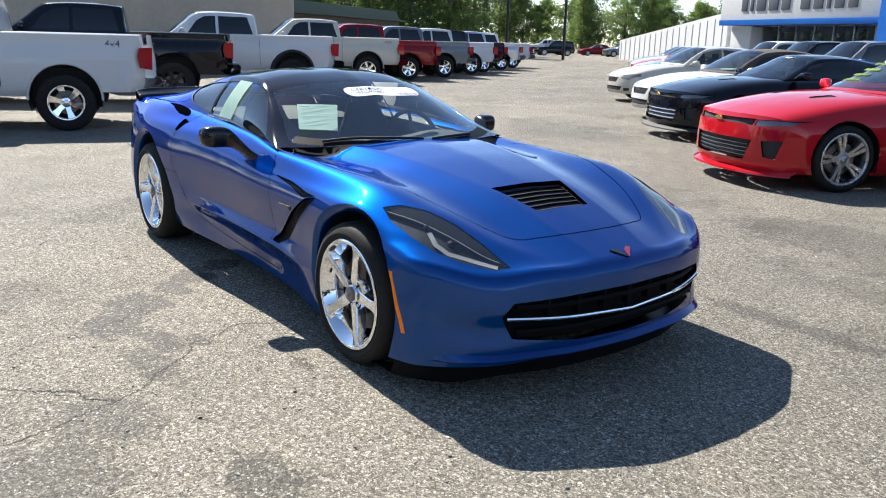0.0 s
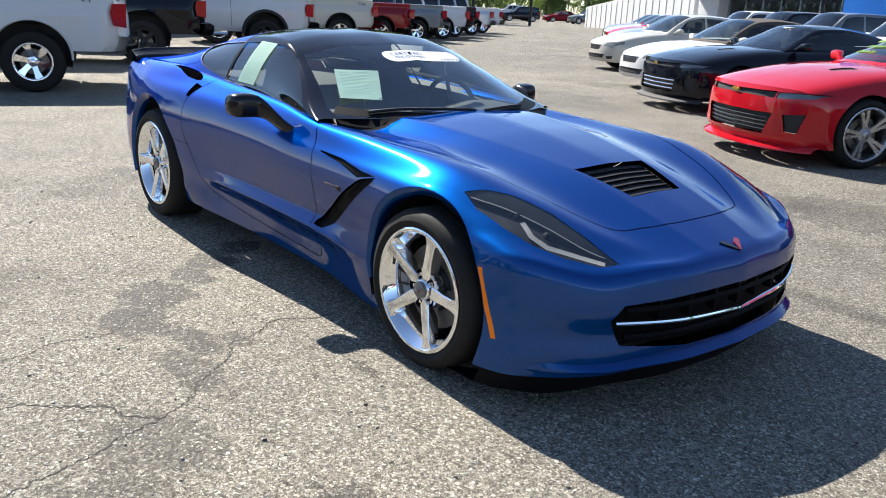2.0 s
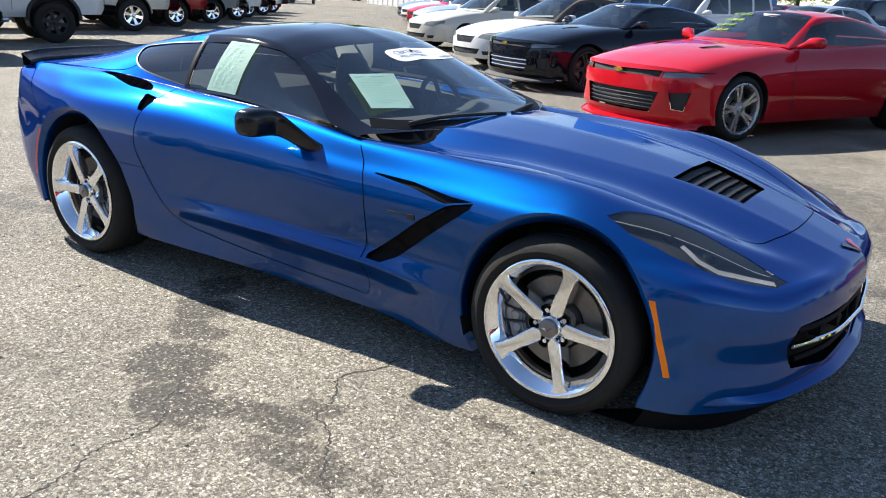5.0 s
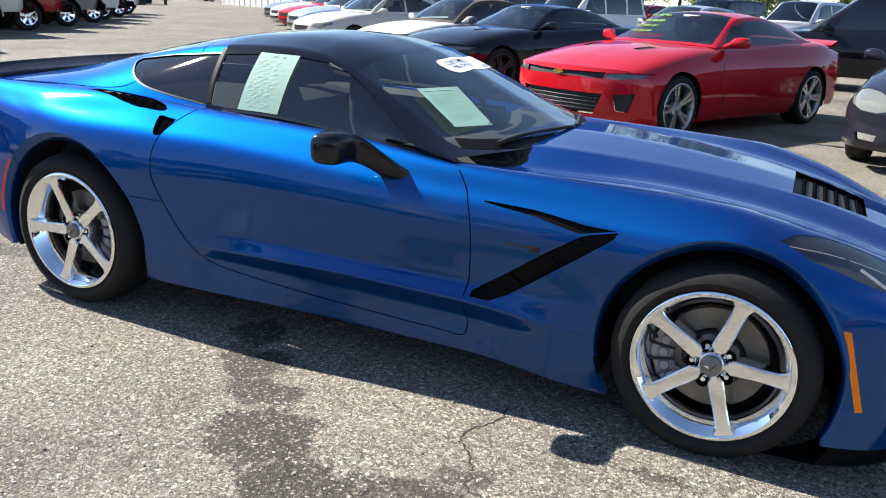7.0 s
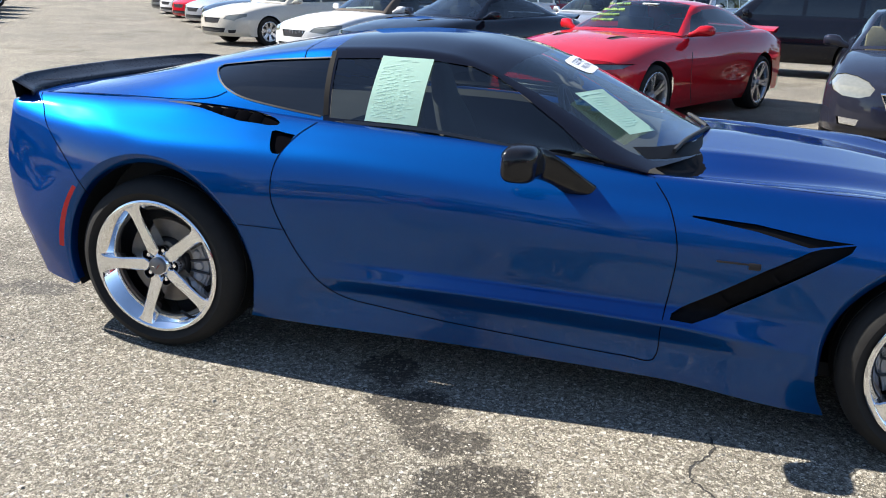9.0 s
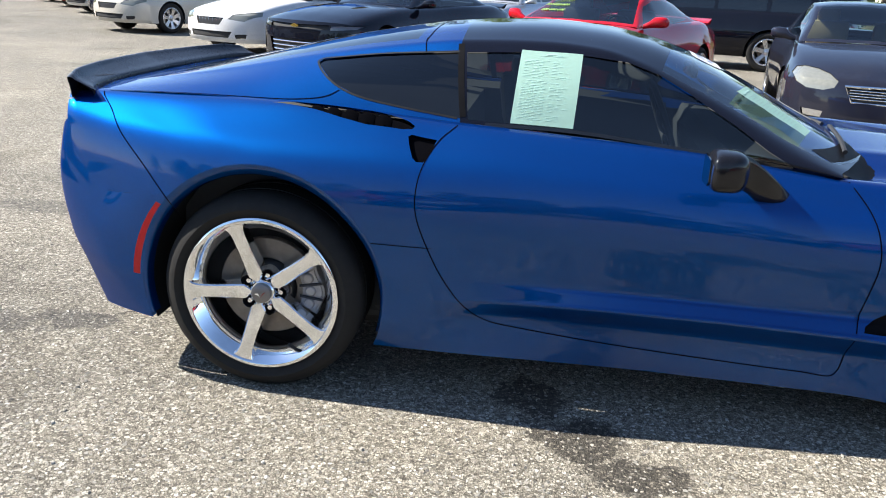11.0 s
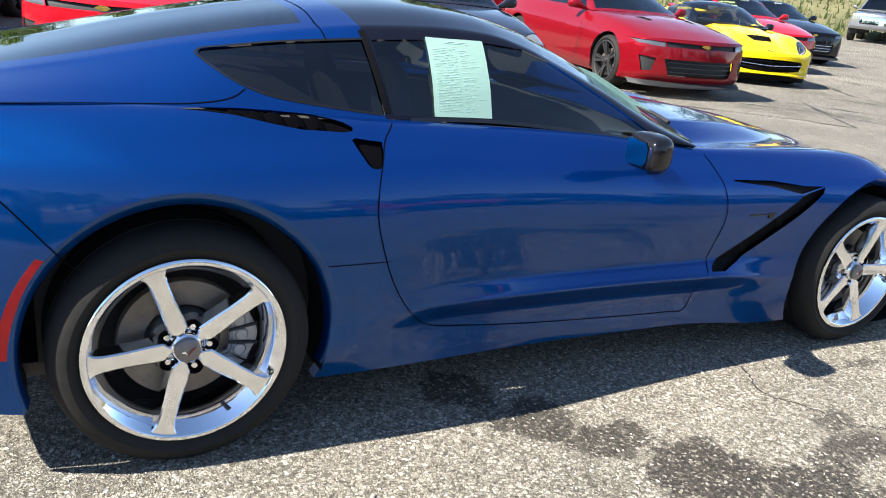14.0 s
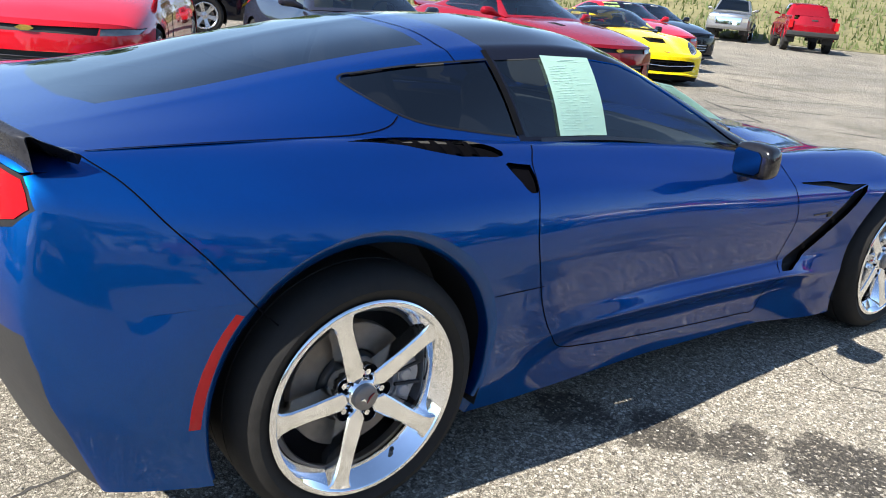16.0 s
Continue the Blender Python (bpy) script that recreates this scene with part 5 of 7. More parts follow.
    bmesh.ops.create_uvsphere(bm, u_segments=14, v_segments=8, radius=0.06, matrix=Matrix.Translation(cs) @ rot @ Matrix.Diagonal((1, 1, 0.4, 1)))
    part("steering_wheel", bm, M_SEAT, car, "dark steering wheel")
    bm = bmesh.new()
    tube(bm, [(0.08, 0, 1.12), (0.06, 0, 1.075)], 0.008)
    box(bm, 0.045, 0.07, -0.11, 0.11, 1.035, 1.085, 0.012)
    part("rear_view_mirror", bm, M_GLOSSBLACK, car)
    # wipers in the cowl
    for a, b in (((0.485, -0.54), (0.61, 0.03)), ((0.606, 0.1), (0.535, 0.42))):
        bm = bmesh.new()
        pts = []
        for k in np.linspace(0, 1, 12):
            x, y = a[0] + (b[0] - a[0]) * k, a[1] + (b[1] - a[1]) * k
            h = top_tree.ray_cast(Vector((x, y, 2)), Vector((0, 0, -1)))[0]
            if h is not None:
                pts.append(h + Vector((0, 0, 0.012)))
        tube(bm, pts, 0.008)
        part("wiper", bm, M_BLACK, car)

    # ---- papers behind the glass ----
    def sheet(name, corners, mat, label, lines, parent, on_glass=False):
        def lay(p, lift):
            h, hn, _, _ = top_tree.ray_cast(Vector((p.x, -2, p.z)), Vector((0, 1, 0)))
            return h + (hn if hn.y < 0 else -hn) * lift
        a, b, c, d = [Vector(p) for p in corners]
        bm = bmesh.new()
        n = (b - a).cross(d - a).normalized()
        rows = [[a.lerp(b, i / 6).lerp(d.lerp(c, i / 6), j / 8) + n * 0.0007 * math.sin(i + j * 1.7) for i in range(7)] for j in range(9)]
        grid_mesh(bm, rows, mirror=False)
        if on_glass:
            for v in bm.verts:
                v.co = lay(v.co, 0.003)
        ob = part(name, bm, mat, parent, label)
        for u0, u1, v0, v1 in lines:
            bm = bmesh.new()
            for off in ((0.0,) if on_glass else (0.0013, -0.0013)):
                q = [lay(a.lerp(b, u).lerp(d.lerp(c, u), v), 0.0042) for u, v in ((u0, v0), (u1, v0), (u1, v1), (u0, v1))] if on_glass else [a.lerp(b, u).lerp(d.lerp(c, u), v) + n * off for u, v in ((u0, v0), (u1, v0), (u1, v1), (u0, v1))]
                bm.faces.new([bm.verts.new(p) for p in q])
            part("print_bar", bm, M_INK, ob)
        return ob
    rnd = random.Random(5)
    bars = []
    bars += [(0.36, 0.66, 0.035, 0.045), (0.30, 0.72, 0.055, 0.062)]
    for k in range(40):
        v = 0.10 + k * 0.021
        u = 0.07
        while u < 0.46:
            w = rnd.uniform(0.03, 0.13)
            if rnd.random() < 0.72:
                bars.append((u, min(u + w, 0.47), v, v + 0.0065))
            u += w + 0.018
        if rnd.random() < 0.75:
            u = 0.53
            for _ in range(rnd.randint(1, 3)):
                w = rnd.uniform(0.04, 0.12)
                bars.append((u, u + w, v, v + 0.0065))
                u += w + 0.02
    sheet("window_sticker", [(-0.573, -0.546, 1.132), (-0.375, -0.568, 1.129), (-0.39, -0.694, 0.911), (-0.589, -0.676, 0.915)], M_PAPER, "pale green price sheet on the side window", bars, car, True)
    bars = [(0.08, 0.3, 0.06, 0.09), (0.4, 0.75, 0.06, 0.085)] + [(0.1, 0.1 + rnd.uniform(0.4, 0.8), 0.16 + 0.05 * k, 0.17 + 0.05 * k) for k in range(14)]
    sheet("screen_notice", [(0.128, -0.505, 1.040), (0.205, -0.29, 1.036), (0.41, -0.405, 0.915), (0.335, -0.60, 0.925)], M_PAPER, "pale green buyer notice behind the windscreen", bars, car)
    # sticker along the top of the screen
    bm = bmesh.new()
    rows = []
    for t in np.linspace(0, 1, 9):
        row = []
        for s in np.linspace(-0.17, 0.38, 23):
            trim = 0.045 * (1 - math.sqrt(max(0, 1 - (2 * t - 1) ** 2)))
            sc = 1 - trim / 0.275
            y = 0.105 + (s - 0.105) * sc
            x = 0.04 + 0.11 * t - 0.42 * y * y
            h = top_tree.ray_cast(Vector((x, y, 2)), Vector((0, 0, -1)))[0]
            row.append(h + Vector((0.001, 0, 0.002)))
        rows.append(row)
    grid_mesh(bm, rows, mirror=False)
    st = part("screen_sticker", bm, M_WHITE, car, "white oval sticker on the windscreen")
    for txt, y0, t0, size in (("CERTIFIED", -0.12, 0.45, 0.046), ("PRE-OWNED", -0.11, 0.74, 0.034), ("WARRANTIES", 0.19, 0.90, 0.028)):
        cu = bpy.data.curves.new("print", "FONT")
        cu.body, cu.size = txt, size
        tmp = bpy.data.objects.new("print", cu)
        me = bpy.data.meshes.new_from_object(tmp)
        bpy.data.objects.remove(tmp)
        for v in me.vertices:
            y = y0 + v.co.x
            x = 0.04 + 0.11 * t0 - 0.42 * y * y - v.co.y * 0.9
            h = top_tree.ray_cast(Vector((x, y, 2)), Vector((0, 0, -1)))[0]
            v.co = h + Vector((0.0014, 0, 0.0028))
        me.materials.append(M_BLUEINK)
        ob = new("sticker_print", me)
        ob.parent = st
    for ob in car.children:
        if ob.name.split(".")[0] in ("windscreen", "side_window", "quarter_window", "rear_window", "headlamp_lens"):
            ob.visible_shadow = False
    return car


lower_cache = lower_body(COUPE)
coupe = sports_coupe()

# ---- other vehicles ----
def car_spec(nose, tail, ax, R, w, sill, prof, belt, rail, top, glass_x, bow=0.3, cline_z=0.55, arch=0.05, tumble=0.82, lip=None, plan=1.0, rail_f=None):
    """Styling lines of a vehicle from a few numbers: prof gives (x, edge height, centre height) of hood, belt and deck."""
    e = pchip(*[(p[0], p[1]) for p in prof])
    c = pchip(*[(p[0], p[2]) for p in prof])
    lo = lambda f, d: (lambda x: float(f(x)) - d)
    wd = pchip((tail, 0.93 * w), (ax[1], w), (0, 0.97 * w), (ax[0], w), (nose, 0.95 * w))
    sc = lambda k: (lambda x: float(wd(x)) * k)
    cz = pchip((tail, cline_z + 0.05), (0, cline_z + 0.05), (nose - 0.5, cline_z), (nose, cline_z - 0.06))
    dz = lambda x: float(cz(x)) * 0.35 + float(e(x)) * 0.65
    lip = lip or sill + 0.02
    return {
        "nose": nose, "tail": tail, "cline": 2, "tuck": 0.03, "bow_from": (ax[0] - 0.3, ax[1] + 0.25),
        "bow_f": pchip((0, 0), (0.35 * w, 0.03 * plan), (0.65 * w, 0.11 * plan), (0.85 * w, 0.22 * plan), (0.95 * w, 0.36 * plan), (w, 0.52 * plan)),
        "bow_r": pchip((0, 0), (0.5 * w, 0.03), (0.8 * w, 0.11), (0.92 * w, 0.24), (w, 0.45)),
        "front_profile": pchip((0, 0), (0.15, 0.03), (0.5, 0.05), (0.8, 0.055), (1, 0.0)),
        "rear_profile": pchip((0, 0), (0.2, 0.02), (0.5, 0.05), (0.8, 0.05), (1, -0.02)),
        "front_lip": pchip((0, lip), (w, lip)), "rear_lip": pchip((0, lip + 0.05), (w, lip + 0.05)),
        "arch_f": (ax[0], R, R + arch), "arch_r": (ax[1], R, R + arch),
        "lines": [(sc(0.90), lambda x: sill), (sc(0.97), lambda x: sill + 0.13), (sc(1.0), cz), (sc(0.93), dz), (sc(tumble), e),
                  (sc(0.45), lambda x: float(e(x)) * 0.25 + float(c(x)) * 0.75), (lambda x: 0.0, c)],
        "glass": {"front": glass_x[0], "rear": glass_x[3], "bow": bow, "bow_rear": 0.12, "bow_rear_from": glass_x[2] + 0.2, "bulge": 0.02,
                  "belt": (pchip((glass_x[3] - 0.2, tumble * w * 0.97), (0, tumble * w), (glass_x[0], tumble * w * 0.97)), pchip(*[(p[0], p[1] - 0.012) for p in prof])),
                  "rail": rail, "top": top},
        "gx": glass_x, "w": w, "R": R, "ax": ax, "flank": ax[1], "flank_f": ax[0],
    }


def shell_car(car, S, mat, roof_mat=None, windows=(), screen_w=0.86, nu=64, glass_mat=None, rear_w=0.8):
    """Body, glasshouse, windows, arches and wells of a parked vehicle. Returns the tree of the body for fitting details."""
    from mathutils.bvhtree import BVHTree
    bm = lower_body(S, nu, 4)
    gh = greenhouse(S, 56, 4)
    nf, ng = normal_finder(bm), normal_finder(gh)
    tree = BVHTree.FromBMesh(bm)
    for cx, cz, r in (S["arch_f"], S["arch_r"]):
        fs = knife(bm, circle(cx, cz, r, 26), "side", lambda c: abs(c.y) > 0.5 * S["w"] and c.z < cz + r + 0.05)
        bmesh.ops.delete(bm, geom=fs, context="FACES")
        wheel_well(cx, cz, r, 0.55 * S["w"], 0.965 * S["w"], car)
    gm = glass_mat or M_SMOKE
    xa, xb = S["gx"][3] + 0.2, S["gx"][0] - 0.16
    fs = [f for f in bm.faces if abs(f.calc_center_median().y) < 0.70 * S["w"] and xa < f.calc_center_median().x < xb and f.calc_center_median().z > 0.6]
    bmesh.ops.delete(bm, geom=fs, context="FACES")
    for sg in (-1, 1):
        for poly in windows:
            fs = knife(gh, list(poly), "side", lambda c: c.y * sg > 0.3 * S["w"])
            part("side_window", take(gh, fs), gm, car, "dark side window", normals=ng)
    x0, x1, x2, x3 = S["gx"]
    g = S["glass"]
    ra = g["rail"][0]
    n = 6
    ws = [(x0 - 0.06 - g["bow"] * s * s, s) for s in np.linspace(0, float(ra(x0)) * 0.93, n)]
    ws += [(x1 - g["bow"] * s * s * 0.8, s) for s in np.linspace(float(ra(x1)) * screen_w, 0, n)]
    poly = ws[:-1] + [ws[-1]] + [(x, -y) for x, y in ws[::-1][1:-1]]
    fs = knife(gh, poly, "top", lambda c: c.z > 0.5)
    part("windscreen", take(gh, fs), M_WIND if glass_mat else M_TINT, car, "windscreen", normals=ng)
    rw = [(x2, s) for s in np.linspace(0, float(ra(x2)) * rear_w, 3)] + [(x3 + 0.10, s) for s in np.linspace(float(ra(x3)) * 0.86, 0, 3)]
    poly = rw + [(x, -y) for x, y in rw[::-1][1:-1]]
    fs = knife(gh, poly, "top", lambda c: c.z > 0.6)
    if fs:
        part("rear_window", take(gh, fs), gm, car, "dark rear window", normals=ng)
    part("roof", gh, roof_mat or mat, car, "", normals=ng)
    db = bmesh.new()
    bz = g["belt"][1]
    grid_mesh(db, [[(x, s, float(bz(x)) - 0.05) for s in np.linspace(-0.74 * S["w"], 0.74 * S["w"], 5)] for x in np.linspace(x3 + 0.12, x0 - 0.12, 10)], mirror=False)
    part("cabin_deck", db, M_SEAT, car, "dark cabin below the windows")
    return bm, nf, tree


def front_cut(car, bm, nf, poly, name, mat, label, sink=0.02, xmin=0.8, axis="front"):
    nb = take(bm, knife(bm, list(poly), axis, lambda c: c.x > xmin if xmin > 0 else c.x < xmin))
    for v in nb.verts:
        v.co -= nf(v.co) * sink
    return part(name, nb, mat, car, label)


def both(poly):
    return (poly, [(-y, z) for y, z in poly])


def side_mirror(car, x, y, z, mat):
    for sg in (-1, 1):
        bm = bmesh.new()
        rows = []
        for yy, k, dx, dz in ((-0.06, 0.42, 0.05, -0.05), (0.0, 0.6, 0.035, -0.03), (0.05, 0.95, 0.0, 0.0), (0.12, 1.0, -0.01, 0.004), (0.175, 0.9, -0.02, 0.004), (0.2, 0.55, -0.025, 0.002)):
            row = []
            for a in np.linspace(0, 2 * math.pi, 15):
                ca, sa = math.cos(a), math.sin(a)
                row.append((x + dx + math.copysign(abs(ca) ** 0.6, ca) * k * (0.075 if ca > 0 else 0.04), sg * (y + yy), z + dz + math.copysign(abs(sa) ** 0.7, sa) * 0.062 * k))
            rows.append(row)
        grid_mesh(bm, rows, mirror=False)
        bmesh.ops.holes_fill(bm, edges=[e for e in bm.edges if e.is_boundary])
        bmesh.ops.recalc_face_normals(bm, faces=bm.faces)
        part("wing_mirror", bm, mat, car, "", sharp=60)


def four_wheels(car, S, mat, spokes=5, turn=10, w=0.24, rr=0.72, split=False):
    for a in S["ax"]:
        for sg in (-1, 1):
            star_wheel(car, a, sg * (S["w"] - w / 2 - 0.015), S["R"], S["R"], S["R"] * rr, w, sg, turn + 13 * a, 0.035, mat, spokes, False, split)


def cabin(car, z0, x0, x1, w, seat=None):
    """Seats and a dashboard, dimly seen through the glass."""
    seat = seat or M_SEAT
    for sx in ((x0 + x1) / 2 - 0.1,):
        for sg in (-1, 1):
            bm = bmesh.new()
            box(bm, sx - 0.12, sx + 0.02, sg * 0.37 - 0.24, sg * 0.37 + 0.24, z0, z0 + 0.28, 0.06, 2)
            box(bm, sx - 0.14, sx - 0.05, sg * 0.37 - 0.12, sg * 0.37 + 0.12, z0 + 0.25, z0 + 0.42, 0.04, 2)
            part("seat_back", bm, seat, car)
    bm = bmesh.new()
    n = 20
    tube(bm, [(sx + 0.5, 0.37 + 0.17 * math.cos(2 * math.pi * k / n), z0 + 0.06 + 0.16 * math.sin(2 * math.pi * k / n)) for k in range(n + 1)], 0.014, 6)
    part("steering_wheel", bm, M_SEAT, car)


def muscle_coupe(label, mat, m, older=False, wheels=None, roof=None, chalked=False, bars=True):
    """Wide two-door coupe with a narrow upper grille and a deep mouth."""
    car = thing("coupe", label, "car", m, "cars in the front row")
    S = car_spec(2.30, -2.36, (1.41, -1.40), 0.345, 0.94, 0.17,
                 [(-2.36, 0.90, 0.98), (-1.7, 1.0, 1.04), (-1.0, 1.0, 0.95), (0.0, 0.965, 0.92), (0.8, 0.945, 0.985), (1.3, 0.90, 0.96), (1.9, 0.80, 0.865), (2.30, 0.70, 0.755)],
                 None, (pchip((-1.75, 0.60), (-0.9, 0.56), (0.1, 0.57), (0.8, 0.74)), pchip((-1.75, 1.03), (-1.0, 1.22), (-0.4, 1.285), (0.0, 1.27), (0.35, 1.14), (0.8, 0.96))),
                 pchip((-1.75, 1.05), (-1.0, 1.30), (-0.4, 1.35), (0.0, 1.335), (0.35, 1.19), (0.8, 0.985)), (0.80, 0.02, -0.95, -1.75), cline_z=0.60, arch=0.045, tumble=0.80)
    win = [[(0.42, 0.985), (0.12, 1.18), (-0.15, 1.245), (-0.56, 1.255), (-0.62, 0.99)], [(-0.622, 0.99), (-0.562, 1.255), (-0.85, 1.225), (-1.1, 1.13), (-1.22, 1.045), (-1.1, 1.02)]]
    bm, nf, tree = shell_car(car, S, mat, roof, win, glass_mat=M_DIM)
    front_cut(car, bm, nf, [(-0.56, 0.715), (0.0, 0.705), (0.56, 0.715), (0.54, 0.65), (0.0, 0.655), (-0.54, 0.65)], "upper_grille", M_BLACK, "black narrow upper grille", 0.025, 1.6)
    front_cut(car, bm, nf, [(-0.56, 0.50), (0.56, 0.50), (0.48, 0.29), (-0.48, 0.29)], "lower_grille", M_BLACK, "black mesh lower grille", 0.04, 1.6)
    for a, b in zip(both([(0.565, 0.708), (0.72, 0.716), (0.88, 0.715), (0.86, 0.672), (0.70, 0.655), (0.56, 0.648)]), both([(0.66, 0.50), (0.84, 0.52), (0.80, 0.33), (0.70, 0.34)])):
        front_cut(car, bm, nf, a, "headlamp", M_COUPELAMP, "dark glossy headlamp", 0.012, 1.2)
        front_cut(car, bm, nf, b, "bumper_duct", M_BLACK, "black bumper duct", 0.02, 1.2)
    for sg in (-1, 1):
        front_cut(car, bm, nf, [(1.25, sg * 0.33), (1.5, sg * 0.30), (1.52, sg * 0.40), (1.27, sg * 0.47)], "hood_vent", M_BLACK, "black hood vent", 0.012, 0.9, "top")
        front_cut(car, bm, nf, [(sg * 0.2, 0.86), (sg * 0.80, 0.86), (sg * 0.78, 0.74), (sg * 0.22, 0.74)], "tail_lamp", M_REDLENS, "red tail lamp", 0.012, -1.9)
    part("body", bm, mat, car, "", normals=None)
    x = 2.335
    bm = bmesh.new()
    prism(bm, [(-0.075, 0.0), (-0.03, 0.022), (0.03, 0.022), (0.075, 0.0), (0.03, -0.022), (-0.03, -0.022)], -0.01, 0.01, Matrix.Translation((x, 0, 0.685)) @ Matrix.Rotation(math.pi / 2, 4, "Z"), 0.003)
    part("emblem", bm, M_GOLD, car, "gold plain emblem")
    for z in ((0.33, 0.37, 0.41, 0.45) if not older else (0.34, 0.40, 0.46)):
        bm = bmesh.new()
        tube(bm, [(2.33 - float(S["bow_f"](abs(s))), s, z) for s in np.linspace(-0.5, 0.5, 13)], 0.009 if older else 0.006, 6)
        part("grille_bar", bm, M_CHROME if older and bars else M_GLOSSBLACK, car)
    bm = bmesh.new()
    grid_mesh(bm, [[((2.37 if older else 2.345) + dx - float(S["bow_f"](s)), s, z) for s in np.linspace(0, 0.9, 14)] for dx, z in ((-0.06, 0.21), (0.02, 0.17), (0.025, 0.15), (-0.1, 0.15))])
    part("front_splitter", bm, M_BLACK if older else mat, car, "front splitter")
    bm = bmesh.new()
    grid_mesh(bm, [[(-2.3 + dx + 0.1 * s * s, s, z) for s in np.linspace(0, 0.74, 12)] for dx, z in ((0.16, 0.975), (0, 1.035), (-0.02, 1.03), (0.06, 0.955))])
    part("rear_spoiler", bm, mat, car, "rear spoiler")
    side_mirror(car, 0.42, 0.83, 1.02, mat)
    cabin(car, 0.85, -0.6, 0.3, 0.6)
    four_wheels(car, S, wheels or M_ALLOY, 5, 15, 0.26, 0.76, True)
    bm = bmesh.new()
    tube(bm, [(0.70, -0.945, 0.80), (0.68, -0.955, 0.5), (0.62, -0.95, 0.24)], 0.004, 4)
    part("door_gap", bm, M_BLACK, car)
    bm = bmesh.new()
    tube(bm, [(0.70, 0.945, 0.80), (0.68, 0.955, 0.5), (0.62, 0.95, 0.24)], 0.004, 4)
    part("door_gap", bm, M_BLACK, car)
    if chalked:
        gr = plain("chalk_writing", (0.55, 0.75, 0.25), 0.8)
        rnd = random.Random(3)
        for r in range(4):
            for k in range(3):
                bm = bmesh.new()
                pts = []
                y0 = -0.55 + 0.12 * k
                for q in np.linspace(0, 1, 12):
                    x = 0.55 - 0.13 * r + 0.025 * math.sin(q * 18 + r)
                    y = y0 + 0.1 * q
                    pts.append((x - 0.3 * y * y, y, float(S["glass"]["top"](x)) + 0.008 - 0.03 * abs(y)))
                tube(bm, pts, 0.005, 4)
                part("screen_writing_bar", bm, gr, car, "pale green marker strokes")
    bm = bmesh.new()
    box(bm, 0.10, 0.16, -0.04, 0.16, 1.285, 1.30, 0.004)
    part("screen_sticker", bm, M_WHITE, car, "white sticker")
    return car


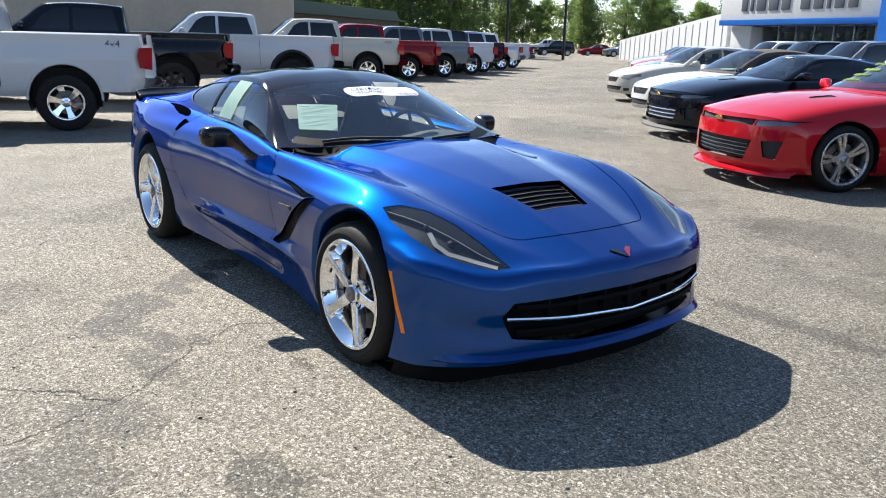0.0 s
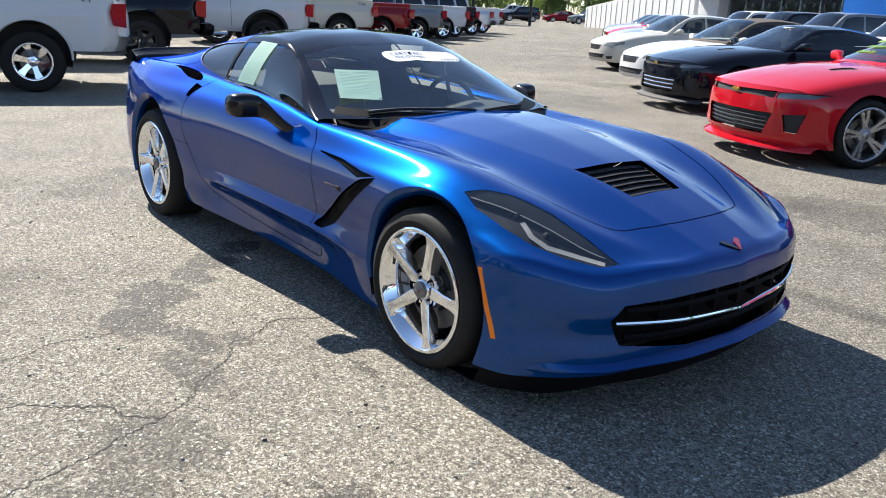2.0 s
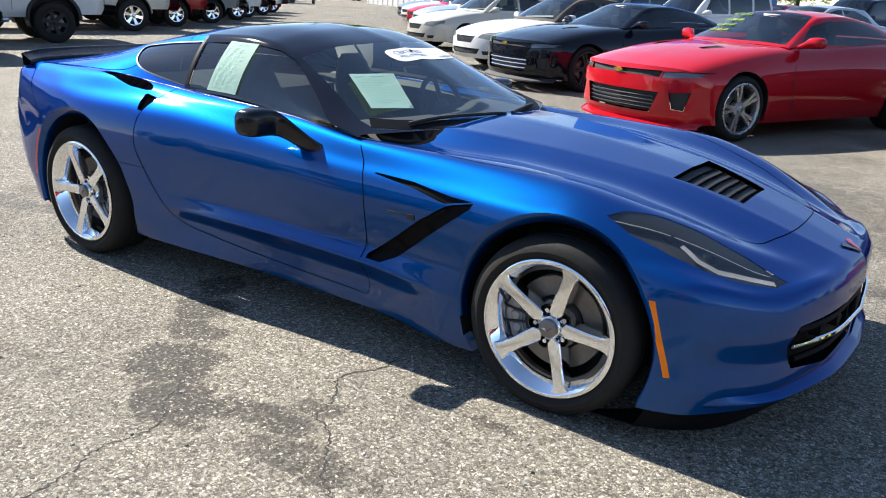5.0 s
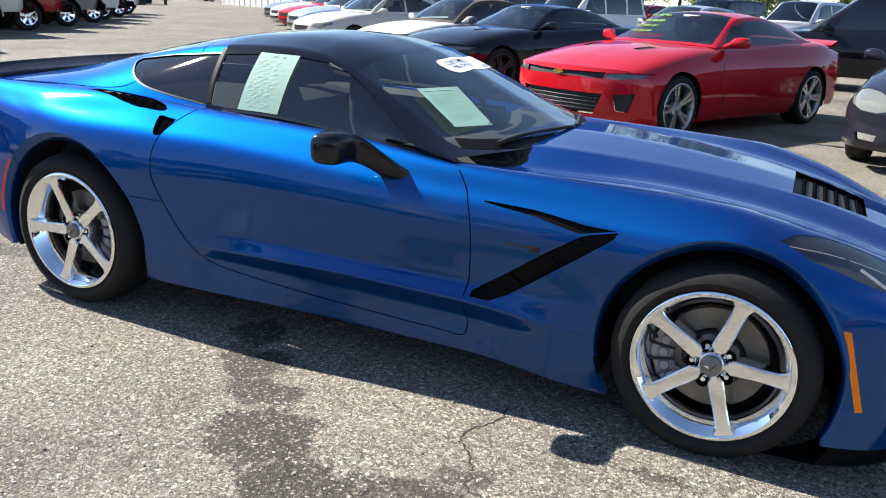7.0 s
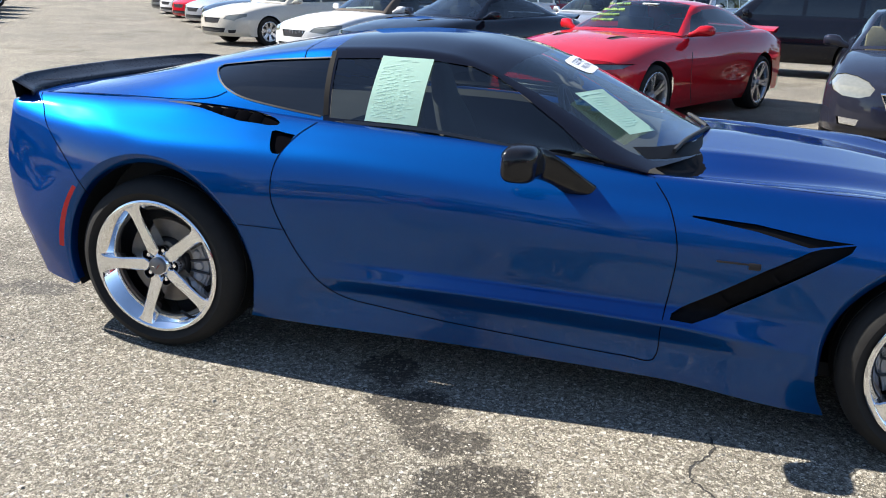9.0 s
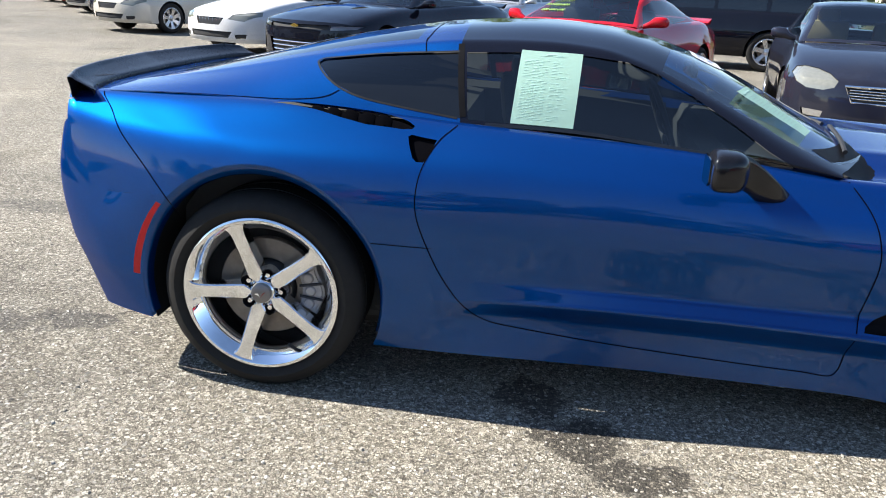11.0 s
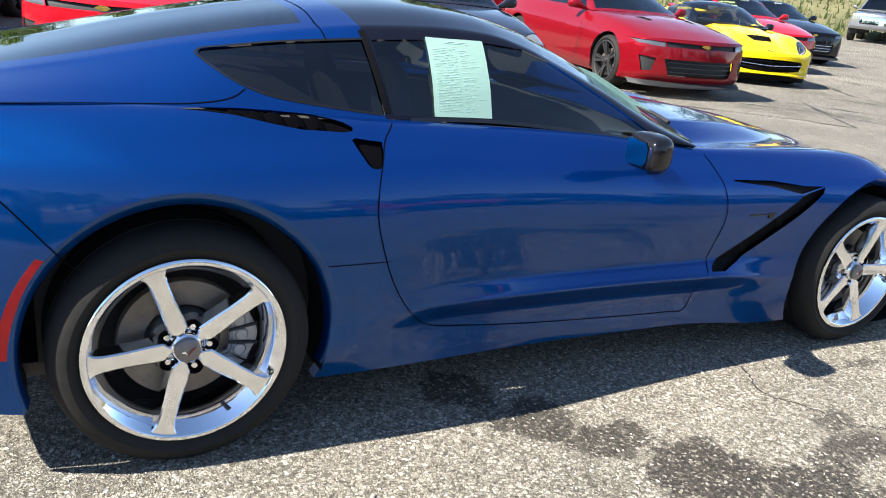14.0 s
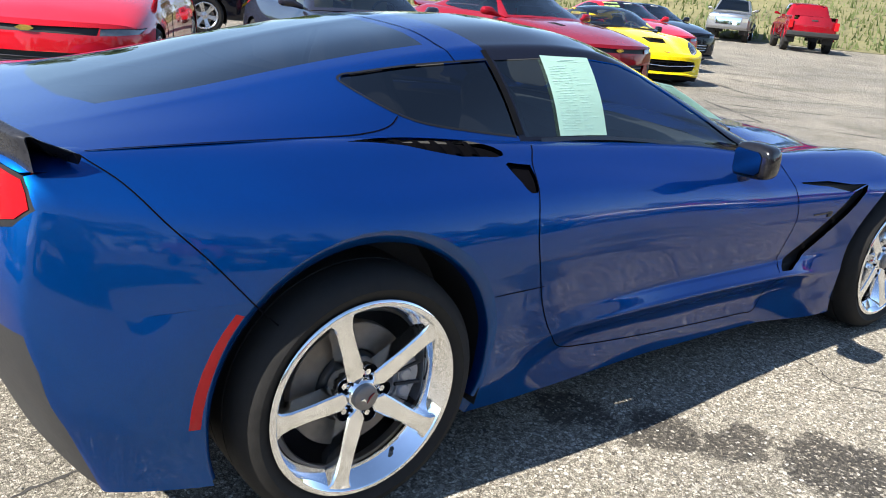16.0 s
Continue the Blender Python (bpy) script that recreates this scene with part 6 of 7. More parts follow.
def saloon(name, label, mat, m, roof=None, kind="saloon", glass_mat=None, wheels=None, group="cars in the front row", seat=None):
    """Rounded saloon, soft-top or luxury coupe."""
    car = thing(name, label, "car", m, group)
    top = {"saloon": 1.45, "softtop": 1.42, "luxury": 1.36}[kind]
    low = {"saloon": 0.0, "softtop": -0.02, "luxury": -0.04}[kind]
    rear = {"saloon": -1.75, "softtop": -1.55, "luxury": -1.55}[kind]
    S = car_spec(2.35, -2.35, (1.37, -1.37), 0.325, 0.90, 0.2,
                 [(-2.35, 0.93 + low, 0.98 + low), (-1.6, 1.02 + low, 1.06 + low), (-0.9, 0.99 + low, 0.95), (0.2, 0.955 + low, 0.93), (0.95, 0.93 + low, 0.97 + low), (1.4, 0.88 + low, 0.94 + low), (1.95, 0.77 + low, 0.84 + low), (2.35, 0.62 + low, 0.68 + low)],
                 None, (pchip((rear, 0.58), (-0.9, 0.55), (0.2, 0.57), (0.95, 0.71)), pchip((rear, 1.05), (rear + 0.6, top - 0.10), (-0.4, top - 0.055), (0.1, top - 0.085), (0.5, top - 0.24), (0.95, 0.95 + low))),
                 pchip((rear, 1.07), (rear + 0.6, top - 0.04), (-0.4, top), (0.1, top - 0.03), (0.5, top - 0.19), (0.95, 0.975 + low)), (0.95, 0.12, rear + 0.55, rear), cline_z=0.58, arch=0.04, tumble=0.83)
    zb = 1.0 + low
    if kind == "saloon":
        win = [[(0.52, zb), (0.2, top - 0.17), (-0.1, top - 0.10), (-0.28, top - 0.09), (-0.26, zb)], [(-0.33, zb), (-0.33, top - 0.09), (-0.8, top - 0.11), (-1.2, top - 0.25), (-1.32, zb + 0.08), (-1.2, zb + 0.04)]]
    else:
        win = [[(0.50, zb - 0.01), (0.2, top - 0.19), (-0.1, top - 0.12), (-0.5, top - 0.12), (-0.62, zb)]]
    bm, nf, tree = shell_car(car, S, mat, roof, win, glass_mat=glass_mat)
    if kind == "luxury":
        front_cut(car, bm, nf, [(-0.40, 0.60), (0.40, 0.60), (0.33, 0.47), (-0.33, 0.47)], "grille", M_BLACK, "dark slatted grille", 0.02, 1.6)
        for z in (0.50, 0.525, 0.55, 0.575):
            b2 = bmesh.new()
            tube(b2, [(2.385 - float(S["bow_f"](abs(s))), s, z) for s in np.linspace(-0.36, 0.36, 11)], 0.005, 6)
            part("grille_bar", b2, M_CHROME, car)
        b2 = bmesh.new()
        tube(b2, [(2.39 - float(S["bow_f"](abs(s))), s, z) for s, z in ((-0.33, 0.465), (-0.405, 0.605), (0, 0.612), (0.405, 0.605), (0.33, 0.465), (0, 0.462), (-0.33, 0.465))], 0.011, 8)
        part("grille_frame", b2, M_CHROME, car, "chrome grille frame")
        b2 = bmesh.new()
        n = 20
        tube(b2, [(2.40, 0.055 * math.cos(2 * math.pi * k / n), 0.54 + 0.04 * math.sin(2 * math.pi * k / n)) for k in range(n + 1)], 0.006, 6)
        part("emblem", b2, M_CHROME, car, "plain chrome ring emblem")
        lamps = [(0.46, 0.64), (0.52, 0.695), (0.62, 0.73), (0.73, 0.742), (0.80, 0.725), (0.838, 0.67), (0.81, 0.605), (0.72, 0.56), (0.58, 0.552), (0.49, 0.58)]
    else:
        front_cut(car, bm, nf, [(-0.34, 0.62), (0.34, 0.62), (0.26, 0.50), (-0.26, 0.50)], "grille", M_DARKMETAL, "chrome slatted grille", 0.015, 1.6)
        front_cut(car, bm, nf, [(-0.5, 0.40), (0.5, 0.40), (0.44, 0.30), (-0.44, 0.30)], "lower_intake", M_BLACK, "black lower intake", 0.02, 1.6)
        for s in np.linspace(-0.26, 0.26, 7):
            b2 = bmesh.new()
            tube(b2, [(2.37 - float(S["bow_f"](abs(s))), s, 0.51), (2.36 - float(S["bow_f"](abs(s))), s, 0.615)], 0.007, 6)
            part("grille_bar", b2, M_CHROME, car)
        lamps = [(0.42, 0.60), (0.50, 0.68), (0.80, 0.73), (0.84, 0.66), (0.70, 0.57)]
    for p in both(lamps):
        front_cut(car, bm, nf, p, "headlamp", M_HEADLAMP, "pale headlamp", 0.006, 1.2)
    for p in both([(0.55, 0.36), (0.74, 0.37), (0.72, 0.30), (0.57, 0.29)]):
        front_cut(car, bm, nf, p, "fog_lamp", M_CHROME if kind == "luxury" else M_BLACK, "", 0.015, 1.2)
    for p in both([(0.45, 0.88), (0.80, 0.88), (0.80, 0.74), (0.50, 0.74)]):
        front_cut(car, bm, nf, p, "tail_lamp", M_REDLENS, "red tail lamp", 0.008, -1.9)
    part("body", bm, mat, car, "")
    side_mirror(car, 0.55, 0.82, 1.02 + low, mat)
    cabin(car, 0.85, -0.5, 0.4, 0.6, seat)
    four_wheels(car, S, wheels or M_ALLOY, 7 if kind == "saloon" else 5, 0, 0.21, 0.68)
    return car


M_HEADLAMP = plain("pale_headlamp", (0.22, 0.22, 0.185), 0.12, 0.2, 0.15, 30, 1.0)


def suv(label, mat, m, group="cars in the back rows", h=1.75):
    """Tall estate with upright tail."""
    car = thing("suv", label, "car", m, group)
    S = car_spec(2.35, -2.40, (1.42, -1.42), 0.37, 0.95, 0.26,
                 [(-2.40, 1.08, 1.10), (-1.0, 1.10, 1.10), (0.3, 1.06, 1.05), (1.05, 1.03, 1.08), (1.6, 0.98, 1.05), (2.1, 0.88, 0.95), (2.35, 0.78, 0.84)],
                 None, (pchip((-2.35, 0.66), (-1.9, 0.66), (0.2, 0.66), (1.05, 0.77)), pchip((-2.35, 1.10), (-2.1, h - 0.12), (-0.4, h - 0.06), (0.2, h - 0.09), (0.6, h - 0.35), (1.05, 1.05))),
                 pchip((-2.35, 1.11), (-2.1, h - 0.06), (-0.4, h), (0.2, h - 0.03), (0.6, h - 0.29), (1.05, 1.08)), (1.05, 0.25, -2.12, -2.35), cline_z=0.68, arch=0.05, tumble=0.85, bow=0.2)
    zb = 1.12
    win = [[(0.55, zb), (0.25, h - 0.2), (0.0, h - 0.13), (-0.35, h - 0.12), (-0.35, zb)], [(-0.42, zb), (-0.42, h - 0.12), (-1.3, h - 0.13), (-1.3, zb)], [(-1.38, zb), (-1.38, h - 0.13), (-2.0, h - 0.18), (-2.1, zb)]]
    bm, nf, tree = shell_car(car, S, mat, None, win, nu=48)
    front_cut(car, bm, nf, [(-0.5, 0.78), (0.5, 0.78), (0.42, 0.60), (-0.42, 0.60)], "grille", M_DARKMETAL, "dark grille", 0.015, 1.6)
    for p in both([(0.52, 0.76), (0.84, 0.82), (0.86, 0.70), (0.56, 0.66)]):
        front_cut(car, bm, nf, p, "headlamp", M_HEADLAMP, "pale headlamp", 0.006, 1.2)
    for p in both([(0.62, 1.05), (0.88, 1.05), (0.86, 0.85), (0.66, 0.85)]):
        front_cut(car, bm, nf, p, "tail_lamp", M_REDLENS, "red tail lamp", 0.008, -1.9)
    part("body", bm, mat, car, "")
    b2 = bmesh.new()
    tube(b2, [(1.0, -0.965, 0.52), (-1.0, -0.97, 0.54)], 0.018, 6)
    part("side_moulding", b2, M_CHROME, car)
    side_mirror(car, 0.62, 0.86, 1.15, mat)
    four_wheels(car, S, M_ALLOY, 6, 5, 0.25, 0.66)
    return car


HEAD = Vector((-0.446, -0.895))
FACING = math.degrees(math.atan2(HEAD.y, HEAD.x))


def at(x, y, turn=0.0):
    return pose(x, y, 0, 0, 0, FACING + turn)


red_coupe = muscle_coupe("bright red coupe with black mouth and silver wheels", M_RED, at(0.07, 7.22), chalked=True)
black_coupe = muscle_coupe("black coupe with chrome-barred grille and splitter", M_BLACKP, at(-3.0, 10.04), True, M_DARKMETAL, None)
saloon("convertible", "white convertible with a brown soft top", M_WHITEP, at(-5.2, 12.3), M_CLOTH, "softtop", M_TINT)
pearl = saloon("saloon", "pearl beige saloon with silver wheels", M_PEARL, at(-9.0, 15.8), None, "saloon", M_TINT)
luxury = saloon("luxury_coupe", "dark navy coupe with pale headlamps and tan seats", M_NAVY, at(3.07, 6.86, 15.5), None, "luxury", M_TINT, M_ALLOY, seat=M_TAN)
muscle_coupe("dark red coupe with black wheels and amber marker", M_DRED, at(6.55, 7.4, 20), True, M_BLACK, bars=False)


def pickup(label, mat, m, tall=0.0, hub=None, badge="", flare=False):
    """Full-size crew-cab pickup with a cargo bed."""
    car = thing("pickup_truck", label, "truck", m, "pickups in a row")
    z = tall
    S = car_spec(2.75, -3.0, (1.85, -1.80), 0.40 + z * 0.5, 1.0, 0.48 + z,
                 [(-3.0, 1.36 + z, 1.36 + z), (-1.02, 1.36 + z, 1.36 + z), (-0.95, 1.33 + z, 1.30 + z), (0.9, 1.28 + z, 1.25 + z), (1.3, 1.24 + z, 1.30 + z), (2.3, 1.16 + z, 1.24 + z), (2.75, 1.10 + z, 1.16 + z)],
                 None, (pchip((-1.02, 0.70), (0.5, 0.70), (1.3, 0.84)), pchip((-1.02, 1.37 + z), (-0.92, 1.80 + z), (0.0, 1.85 + z), (0.5, 1.82 + z), (0.9, 1.56 + z), (1.3, 1.28 + z))),
                 pchip((-1.02, 1.38 + z), (-0.92, 1.86 + z), (0.0, 1.91 + z), (0.5, 1.88 + z), (0.9, 1.61 + z), (1.3, 1.31 + z)), (1.3, 0.52, -0.93, -1.02), cline_z=0.95 + z, arch=0.10, tumble=0.92, bow=0.12, plan=0.5)
    S["arch_f"] = (1.85, 0.46 + z, 0.48 + z * 0.4)
    S["arch_r"] = (-1.80, 0.46 + z, 0.48 + z * 0.4)
    zb = 1.36 + z
    win = [[(0.72, zb), (0.50, 1.66 + z), (0.30, 1.77 + z), (0.05, 1.78 + z), (0.05, zb)], [(-0.02, zb), (-0.02, 1.78 + z), (-0.72, 1.77 + z), (-0.84, zb)]]
    bm, nf, tree = shell_car(car, S, mat, None, win, nu=56)
    nb = take(bm, knife(bm, [(-2.93, -0.80), (-1.1, -0.80), (-1.1, 0.80), (-2.93, 0.80)], "top", lambda c: c.z > 1.2 + z))
    for v in nb.verts:
        v.co.z -= 0.5
    part("cargo_bed", nb, M_BLACK, car, "black cargo bed floor")
    for sg in (-1, 1):
        b2 = bmesh.new()
        prism(b2, [(-3.0, 1.19 + z), (-2.82, 1.18 + z), (-2.79, 1.06 + z), (-2.82, 0.90 + z), (-2.99, 0.87 + z)], sg * 0.80, sg * 0.965, None, 0.012)
        part("tail_lamp", b2, M_REDLENS, car, "red tail lamp")
    front_cut(car, bm, nf, [(-0.6, 1.05 + z), (0.6, 1.05 + z), (0.55, 0.72 + z), (-0.55, 0.72 + z)], "grille", M_CHROME, "chrome grille", 0.02, 2.0)
    for p in both([(0.62, 1.04 + z), (0.92, 1.06 + z), (0.92, 0.86 + z), (0.64, 0.84 + z)]):
        front_cut(car, bm, nf, p, "headlamp", M_HEADLAMP, "headlamp", 0.006, 1.8)
    part("body", bm, mat, car, "")
    b2 = bmesh.new()
    rows = [[(x - 0.05 * (1 - (s / 1.01) ** 4), s, zz) for s in np.linspace(0, 1.01, 14)] for x, zz in ((-2.84, 0.765 + z), (-3.08, 0.76 + z), (-3.13, 0.72 + z), (-3.12, 0.60 + z), (-3.05, 0.54 + z), (-2.84, 0.53 + z))]
    grid_mesh(b2, rows)
    part("rear_bumper", b2, M_CHROME if hub is not M_BLACK else M_BLACK, car, "rear step bumper")
    b2 = bmesh.new()
    box(b2, -3.035, -3.015, -0.12, 0.12, 1.18 + z, 1.24 + z, 0.008)
    part("tailgate_handle", b2, M_BLACK, car)
    b2 = bmesh.new()
    box(b2, -3.03, -3.01, -0.11, 0.11, 1.04 + z, 1.10 + z, 0.006)
    part("tailgate_badge", b2, M_GOLD if not flare else M_DARKMETAL, car, "plain tailgate badge")
    for sg in (-1, 1):
        for x in (0.08, -0.75):
            b2 = bmesh.new()
            box(b2, x - 0.02, x + 0.14, sg * 1.0 - 0.02, sg * 1.0 + 0.02, 1.22 + z, 1.26 + z, 0.01)
            part("door_handle", b2, mat, car)
        b2 = bmesh.new()
        tube(b2, [(1.0, sg * 0.93, 0.42 + z), (-0.9, sg * 0.93, 0.42 + z)], 0.045, 8)
        part("side_step", b2, M_CHROME, car, "chrome side step")
        for pts in ([(-0.98, 1.34), (-0.99, 0.62)], [(0.03, 1.32), (0.0, 1.0), (0.0, 0.62)], [(0.95, 1.26), (0.93, 0.62)]):
            b2 = bmesh.new()
            p = []
            for (xa, za), (xb, zb2) in zip(pts, pts[1:]):
                for k in np.linspace(0, 1, 8):
                    h = tree.ray_cast(Vector((xa + (xb - xa) * k, sg * 3, za + (zb2 - za) * k + z)), Vector((0, -sg, 0)))[0]
                    if h is not None:
                        p.append(h)
            if len(p) > 2:
                tube(b2, p, 0.006, 4)
                part("panel_gap", b2, M_BLACK, car)
            else:
                b2.free()
        if badge:
            cu = bpy.data.curves.new("decal", "FONT")
            cu.body, cu.size, cu.extrude = badge, 0.14, 0.003
            tmp = bpy.data.objects.new("decal", cu)
            me = bpy.data.meshes.new_from_object(tmp)
            bpy.data.objects.remove(tmp)
            me.materials.append(M_BLUEINK)
            ob = new("side_decal", me)
            ob.parent = car
            ob["label"] = "small dark lettering"
            h = tree.ray_cast(Vector((-2.5, sg * 3, 1.22 + z)), Vector((0, -sg, 0)))[0]
            ob.matrix_basis = Matrix.Translation((-2.64 if sg < 0 else -2.36, h.y + sg * 0.006, 1.185 + z)) @ Matrix.Rotation(0 if sg < 0 else math.pi, 4, "Z") @ Matrix.Rotation(math.pi / 2, 4, "X")
        for a in ((S["arch_f"]), (S["arch_r"])):
            b2 = bmesh.new()
            w = 0.07 if flare else 0.025
            rows = []
            for rr, yy in ((a[2] + w, 0.985), (a[2] + w * 0.6, 1.02 if flare else 1.005), (a[2], 1.02 if flare else 1.0), (a[2] - 0.01, 0.96)):
                rows.append([(a[0] + rr * math.cos(t), sg * yy, a[1] + rr * math.sin(t)) for t in np.linspace(-0.05, math.pi + 0.05, 20)])
            grid_mesh(b2, rows, mirror=False)
            part("arch_flare", b2, M_BLACK if flare else mat, car)
    side_mirror(car, 0.85, 0.98, 1.42 + z, mat)
    four_wheels(car, S, hub or M_CHROME, 6, 8, 0.28, 0.60)
    return car


TH = math.degrees(math.atan2(-0.954, -0.30))
TRUCKS = [(-9.68, -1.36, M_WHITEP, M_CHROME, "4x4", False, 0.0, "white crew-cab pickup with chrome wheels"),
          (-13.66, 1.54, M_BLACKP, M_BLACK, "", False, 0.05, "black pickup with black wheels and bumper"),
          (-16.2, 5.46, M_WHITEP, M_BLACK, "", True, 0.06, "white lifted pickup with black arch flares"),
          (-19.45, 9.7, M_PEARL, M_CHROME, "FX4", False, 0.06, "white and tan pickup with side decal"),
          (-21.19, 12.48, M_DRED, M_CHROME, "", False, 0.0, "dark red pickup with chrome wheels"),
          (-22.8, 15.29, M_GREY, M_CHROME, "", False, 0.0, "dark grey pickup with chrome wheels"),
          (-24.85, 18.29, M_WHITEP, M_CHROME, "", False, 0.0, "white pickup with chrome wheels"),
          (-26.81, 20.61, M_BLACKP, M_CHROME, "", False, 0.0, "black pickup with chrome wheels"),
          (-29.28, 23.84, M_SILVER, M_CHROME, "", False, 0.0, "silver pickup with chrome wheels"),
          (-31.87, 26.94, M_WHITEP, M_CHROME, "", False, 0.0, "white pickup parked far along the row"),
          ]
for x, y, mt, hub, badge, flare, tall, label in TRUCKS:
    pickup(label, mt, pose(x, y, 0, 0, 0, TH), tall, hub, badge, flare)


# ---- more parked vehicles, as repainted copies ----
def repaint(ob, swap, m, label):
    """A copy at m with some of its materials exchanged."""
    c = copy_thing(ob, m)
    for o in c.children_recursive:
        for slot in o.material_slots:
            if slot.material in swap:
                mt = swap[slot.material]
                slot.link = "OBJECT"
                slot.material = mt
    c["label"] = label
    return c


yellow = repaint(coupe, {M_BLUE: M_YELLOW}, at(10.08, 8.6, 5), "bright yellow two-door sports coupe with black roof")
for o in list(yellow.children_recursive):
    if o.name.split(".")[0] in ("window_sticker", "screen_notice", "screen_sticker", "print_bar", "sticker_print"):
        bpy.data.objects.remove(o)
repaint(red_coupe, {}, at(12.75, 10.8, 5), "red coupe parked past the yellow one")
repaint(black_coupe, {}, at(15.8, 12.5, 5), "black coupe at the end of the row")
repaint(pearl, {M_PEARL: M_NAVY}, at(-11.3, 19.5), "dark blue saloon in the front row")
repaint(pearl, {M_PEARL: M_SILVER}, at(-13.5, 22.0), "silver saloon in the front row")
repaint(pearl, {M_PEARL: M_RED}, at(-16.0, 25.0), "red saloon in the front row")
repaint(pearl, {M_PEARL: M_WHITEP}, at(-18.6, 28.0), "white saloon far along the front row")
repaint(pearl, {M_PEARL: M_GREY}, at(-21.2, 31.1), "grey saloon far along the front row")
back_suv = suv("black suv with chrome side moulding", M_BLACKP, pose(2.4, 14.3, 0, 0, 0, 168))
for x, y, mt, label in ((4.2, 22.6, M_DRED, "dark red suv in the back row"), (0.9, 25.2, M_SILVER, "silver suv in the back row"), (-2.0, 27.6, M_BLACKP, "black suv in the back row"),
                        (-5.0, 20.2, M_WHITEP, "white suv behind the front row"), (-8.2, 22.6, M_GREY, "grey suv behind the front row"), (-11.2, 25.2, M_BLACKP, "black suv behind the front row"),
                        (-14.2, 27.8, M_WHITEP, "white suv farther behind"), (6.8, 20.0, M_NAVY, "dark blue suv in the back row"), (9.6, 17.6, M_RED, "red suv behind the dark red coupe"), (-66.0, 66.5, M_BLACKP, "black suv far across the lot"),
                        (-62.0, 74.0, M_GREY, "grey suv far across the lot")):
    repaint(back_suv, {M_BLACKP: mt}, at(x, y), label)
for x, y, mt, label in ((-5.2, 30.5, M_DRED, "dark red saloon in the third row"), (-8.4, 33.0, M_WHITEP, "white saloon in the third row"), (7.6, 26.5, M_SILVER, "silver saloon in the third row"),
                        (-1.6, 18.0, M_SILVER, "silver saloon behind the red coupe"), (-69.0, 77.0, M_DRED, "red saloon far across the lot")):
    repaint(pearl, {M_PEARL: mt}, at(x, y), label)
far_truck = pickup("silver pickup at the edge of the lot", M_GREYSILVER, pose(34.1, 22.2, 0, 0, 0, -150), 0.05, M_CHROME)
pickup("dark red pickup at the edge of the lot", M_DRED, pose(32.6, 17.6, 0, 0, 0, 38), 0.08, M_BLACK)
pickup("white pickup far across the lot", M_WHITEP, pose(-72.0, 71.0, 0, 0, 0, -120), 0.0, M_CHROME)


for x, y, mt, label in ((-5.0, -7.9, M_GREY, "grey pickup in the row behind the camera"), (-1.6, -10.6, M_DRED, "dark red pickup in the row behind the camera"), (1.9, -11.6, M_BLACKP, "black pickup in the row behind the camera"),
                        (5.4, -11.4, M_DRED, "dark red pickup farther along that row"), (8.9, -11.0, M_BLACKP, "black pickup farther along that row"), (12.4, -10.4, M_GREY, "grey pickup farther along that row"),
                        (15.9, -9.8, M_DRED, "dark red pickup towards the end of that row"), (19.4, -9.2, M_BLACKP, "black pickup towards the end of that row"), (22.9, -8.6, M_DRED, "dark red pickup at the end of that row")):
    repaint(far_truck, {M_GREYSILVER: mt}, pose(x, y, 0, 0, 0, 70), label)


# ---- the lot ----
bm = bmesh.new()
line = (-600, -60, -12, -4, 0, 4, 12, 60, 600)
grid_mesh(bm, [[(x, y, 0.0) for x in line] for y in line], mirror=False, flip=True)
ground = part("ground", bm, asphalt_material())
tagged(ground, "worn pale asphalt lot with cracks and dark patches", "ground", kind="structure")


def crack(pts, width, seed):
    rnd = random.Random(seed)
    bm = bmesh.new()
    last = None
    p = [Vector((x, y)) for x, y in pts]
    dense = []
    for a, b in zip(p, p[1:]):
        n = max(2, int((b - a).length / (0.012 if width < 0.02 else 0.05)))
        dense += [a.lerp(b, k / n) for k in range(n)]
    for k in range(1, len(dense) - 1):
        d = (dense[k + 1] - dense[k - 1]).normalized()
        n = Vector((-d.y, d.x))
        far = 0.25 if width < 0.02 else 1.0
        c = dense[k] + n * (rnd.uniform(-0.010, 0.010) + 0.05 * noise.noise(Vector((k * 0.06, seed, 0))))
        open_up = max(0.12, 0.55 + 1.3 * noise.noise(Vector((k * 0.10 * far, seed + 7, 0))))
        wl, wr = (width * open_up * rnd.uniform(0.25, 1.0) for _ in range(2))
        q = [bm.verts.new((*(c + n * wl), 0.0015)), bm.verts.new((*(c - n * wr), 0.0015))]
        if last:
            bm.faces.new((last[0], last[1], q[1], q[0]))
        last = q
    ob = part("crack", bm, M_CRACK, ground)
    return ob


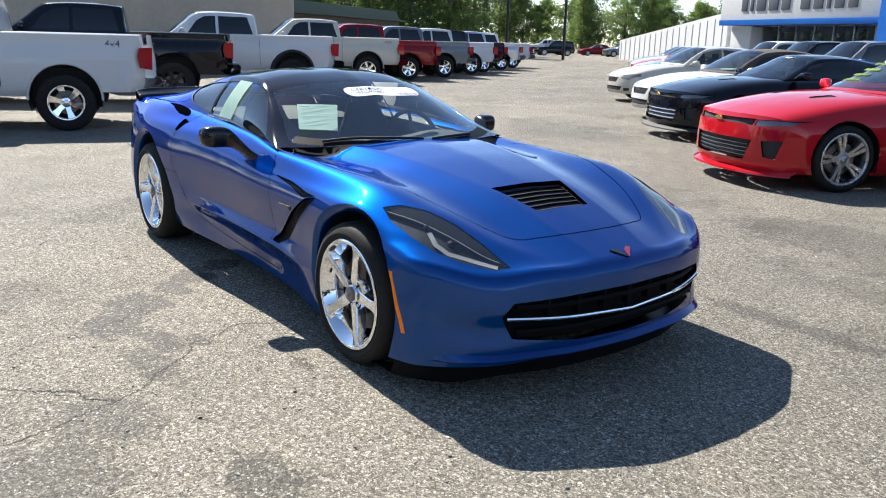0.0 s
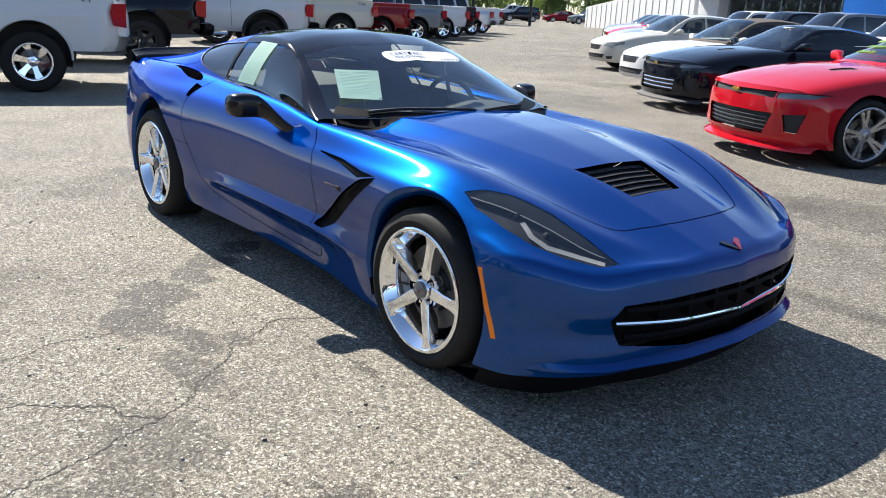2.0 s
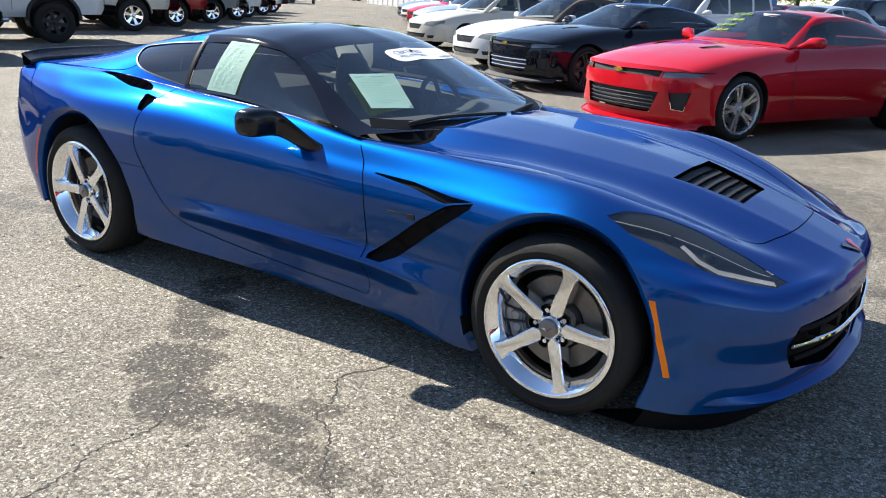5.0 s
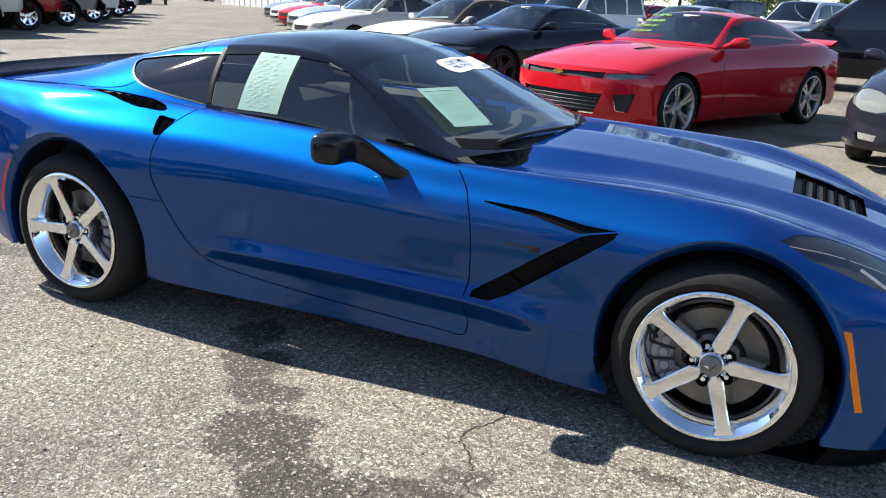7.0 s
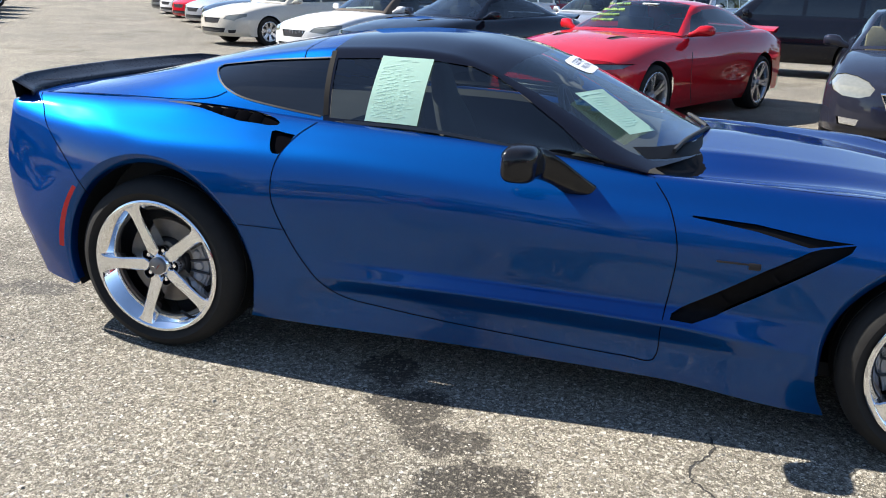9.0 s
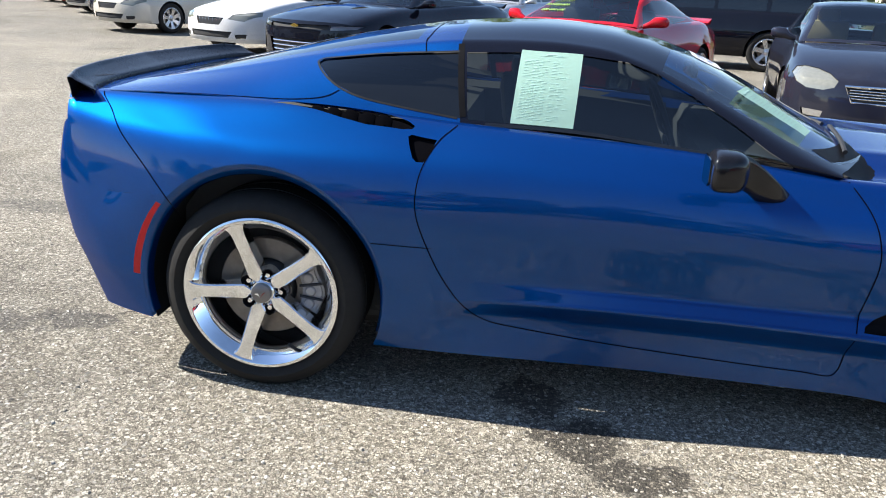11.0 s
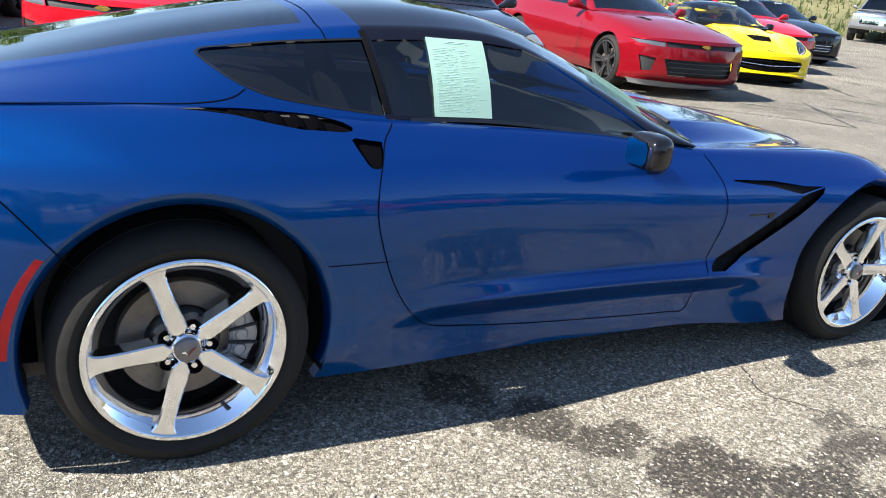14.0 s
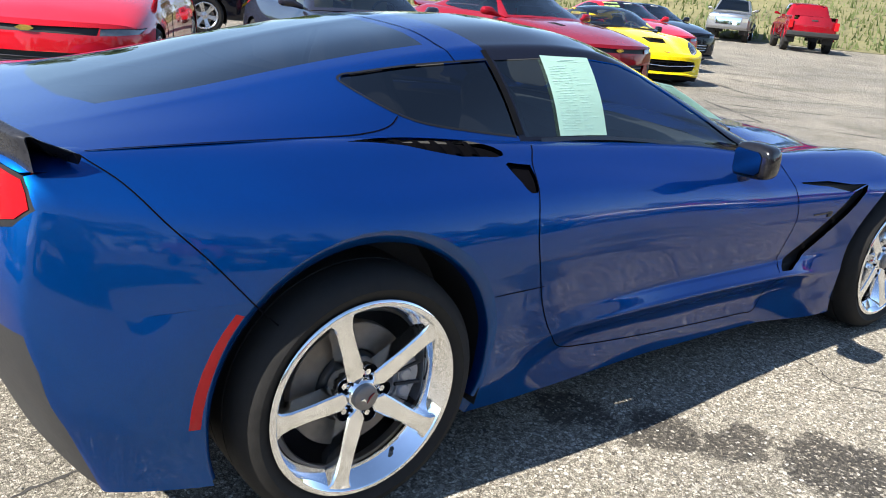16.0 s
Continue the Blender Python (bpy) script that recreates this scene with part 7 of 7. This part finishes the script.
M_CRACK = plain("open_crack", (0.035, 0.033, 0.03), 0.95, 0, 0.5, 40)
CRACKS = [[(0.68, -0.85), (0.69, -0.91), (0.65, -1.1), (0.77, -1.38), (1.07, -1.66), (1.2, -1.84), (1.27, -2.03), (1.33, -2.2), (1.37, -2.35), (1.5, -2.7)], [(0.1, -1.42), (0.28, -1.6), (0.39, -1.75), (0.38, -1.97), (0.45, -2.17), (0.4, -2.6)],
          [(-4.4, -1.3), (-3.4, -0.9), (-2.4, -0.57), (-2.02, -0.41), (-1.8, -0.3)], [(1.6, 1.0), (1.8, 1.13), (2.2, 1.3), (2.54, 1.47), (3.3, 1.7), (4.6, 1.9)], [(-3.8, 2.0), (-3.0, 2.4), (-1.5, 2.6), (0.5, 3.2)],
          [(1.2, -1.84), (1.02, -1.98), (0.86, -2.2), (0.80, -2.5)],
          [(5.6, 4.7), (6.86, 3.8), (7.57, 2.89), (8.17, 1.81), (8.9, 0.4)], [(8.0, 5.1), (8.7, 4.34), (9.41, 3.63), (10.57, 3.15), (12.2, 1.9)], [(12.6, 7.9), (12.9, 6.66), (14.35, 5.96), (15.2, 5.3), (17.5, 3.6)],
          [(12.65, 7.6), (12.35, 6.5), (11.8, 5.1), (11.6, 3.6)], [(8.4, 5.1), (7.66, 4.0), (7.2, 3.3)], [(16.4, 10.3), (16.35, 9.3), (17.5, 8.0), (19.5, 6.2)], [(15.8, 7.9), (16.5, 6.7), (18.2, 5.0)], [(11.2, 7.0), (10.4, 5.7), (10.2, 4.6)], [(20, 11), (22.5, 8.5), (25.5, 5.5)],
          [(6.6, 5.2), (7.6, 4.4), (8.2, 3.4)], [(9.3, 5.6), (10.2, 4.9), (11.5, 4.3)], [(13.9, 8.6), (14.6, 7.4), (16.0, 6.6)], [(10.0, 2.2), (11.5, 1.0)], [(13.5, 4.2), (14.8, 3.0), (16.5, 2.0)], [(17.5, 9.6), (18.6, 8.6), (20.4, 7.8)]]
for i, c in enumerate(CRACKS):
    crack(c, 0.008 if i < 6 else 0.07, i)


def chip_mesh(name, n, xs, ys, small, large, proud, seed):
    """Stone chips bedded in the binder: five-sided, flat-topped, each of its own shape."""
    g = np.random.default_rng(seed)
    x, y = g.uniform(*xs, n), g.uniform(*ys, n)
    keep = np.ones(n, bool)
    for cx, cy, hx, hy, dark in STAINS:
        keep &= (((x - cx) / hx) ** 2 + ((y - cy) / hy) ** 2 > 1.2) | (g.random(n) > 0.8 * dark)
    x, y = x[keep], y[keep]
    n = len(x)
    r = small + (large - small) * g.random(n) ** 2.2
    a = g.uniform(0, 6.283, n)[:, None] + np.arange(5) * 1.2566 + g.uniform(-0.3, 0.3, (n, 5))
    rr = r[:, None] * g.uniform(0.65, 1.15, (n, 5))
    sx = g.uniform(0.7, 1.25, n)[:, None]
    lean = g.uniform(-0.25, 0.25, (n, 2))
    h = r * g.uniform(*proud, n)
    v = np.zeros((n, 10, 3))
    for k, (f, top) in enumerate(((1.0, 0.0), (0.72, 1.0))):
        px, py = rr * np.cos(a) * sx * f, rr * np.sin(a) / sx * f
        v[:, k * 5:k * 5 + 5, 0] = x[:, None] + px
        v[:, k * 5:k * 5 + 5, 1] = y[:, None] + py
        v[:, k * 5:k * 5 + 5, 2] = -0.001 + top * (h[:, None] + px * lean[:, :1] + py * lean[:, 1:])
    one = [(q, (q + 1) % 5, (q + 1) % 5 + 5, q + 5) for q in range(5)] + [(5, 6, 7, 8, 9)]
    faces = [tuple(i * 10 + q for q in f) for i in range(n) for f in one]
    me = bpy.data.meshes.new(name)
    me.from_pydata(v.reshape(-1, 3).tolist(), [], faces)
    me.update()
    return me


m, nt, b = nodes_of("stone_chips")
isl = nt.nodes.new("ShaderNodeNewGeometry").outputs["Random Per Island"]
nt.links.new(ramp(nt, isl, (0.0, (0.07, 0.066, 0.06)), (0.35, (0.20, 0.19, 0.165)), (0.8, (0.33, 0.315, 0.275)), (1.0, (0.56, 0.54, 0.49))), b.inputs["Base Color"])
b.inputs["Roughness"].default_value = 0.8
for me, label, what in ((chip_mesh("bedded_stones", 52000, (-3.3, 4.0), (-2.9, -0.45), 0.003, 0.0095, (0.10, 0.36), 4), "pale stone chips standing proud of the worn binder", "stones"),
                        (chip_mesh("gravel", 4200, (-4.5, 5.5), (-3.3, 3.2), 0.003, 0.008, (0.6, 1.1), 11), "loose pale stone chips scattered on the asphalt", "gravel")):
    me.materials.append(m)
    tagged(new(me.name, me), label, what, kind="stuff")


# ---- dealership ----
def oriented(x0, y0, x1, y1):
    a, b = Vector((x0, y0, 0)), Vector((x1, y1, 0))
    return Matrix.Translation(a) @ Matrix.Rotation(math.atan2(b.y - a.y, b.x - a.x), 4, "Z"), (b - a).length


def showroom():
    m, L = oriented(-30.5, 48.7, -17.8, 44.5)
    bld = thing("showroom_building", "white and blue car showroom with a dark glass front", "building", m)
    def blk(name, mat, *d, bev=0.03, label="", parent=None):
        bm = bmesh.new()
        box(bm, *d, bev)
        return part(name, bm, mat, parent or bld, label)
    blk("wall", M_CLAD, 0.6, L, 1.2, 14, 0, 4.4)
    fascia = blk("fascia", M_CLAD, -0.3, L + 0.3, -0.6, 1.2, 3.3, 6.1, label="white sign fascia")
    blk("fascia_stripe", M_BLUECLAD, -0.35, L + 0.35, -0.66, 1.2, 2.95, 3.3, label="blue stripe under the sign")
    blk("roof", M_CLAD, 0, L, 0.5, 14, 6.1, 6.4)
    blk("entry_tower", M_BLUECLAD, L + 0.31, L + 7, -0.9, 6, 0, 8.5, label="blue entry portal")
    n = 7
    for k in range(n):
        x0 = 2.2 + (L - 2.2) * k / n
        w = blk("window", M_SMOKE2, x0 + 0.06, x0 + (L - 2.2) / n - 0.06, 1.1, 1.16, 0.3, 2.9, bev=0.01, label="dark shop window")
        blk("frame", M_ALLOY, x0 - 0.05, x0 + 0.05, 1.02, 1.2, 0.1, 2.94, bev=0.01, parent=w)
    blk("pier", M_CLAD, 0.0, 2.1, 0.2, 1.2, 0, 2.9)
    # sign lettering stands as plain bars
    x = 1.9
    for k, wd in enumerate((0.55, 0.28, 0.85, 0.85, 0.75, 0, 0.75, 0.75, 0.28, 0.7, 0.7)):
        if wd:
            blk("sign_bar", M_SIGNGREY, x, x + wd, -0.66, -0.58, 3.85, 4.7, bev=0.02, parent=fascia)
        x += wd + 0.32 if wd else 0.6
    m2, L2 = oriented(-52, 62, -31.2, 49.5)
    ware = thing("warehouse", "long white metal warehouse with a shallow roof", "building", m2)
    bm = bmesh.new()
    prism(bm, [(0, 0), (0, 1.9), (L2 * 0.98, 3.9), (L2, 3.9), (L2, 0)], 0, 12)
    part("wall", bm, M_CLAD, ware)
    for k in range(18):
        bm = bmesh.new()
        x = 0.5 + L2 * k / 18
        box(bm, x, x + 0.08, -0.05, 0.0, 0, 1.8 + 1.9 * k / 18)
        part("wall_rib", bm, M_CLAD, ware)
    m3, L3 = oriented(-24, -12, -40.3, 10.9)
    shed = thing("service_building", "beige service building with a dark green roof", "building", m3)
    bm = bmesh.new()
    box(bm, 0, L3, -9, 0, 0, 3.6, 0.03)
    part("wall", bm, M_BEIGE, shed)
    bm = bmesh.new()
    box(bm, -0.6, L3 + 0.6, -9.6, 0.9, 3.6, 4.1, 0.05)
    part("roof", bm, M_GREENROOF, shed, "dark green roof")
    m4, L4 = oriented(-41.2, 11.0, -52.0, 26.0)
    hall = thing("workshop", "low brown workshop with a dark green metal roof", "building", m4)
    bm = bmesh.new()
    box(bm, 0, L4, -8, 0, 0, 2.62, 0.03)
    part("wall", bm, M_BARK, hall)
    bm = bmesh.new()
    prism(bm, [(-0.3, 2.62), (-0.3, 2.72), (L4 + 0.3, 2.72), (L4 + 0.3, 2.62)], -8.4, 0.5)
    prism(bm, [(-0.3, 2.72), (0.6, 3.3), (L4 - 0.6, 3.3), (L4 + 0.3, 2.72)], -8.0, 0.2)
    part("roof", bm, M_GREENROOF, hall, "dark green metal roof")
    for k in range(6):
        bm = bmesh.new()
        x = 2 + L3 * k / 6
        box(bm, x, x + 0.5, 0.4, 0.85, 0, 3.6, 0.03)
        part("porch_post", bm, M_BEIGE, shed)


M_SMOKE2 = plain("dark_shop_glass", (0.02, 0.025, 0.03), 0.1, 0, 0.3, 2, 0.5)
showroom()
for x, y, h in ((-62, 38, 11), (-50, 45, 11), (-48, 50, 12)):
    pole = thing("light_pole", "tall dark steel light pole", "pole", pose(x, y, 0))
    bm = bmesh.new()
    tube(bm, [(0, 0, 0), (0, 0, h)], [0.14, 0.09], 10)
    part("shaft", bm, M_DARKMETAL, pole)
    bm = bmesh.new()
    box(bm, -0.5, 0.5, -0.2, 0.2, h, h + 0.2, 0.05)
    part("lamp_head", bm, M_STEEL, pole)


# ---- trees and verge ----
def tree_proto(seed, h, spread, mat, pine=False):
    rnd = random.Random(seed)
    tr = thing("tree", "tall leafy tree with light spring foliage" if not pine else "tall dark pine with a ragged crown", "tree", pose(0, 0, -50))
    bm = bmesh.new()
    tube(bm, [(0, 0, -0.2), (0.05 * h * rnd.uniform(-1, 1) * 0.3, 0, h * 0.4), (rnd.uniform(-0.3, 0.3), rnd.uniform(-0.3, 0.3), h * 0.9)], [h * 0.022, h * 0.015, h * 0.004], 7)
    limbs = []
    for k in range(9):
        z = h * rnd.uniform(0.3, 0.8)
        a = rnd.uniform(0, 6.28)
        l = spread * rnd.uniform(0.5, 1.0) * (1.15 - z / h)
        e = Vector((math.cos(a) * l, math.sin(a) * l, z + l * rnd.uniform(0.2, 0.7)))
        tube(bm, [(0, 0, z), tuple((Vector((0, 0, z)) + e) / 2 + Vector((0, 0, 0.15))), tuple(e)], [h * 0.007, h * 0.005, h * 0.002], 5)
        limbs.append(e)
    part("trunk", bm, M_BARK, tr)
    bm = bmesh.new()
    cl = []
    for k in range(90):
        t = rnd.uniform(0.1 if not pine else 0.25, 1.0)
        a = rnd.uniform(0, 6.28)
        rad = spread * math.sin(min(1.0, (1.06 - t) * 1.6) * math.pi / 2) * math.sqrt(rnd.random()) * rnd.uniform(0.7, 1.15)
        cl.append((Vector((math.cos(a) * rad, math.sin(a) * rad, t * h)), spread * rnd.uniform(0.14, 0.3)))
    for c, r in cl + [(e, spread * 0.22) for e in limbs]:
        for q in range(60):
            d = Vector((rnd.gauss(0, 1), rnd.gauss(0, 1), rnd.gauss(0, 0.75)))
            p = c + d.normalized() * r * rnd.random() ** 0.4
            s = spread * rnd.uniform(0.025, 0.055)
            u = Vector((rnd.gauss(0, 1), rnd.gauss(0, 1), rnd.gauss(0, 1))).normalized()
            w = u.orthogonal().normalized()
            bm.faces.new([bm.verts.new(p + u * s), bm.verts.new(p + w * s * 0.6), bm.verts.new(p - u * s), bm.verts.new(p - w * s * 0.6)])
    part("crown", bm, mat, tr)
    return tr


protos = [tree_proto(1, 12, 4.5, M_LEAF), tree_proto(2, 14, 4.0, M_LEAF2), tree_proto(3, 15, 3.2, M_PINE, True), tree_proto(4, 11, 4.8, M_LEAF2)]
rnd = random.Random(21)
spots = []
def tree_row(a, b, n, jitter, lo, hi):
    for k in range(n):
        q = Vector(a).lerp(Vector(b), k / (n - 1))
        spots.append((q.x + rnd.uniform(-jitter, jitter), q.y + rnd.uniform(-jitter, jitter), rnd.uniform(lo, hi)))


tree_row((-138, -30), (-60, 140), 66, 5, 0.55, 0.82)
tree_row((-152, -40), (-66, 156), 56, 6, 0.72, 0.98)
tree_row((-62, -34), (-64, 16), 16, 4, 0.7, 1.0)
tree_row((-60, 14), (-66, 54), 18, 3, 0.75, 1.05)
tree_row((70, 5), (40, 78), 14, 4, 0.7, 1.0)
# this row is never in view; added to darken the horizon in reflections
tree_row((-60, -62), (75, -55), 34, 5, 0.7, 1.0)
tree_row((-40, 95), (40, 80), 22, 6, 0.7, 1.0)
for i, (x, y, s) in enumerate(spots):
    p = protos[rnd.choice((0, 1, 1, 2, 3))]
    c = copy_thing(p, pose(x, y, 0, 0, 0, rnd.uniform(0, 360)))
    c.scale = (s * rnd.uniform(0.9, 1.15), s * rnd.uniform(0.9, 1.15), s)
    c["group"] = "trees round the lot"
for p in protos:
    for o in list(p.children_recursive):
        bpy.data.objects.remove(o)
    bpy.data.objects.remove(p)

vm, vl = oriented(54, -14, 22, 50)
bm = bmesh.new()
rows = []
for y, z in ((0, 0.02), (-1.0, 0.10), (-3, 0.5), (-8, 2.0), (-16, 3.6), (-30, 4.0)):
    rows.append([(x, y + 0.5 * noise.noise(Vector((x * 0.3, 0, 0))), z + 0.25 * noise.noise(Vector((x * 0.4, y * 0.4, 3))) * (y < -0.5)) for x in np.linspace(0, vl, 60)])
for r in rows:
    r[:] = [tuple(vm @ Vector(p)) for p in r]
grid_mesh(bm, rows, mirror=False)
verge = part("verge", bm, M_GRASS)
tagged(verge, "rough grass bank along the edge of the lot", "grass bank", kind="structure")
bm = bmesh.new()
rnd = random.Random(8)
for k in range(9000):
    x, y = rnd.uniform(0, vl), -0.4 - 15 * rnd.random() ** 1.4
    z = np.interp(-y, (0, 1, 3, 8, 16), (0.02, 0.1, 0.5, 2.0, 3.6))
    h = rnd.uniform(0.15, 0.55) * (1.6 if rnd.random() < 0.1 else 1)
    d = Vector((rnd.uniform(-1, 1), rnd.uniform(-1, 1), 0)).normalized() * rnd.uniform(0.03, 0.1)
    o = Vector((x, y, z - 0.05))
    lean = Vector((rnd.uniform(-0.15, 0.15), rnd.uniform(-0.15, 0.15), h))
    bm.faces.new([bm.verts.new(vm @ (o - d)), bm.verts.new(vm @ (o + d)), bm.verts.new(vm @ (o + lean + d * 0.3))])
tagged(part("grass", bm, M_WEED), "tall uneven weeds and grass on the bank", "grass", kind="stuff")
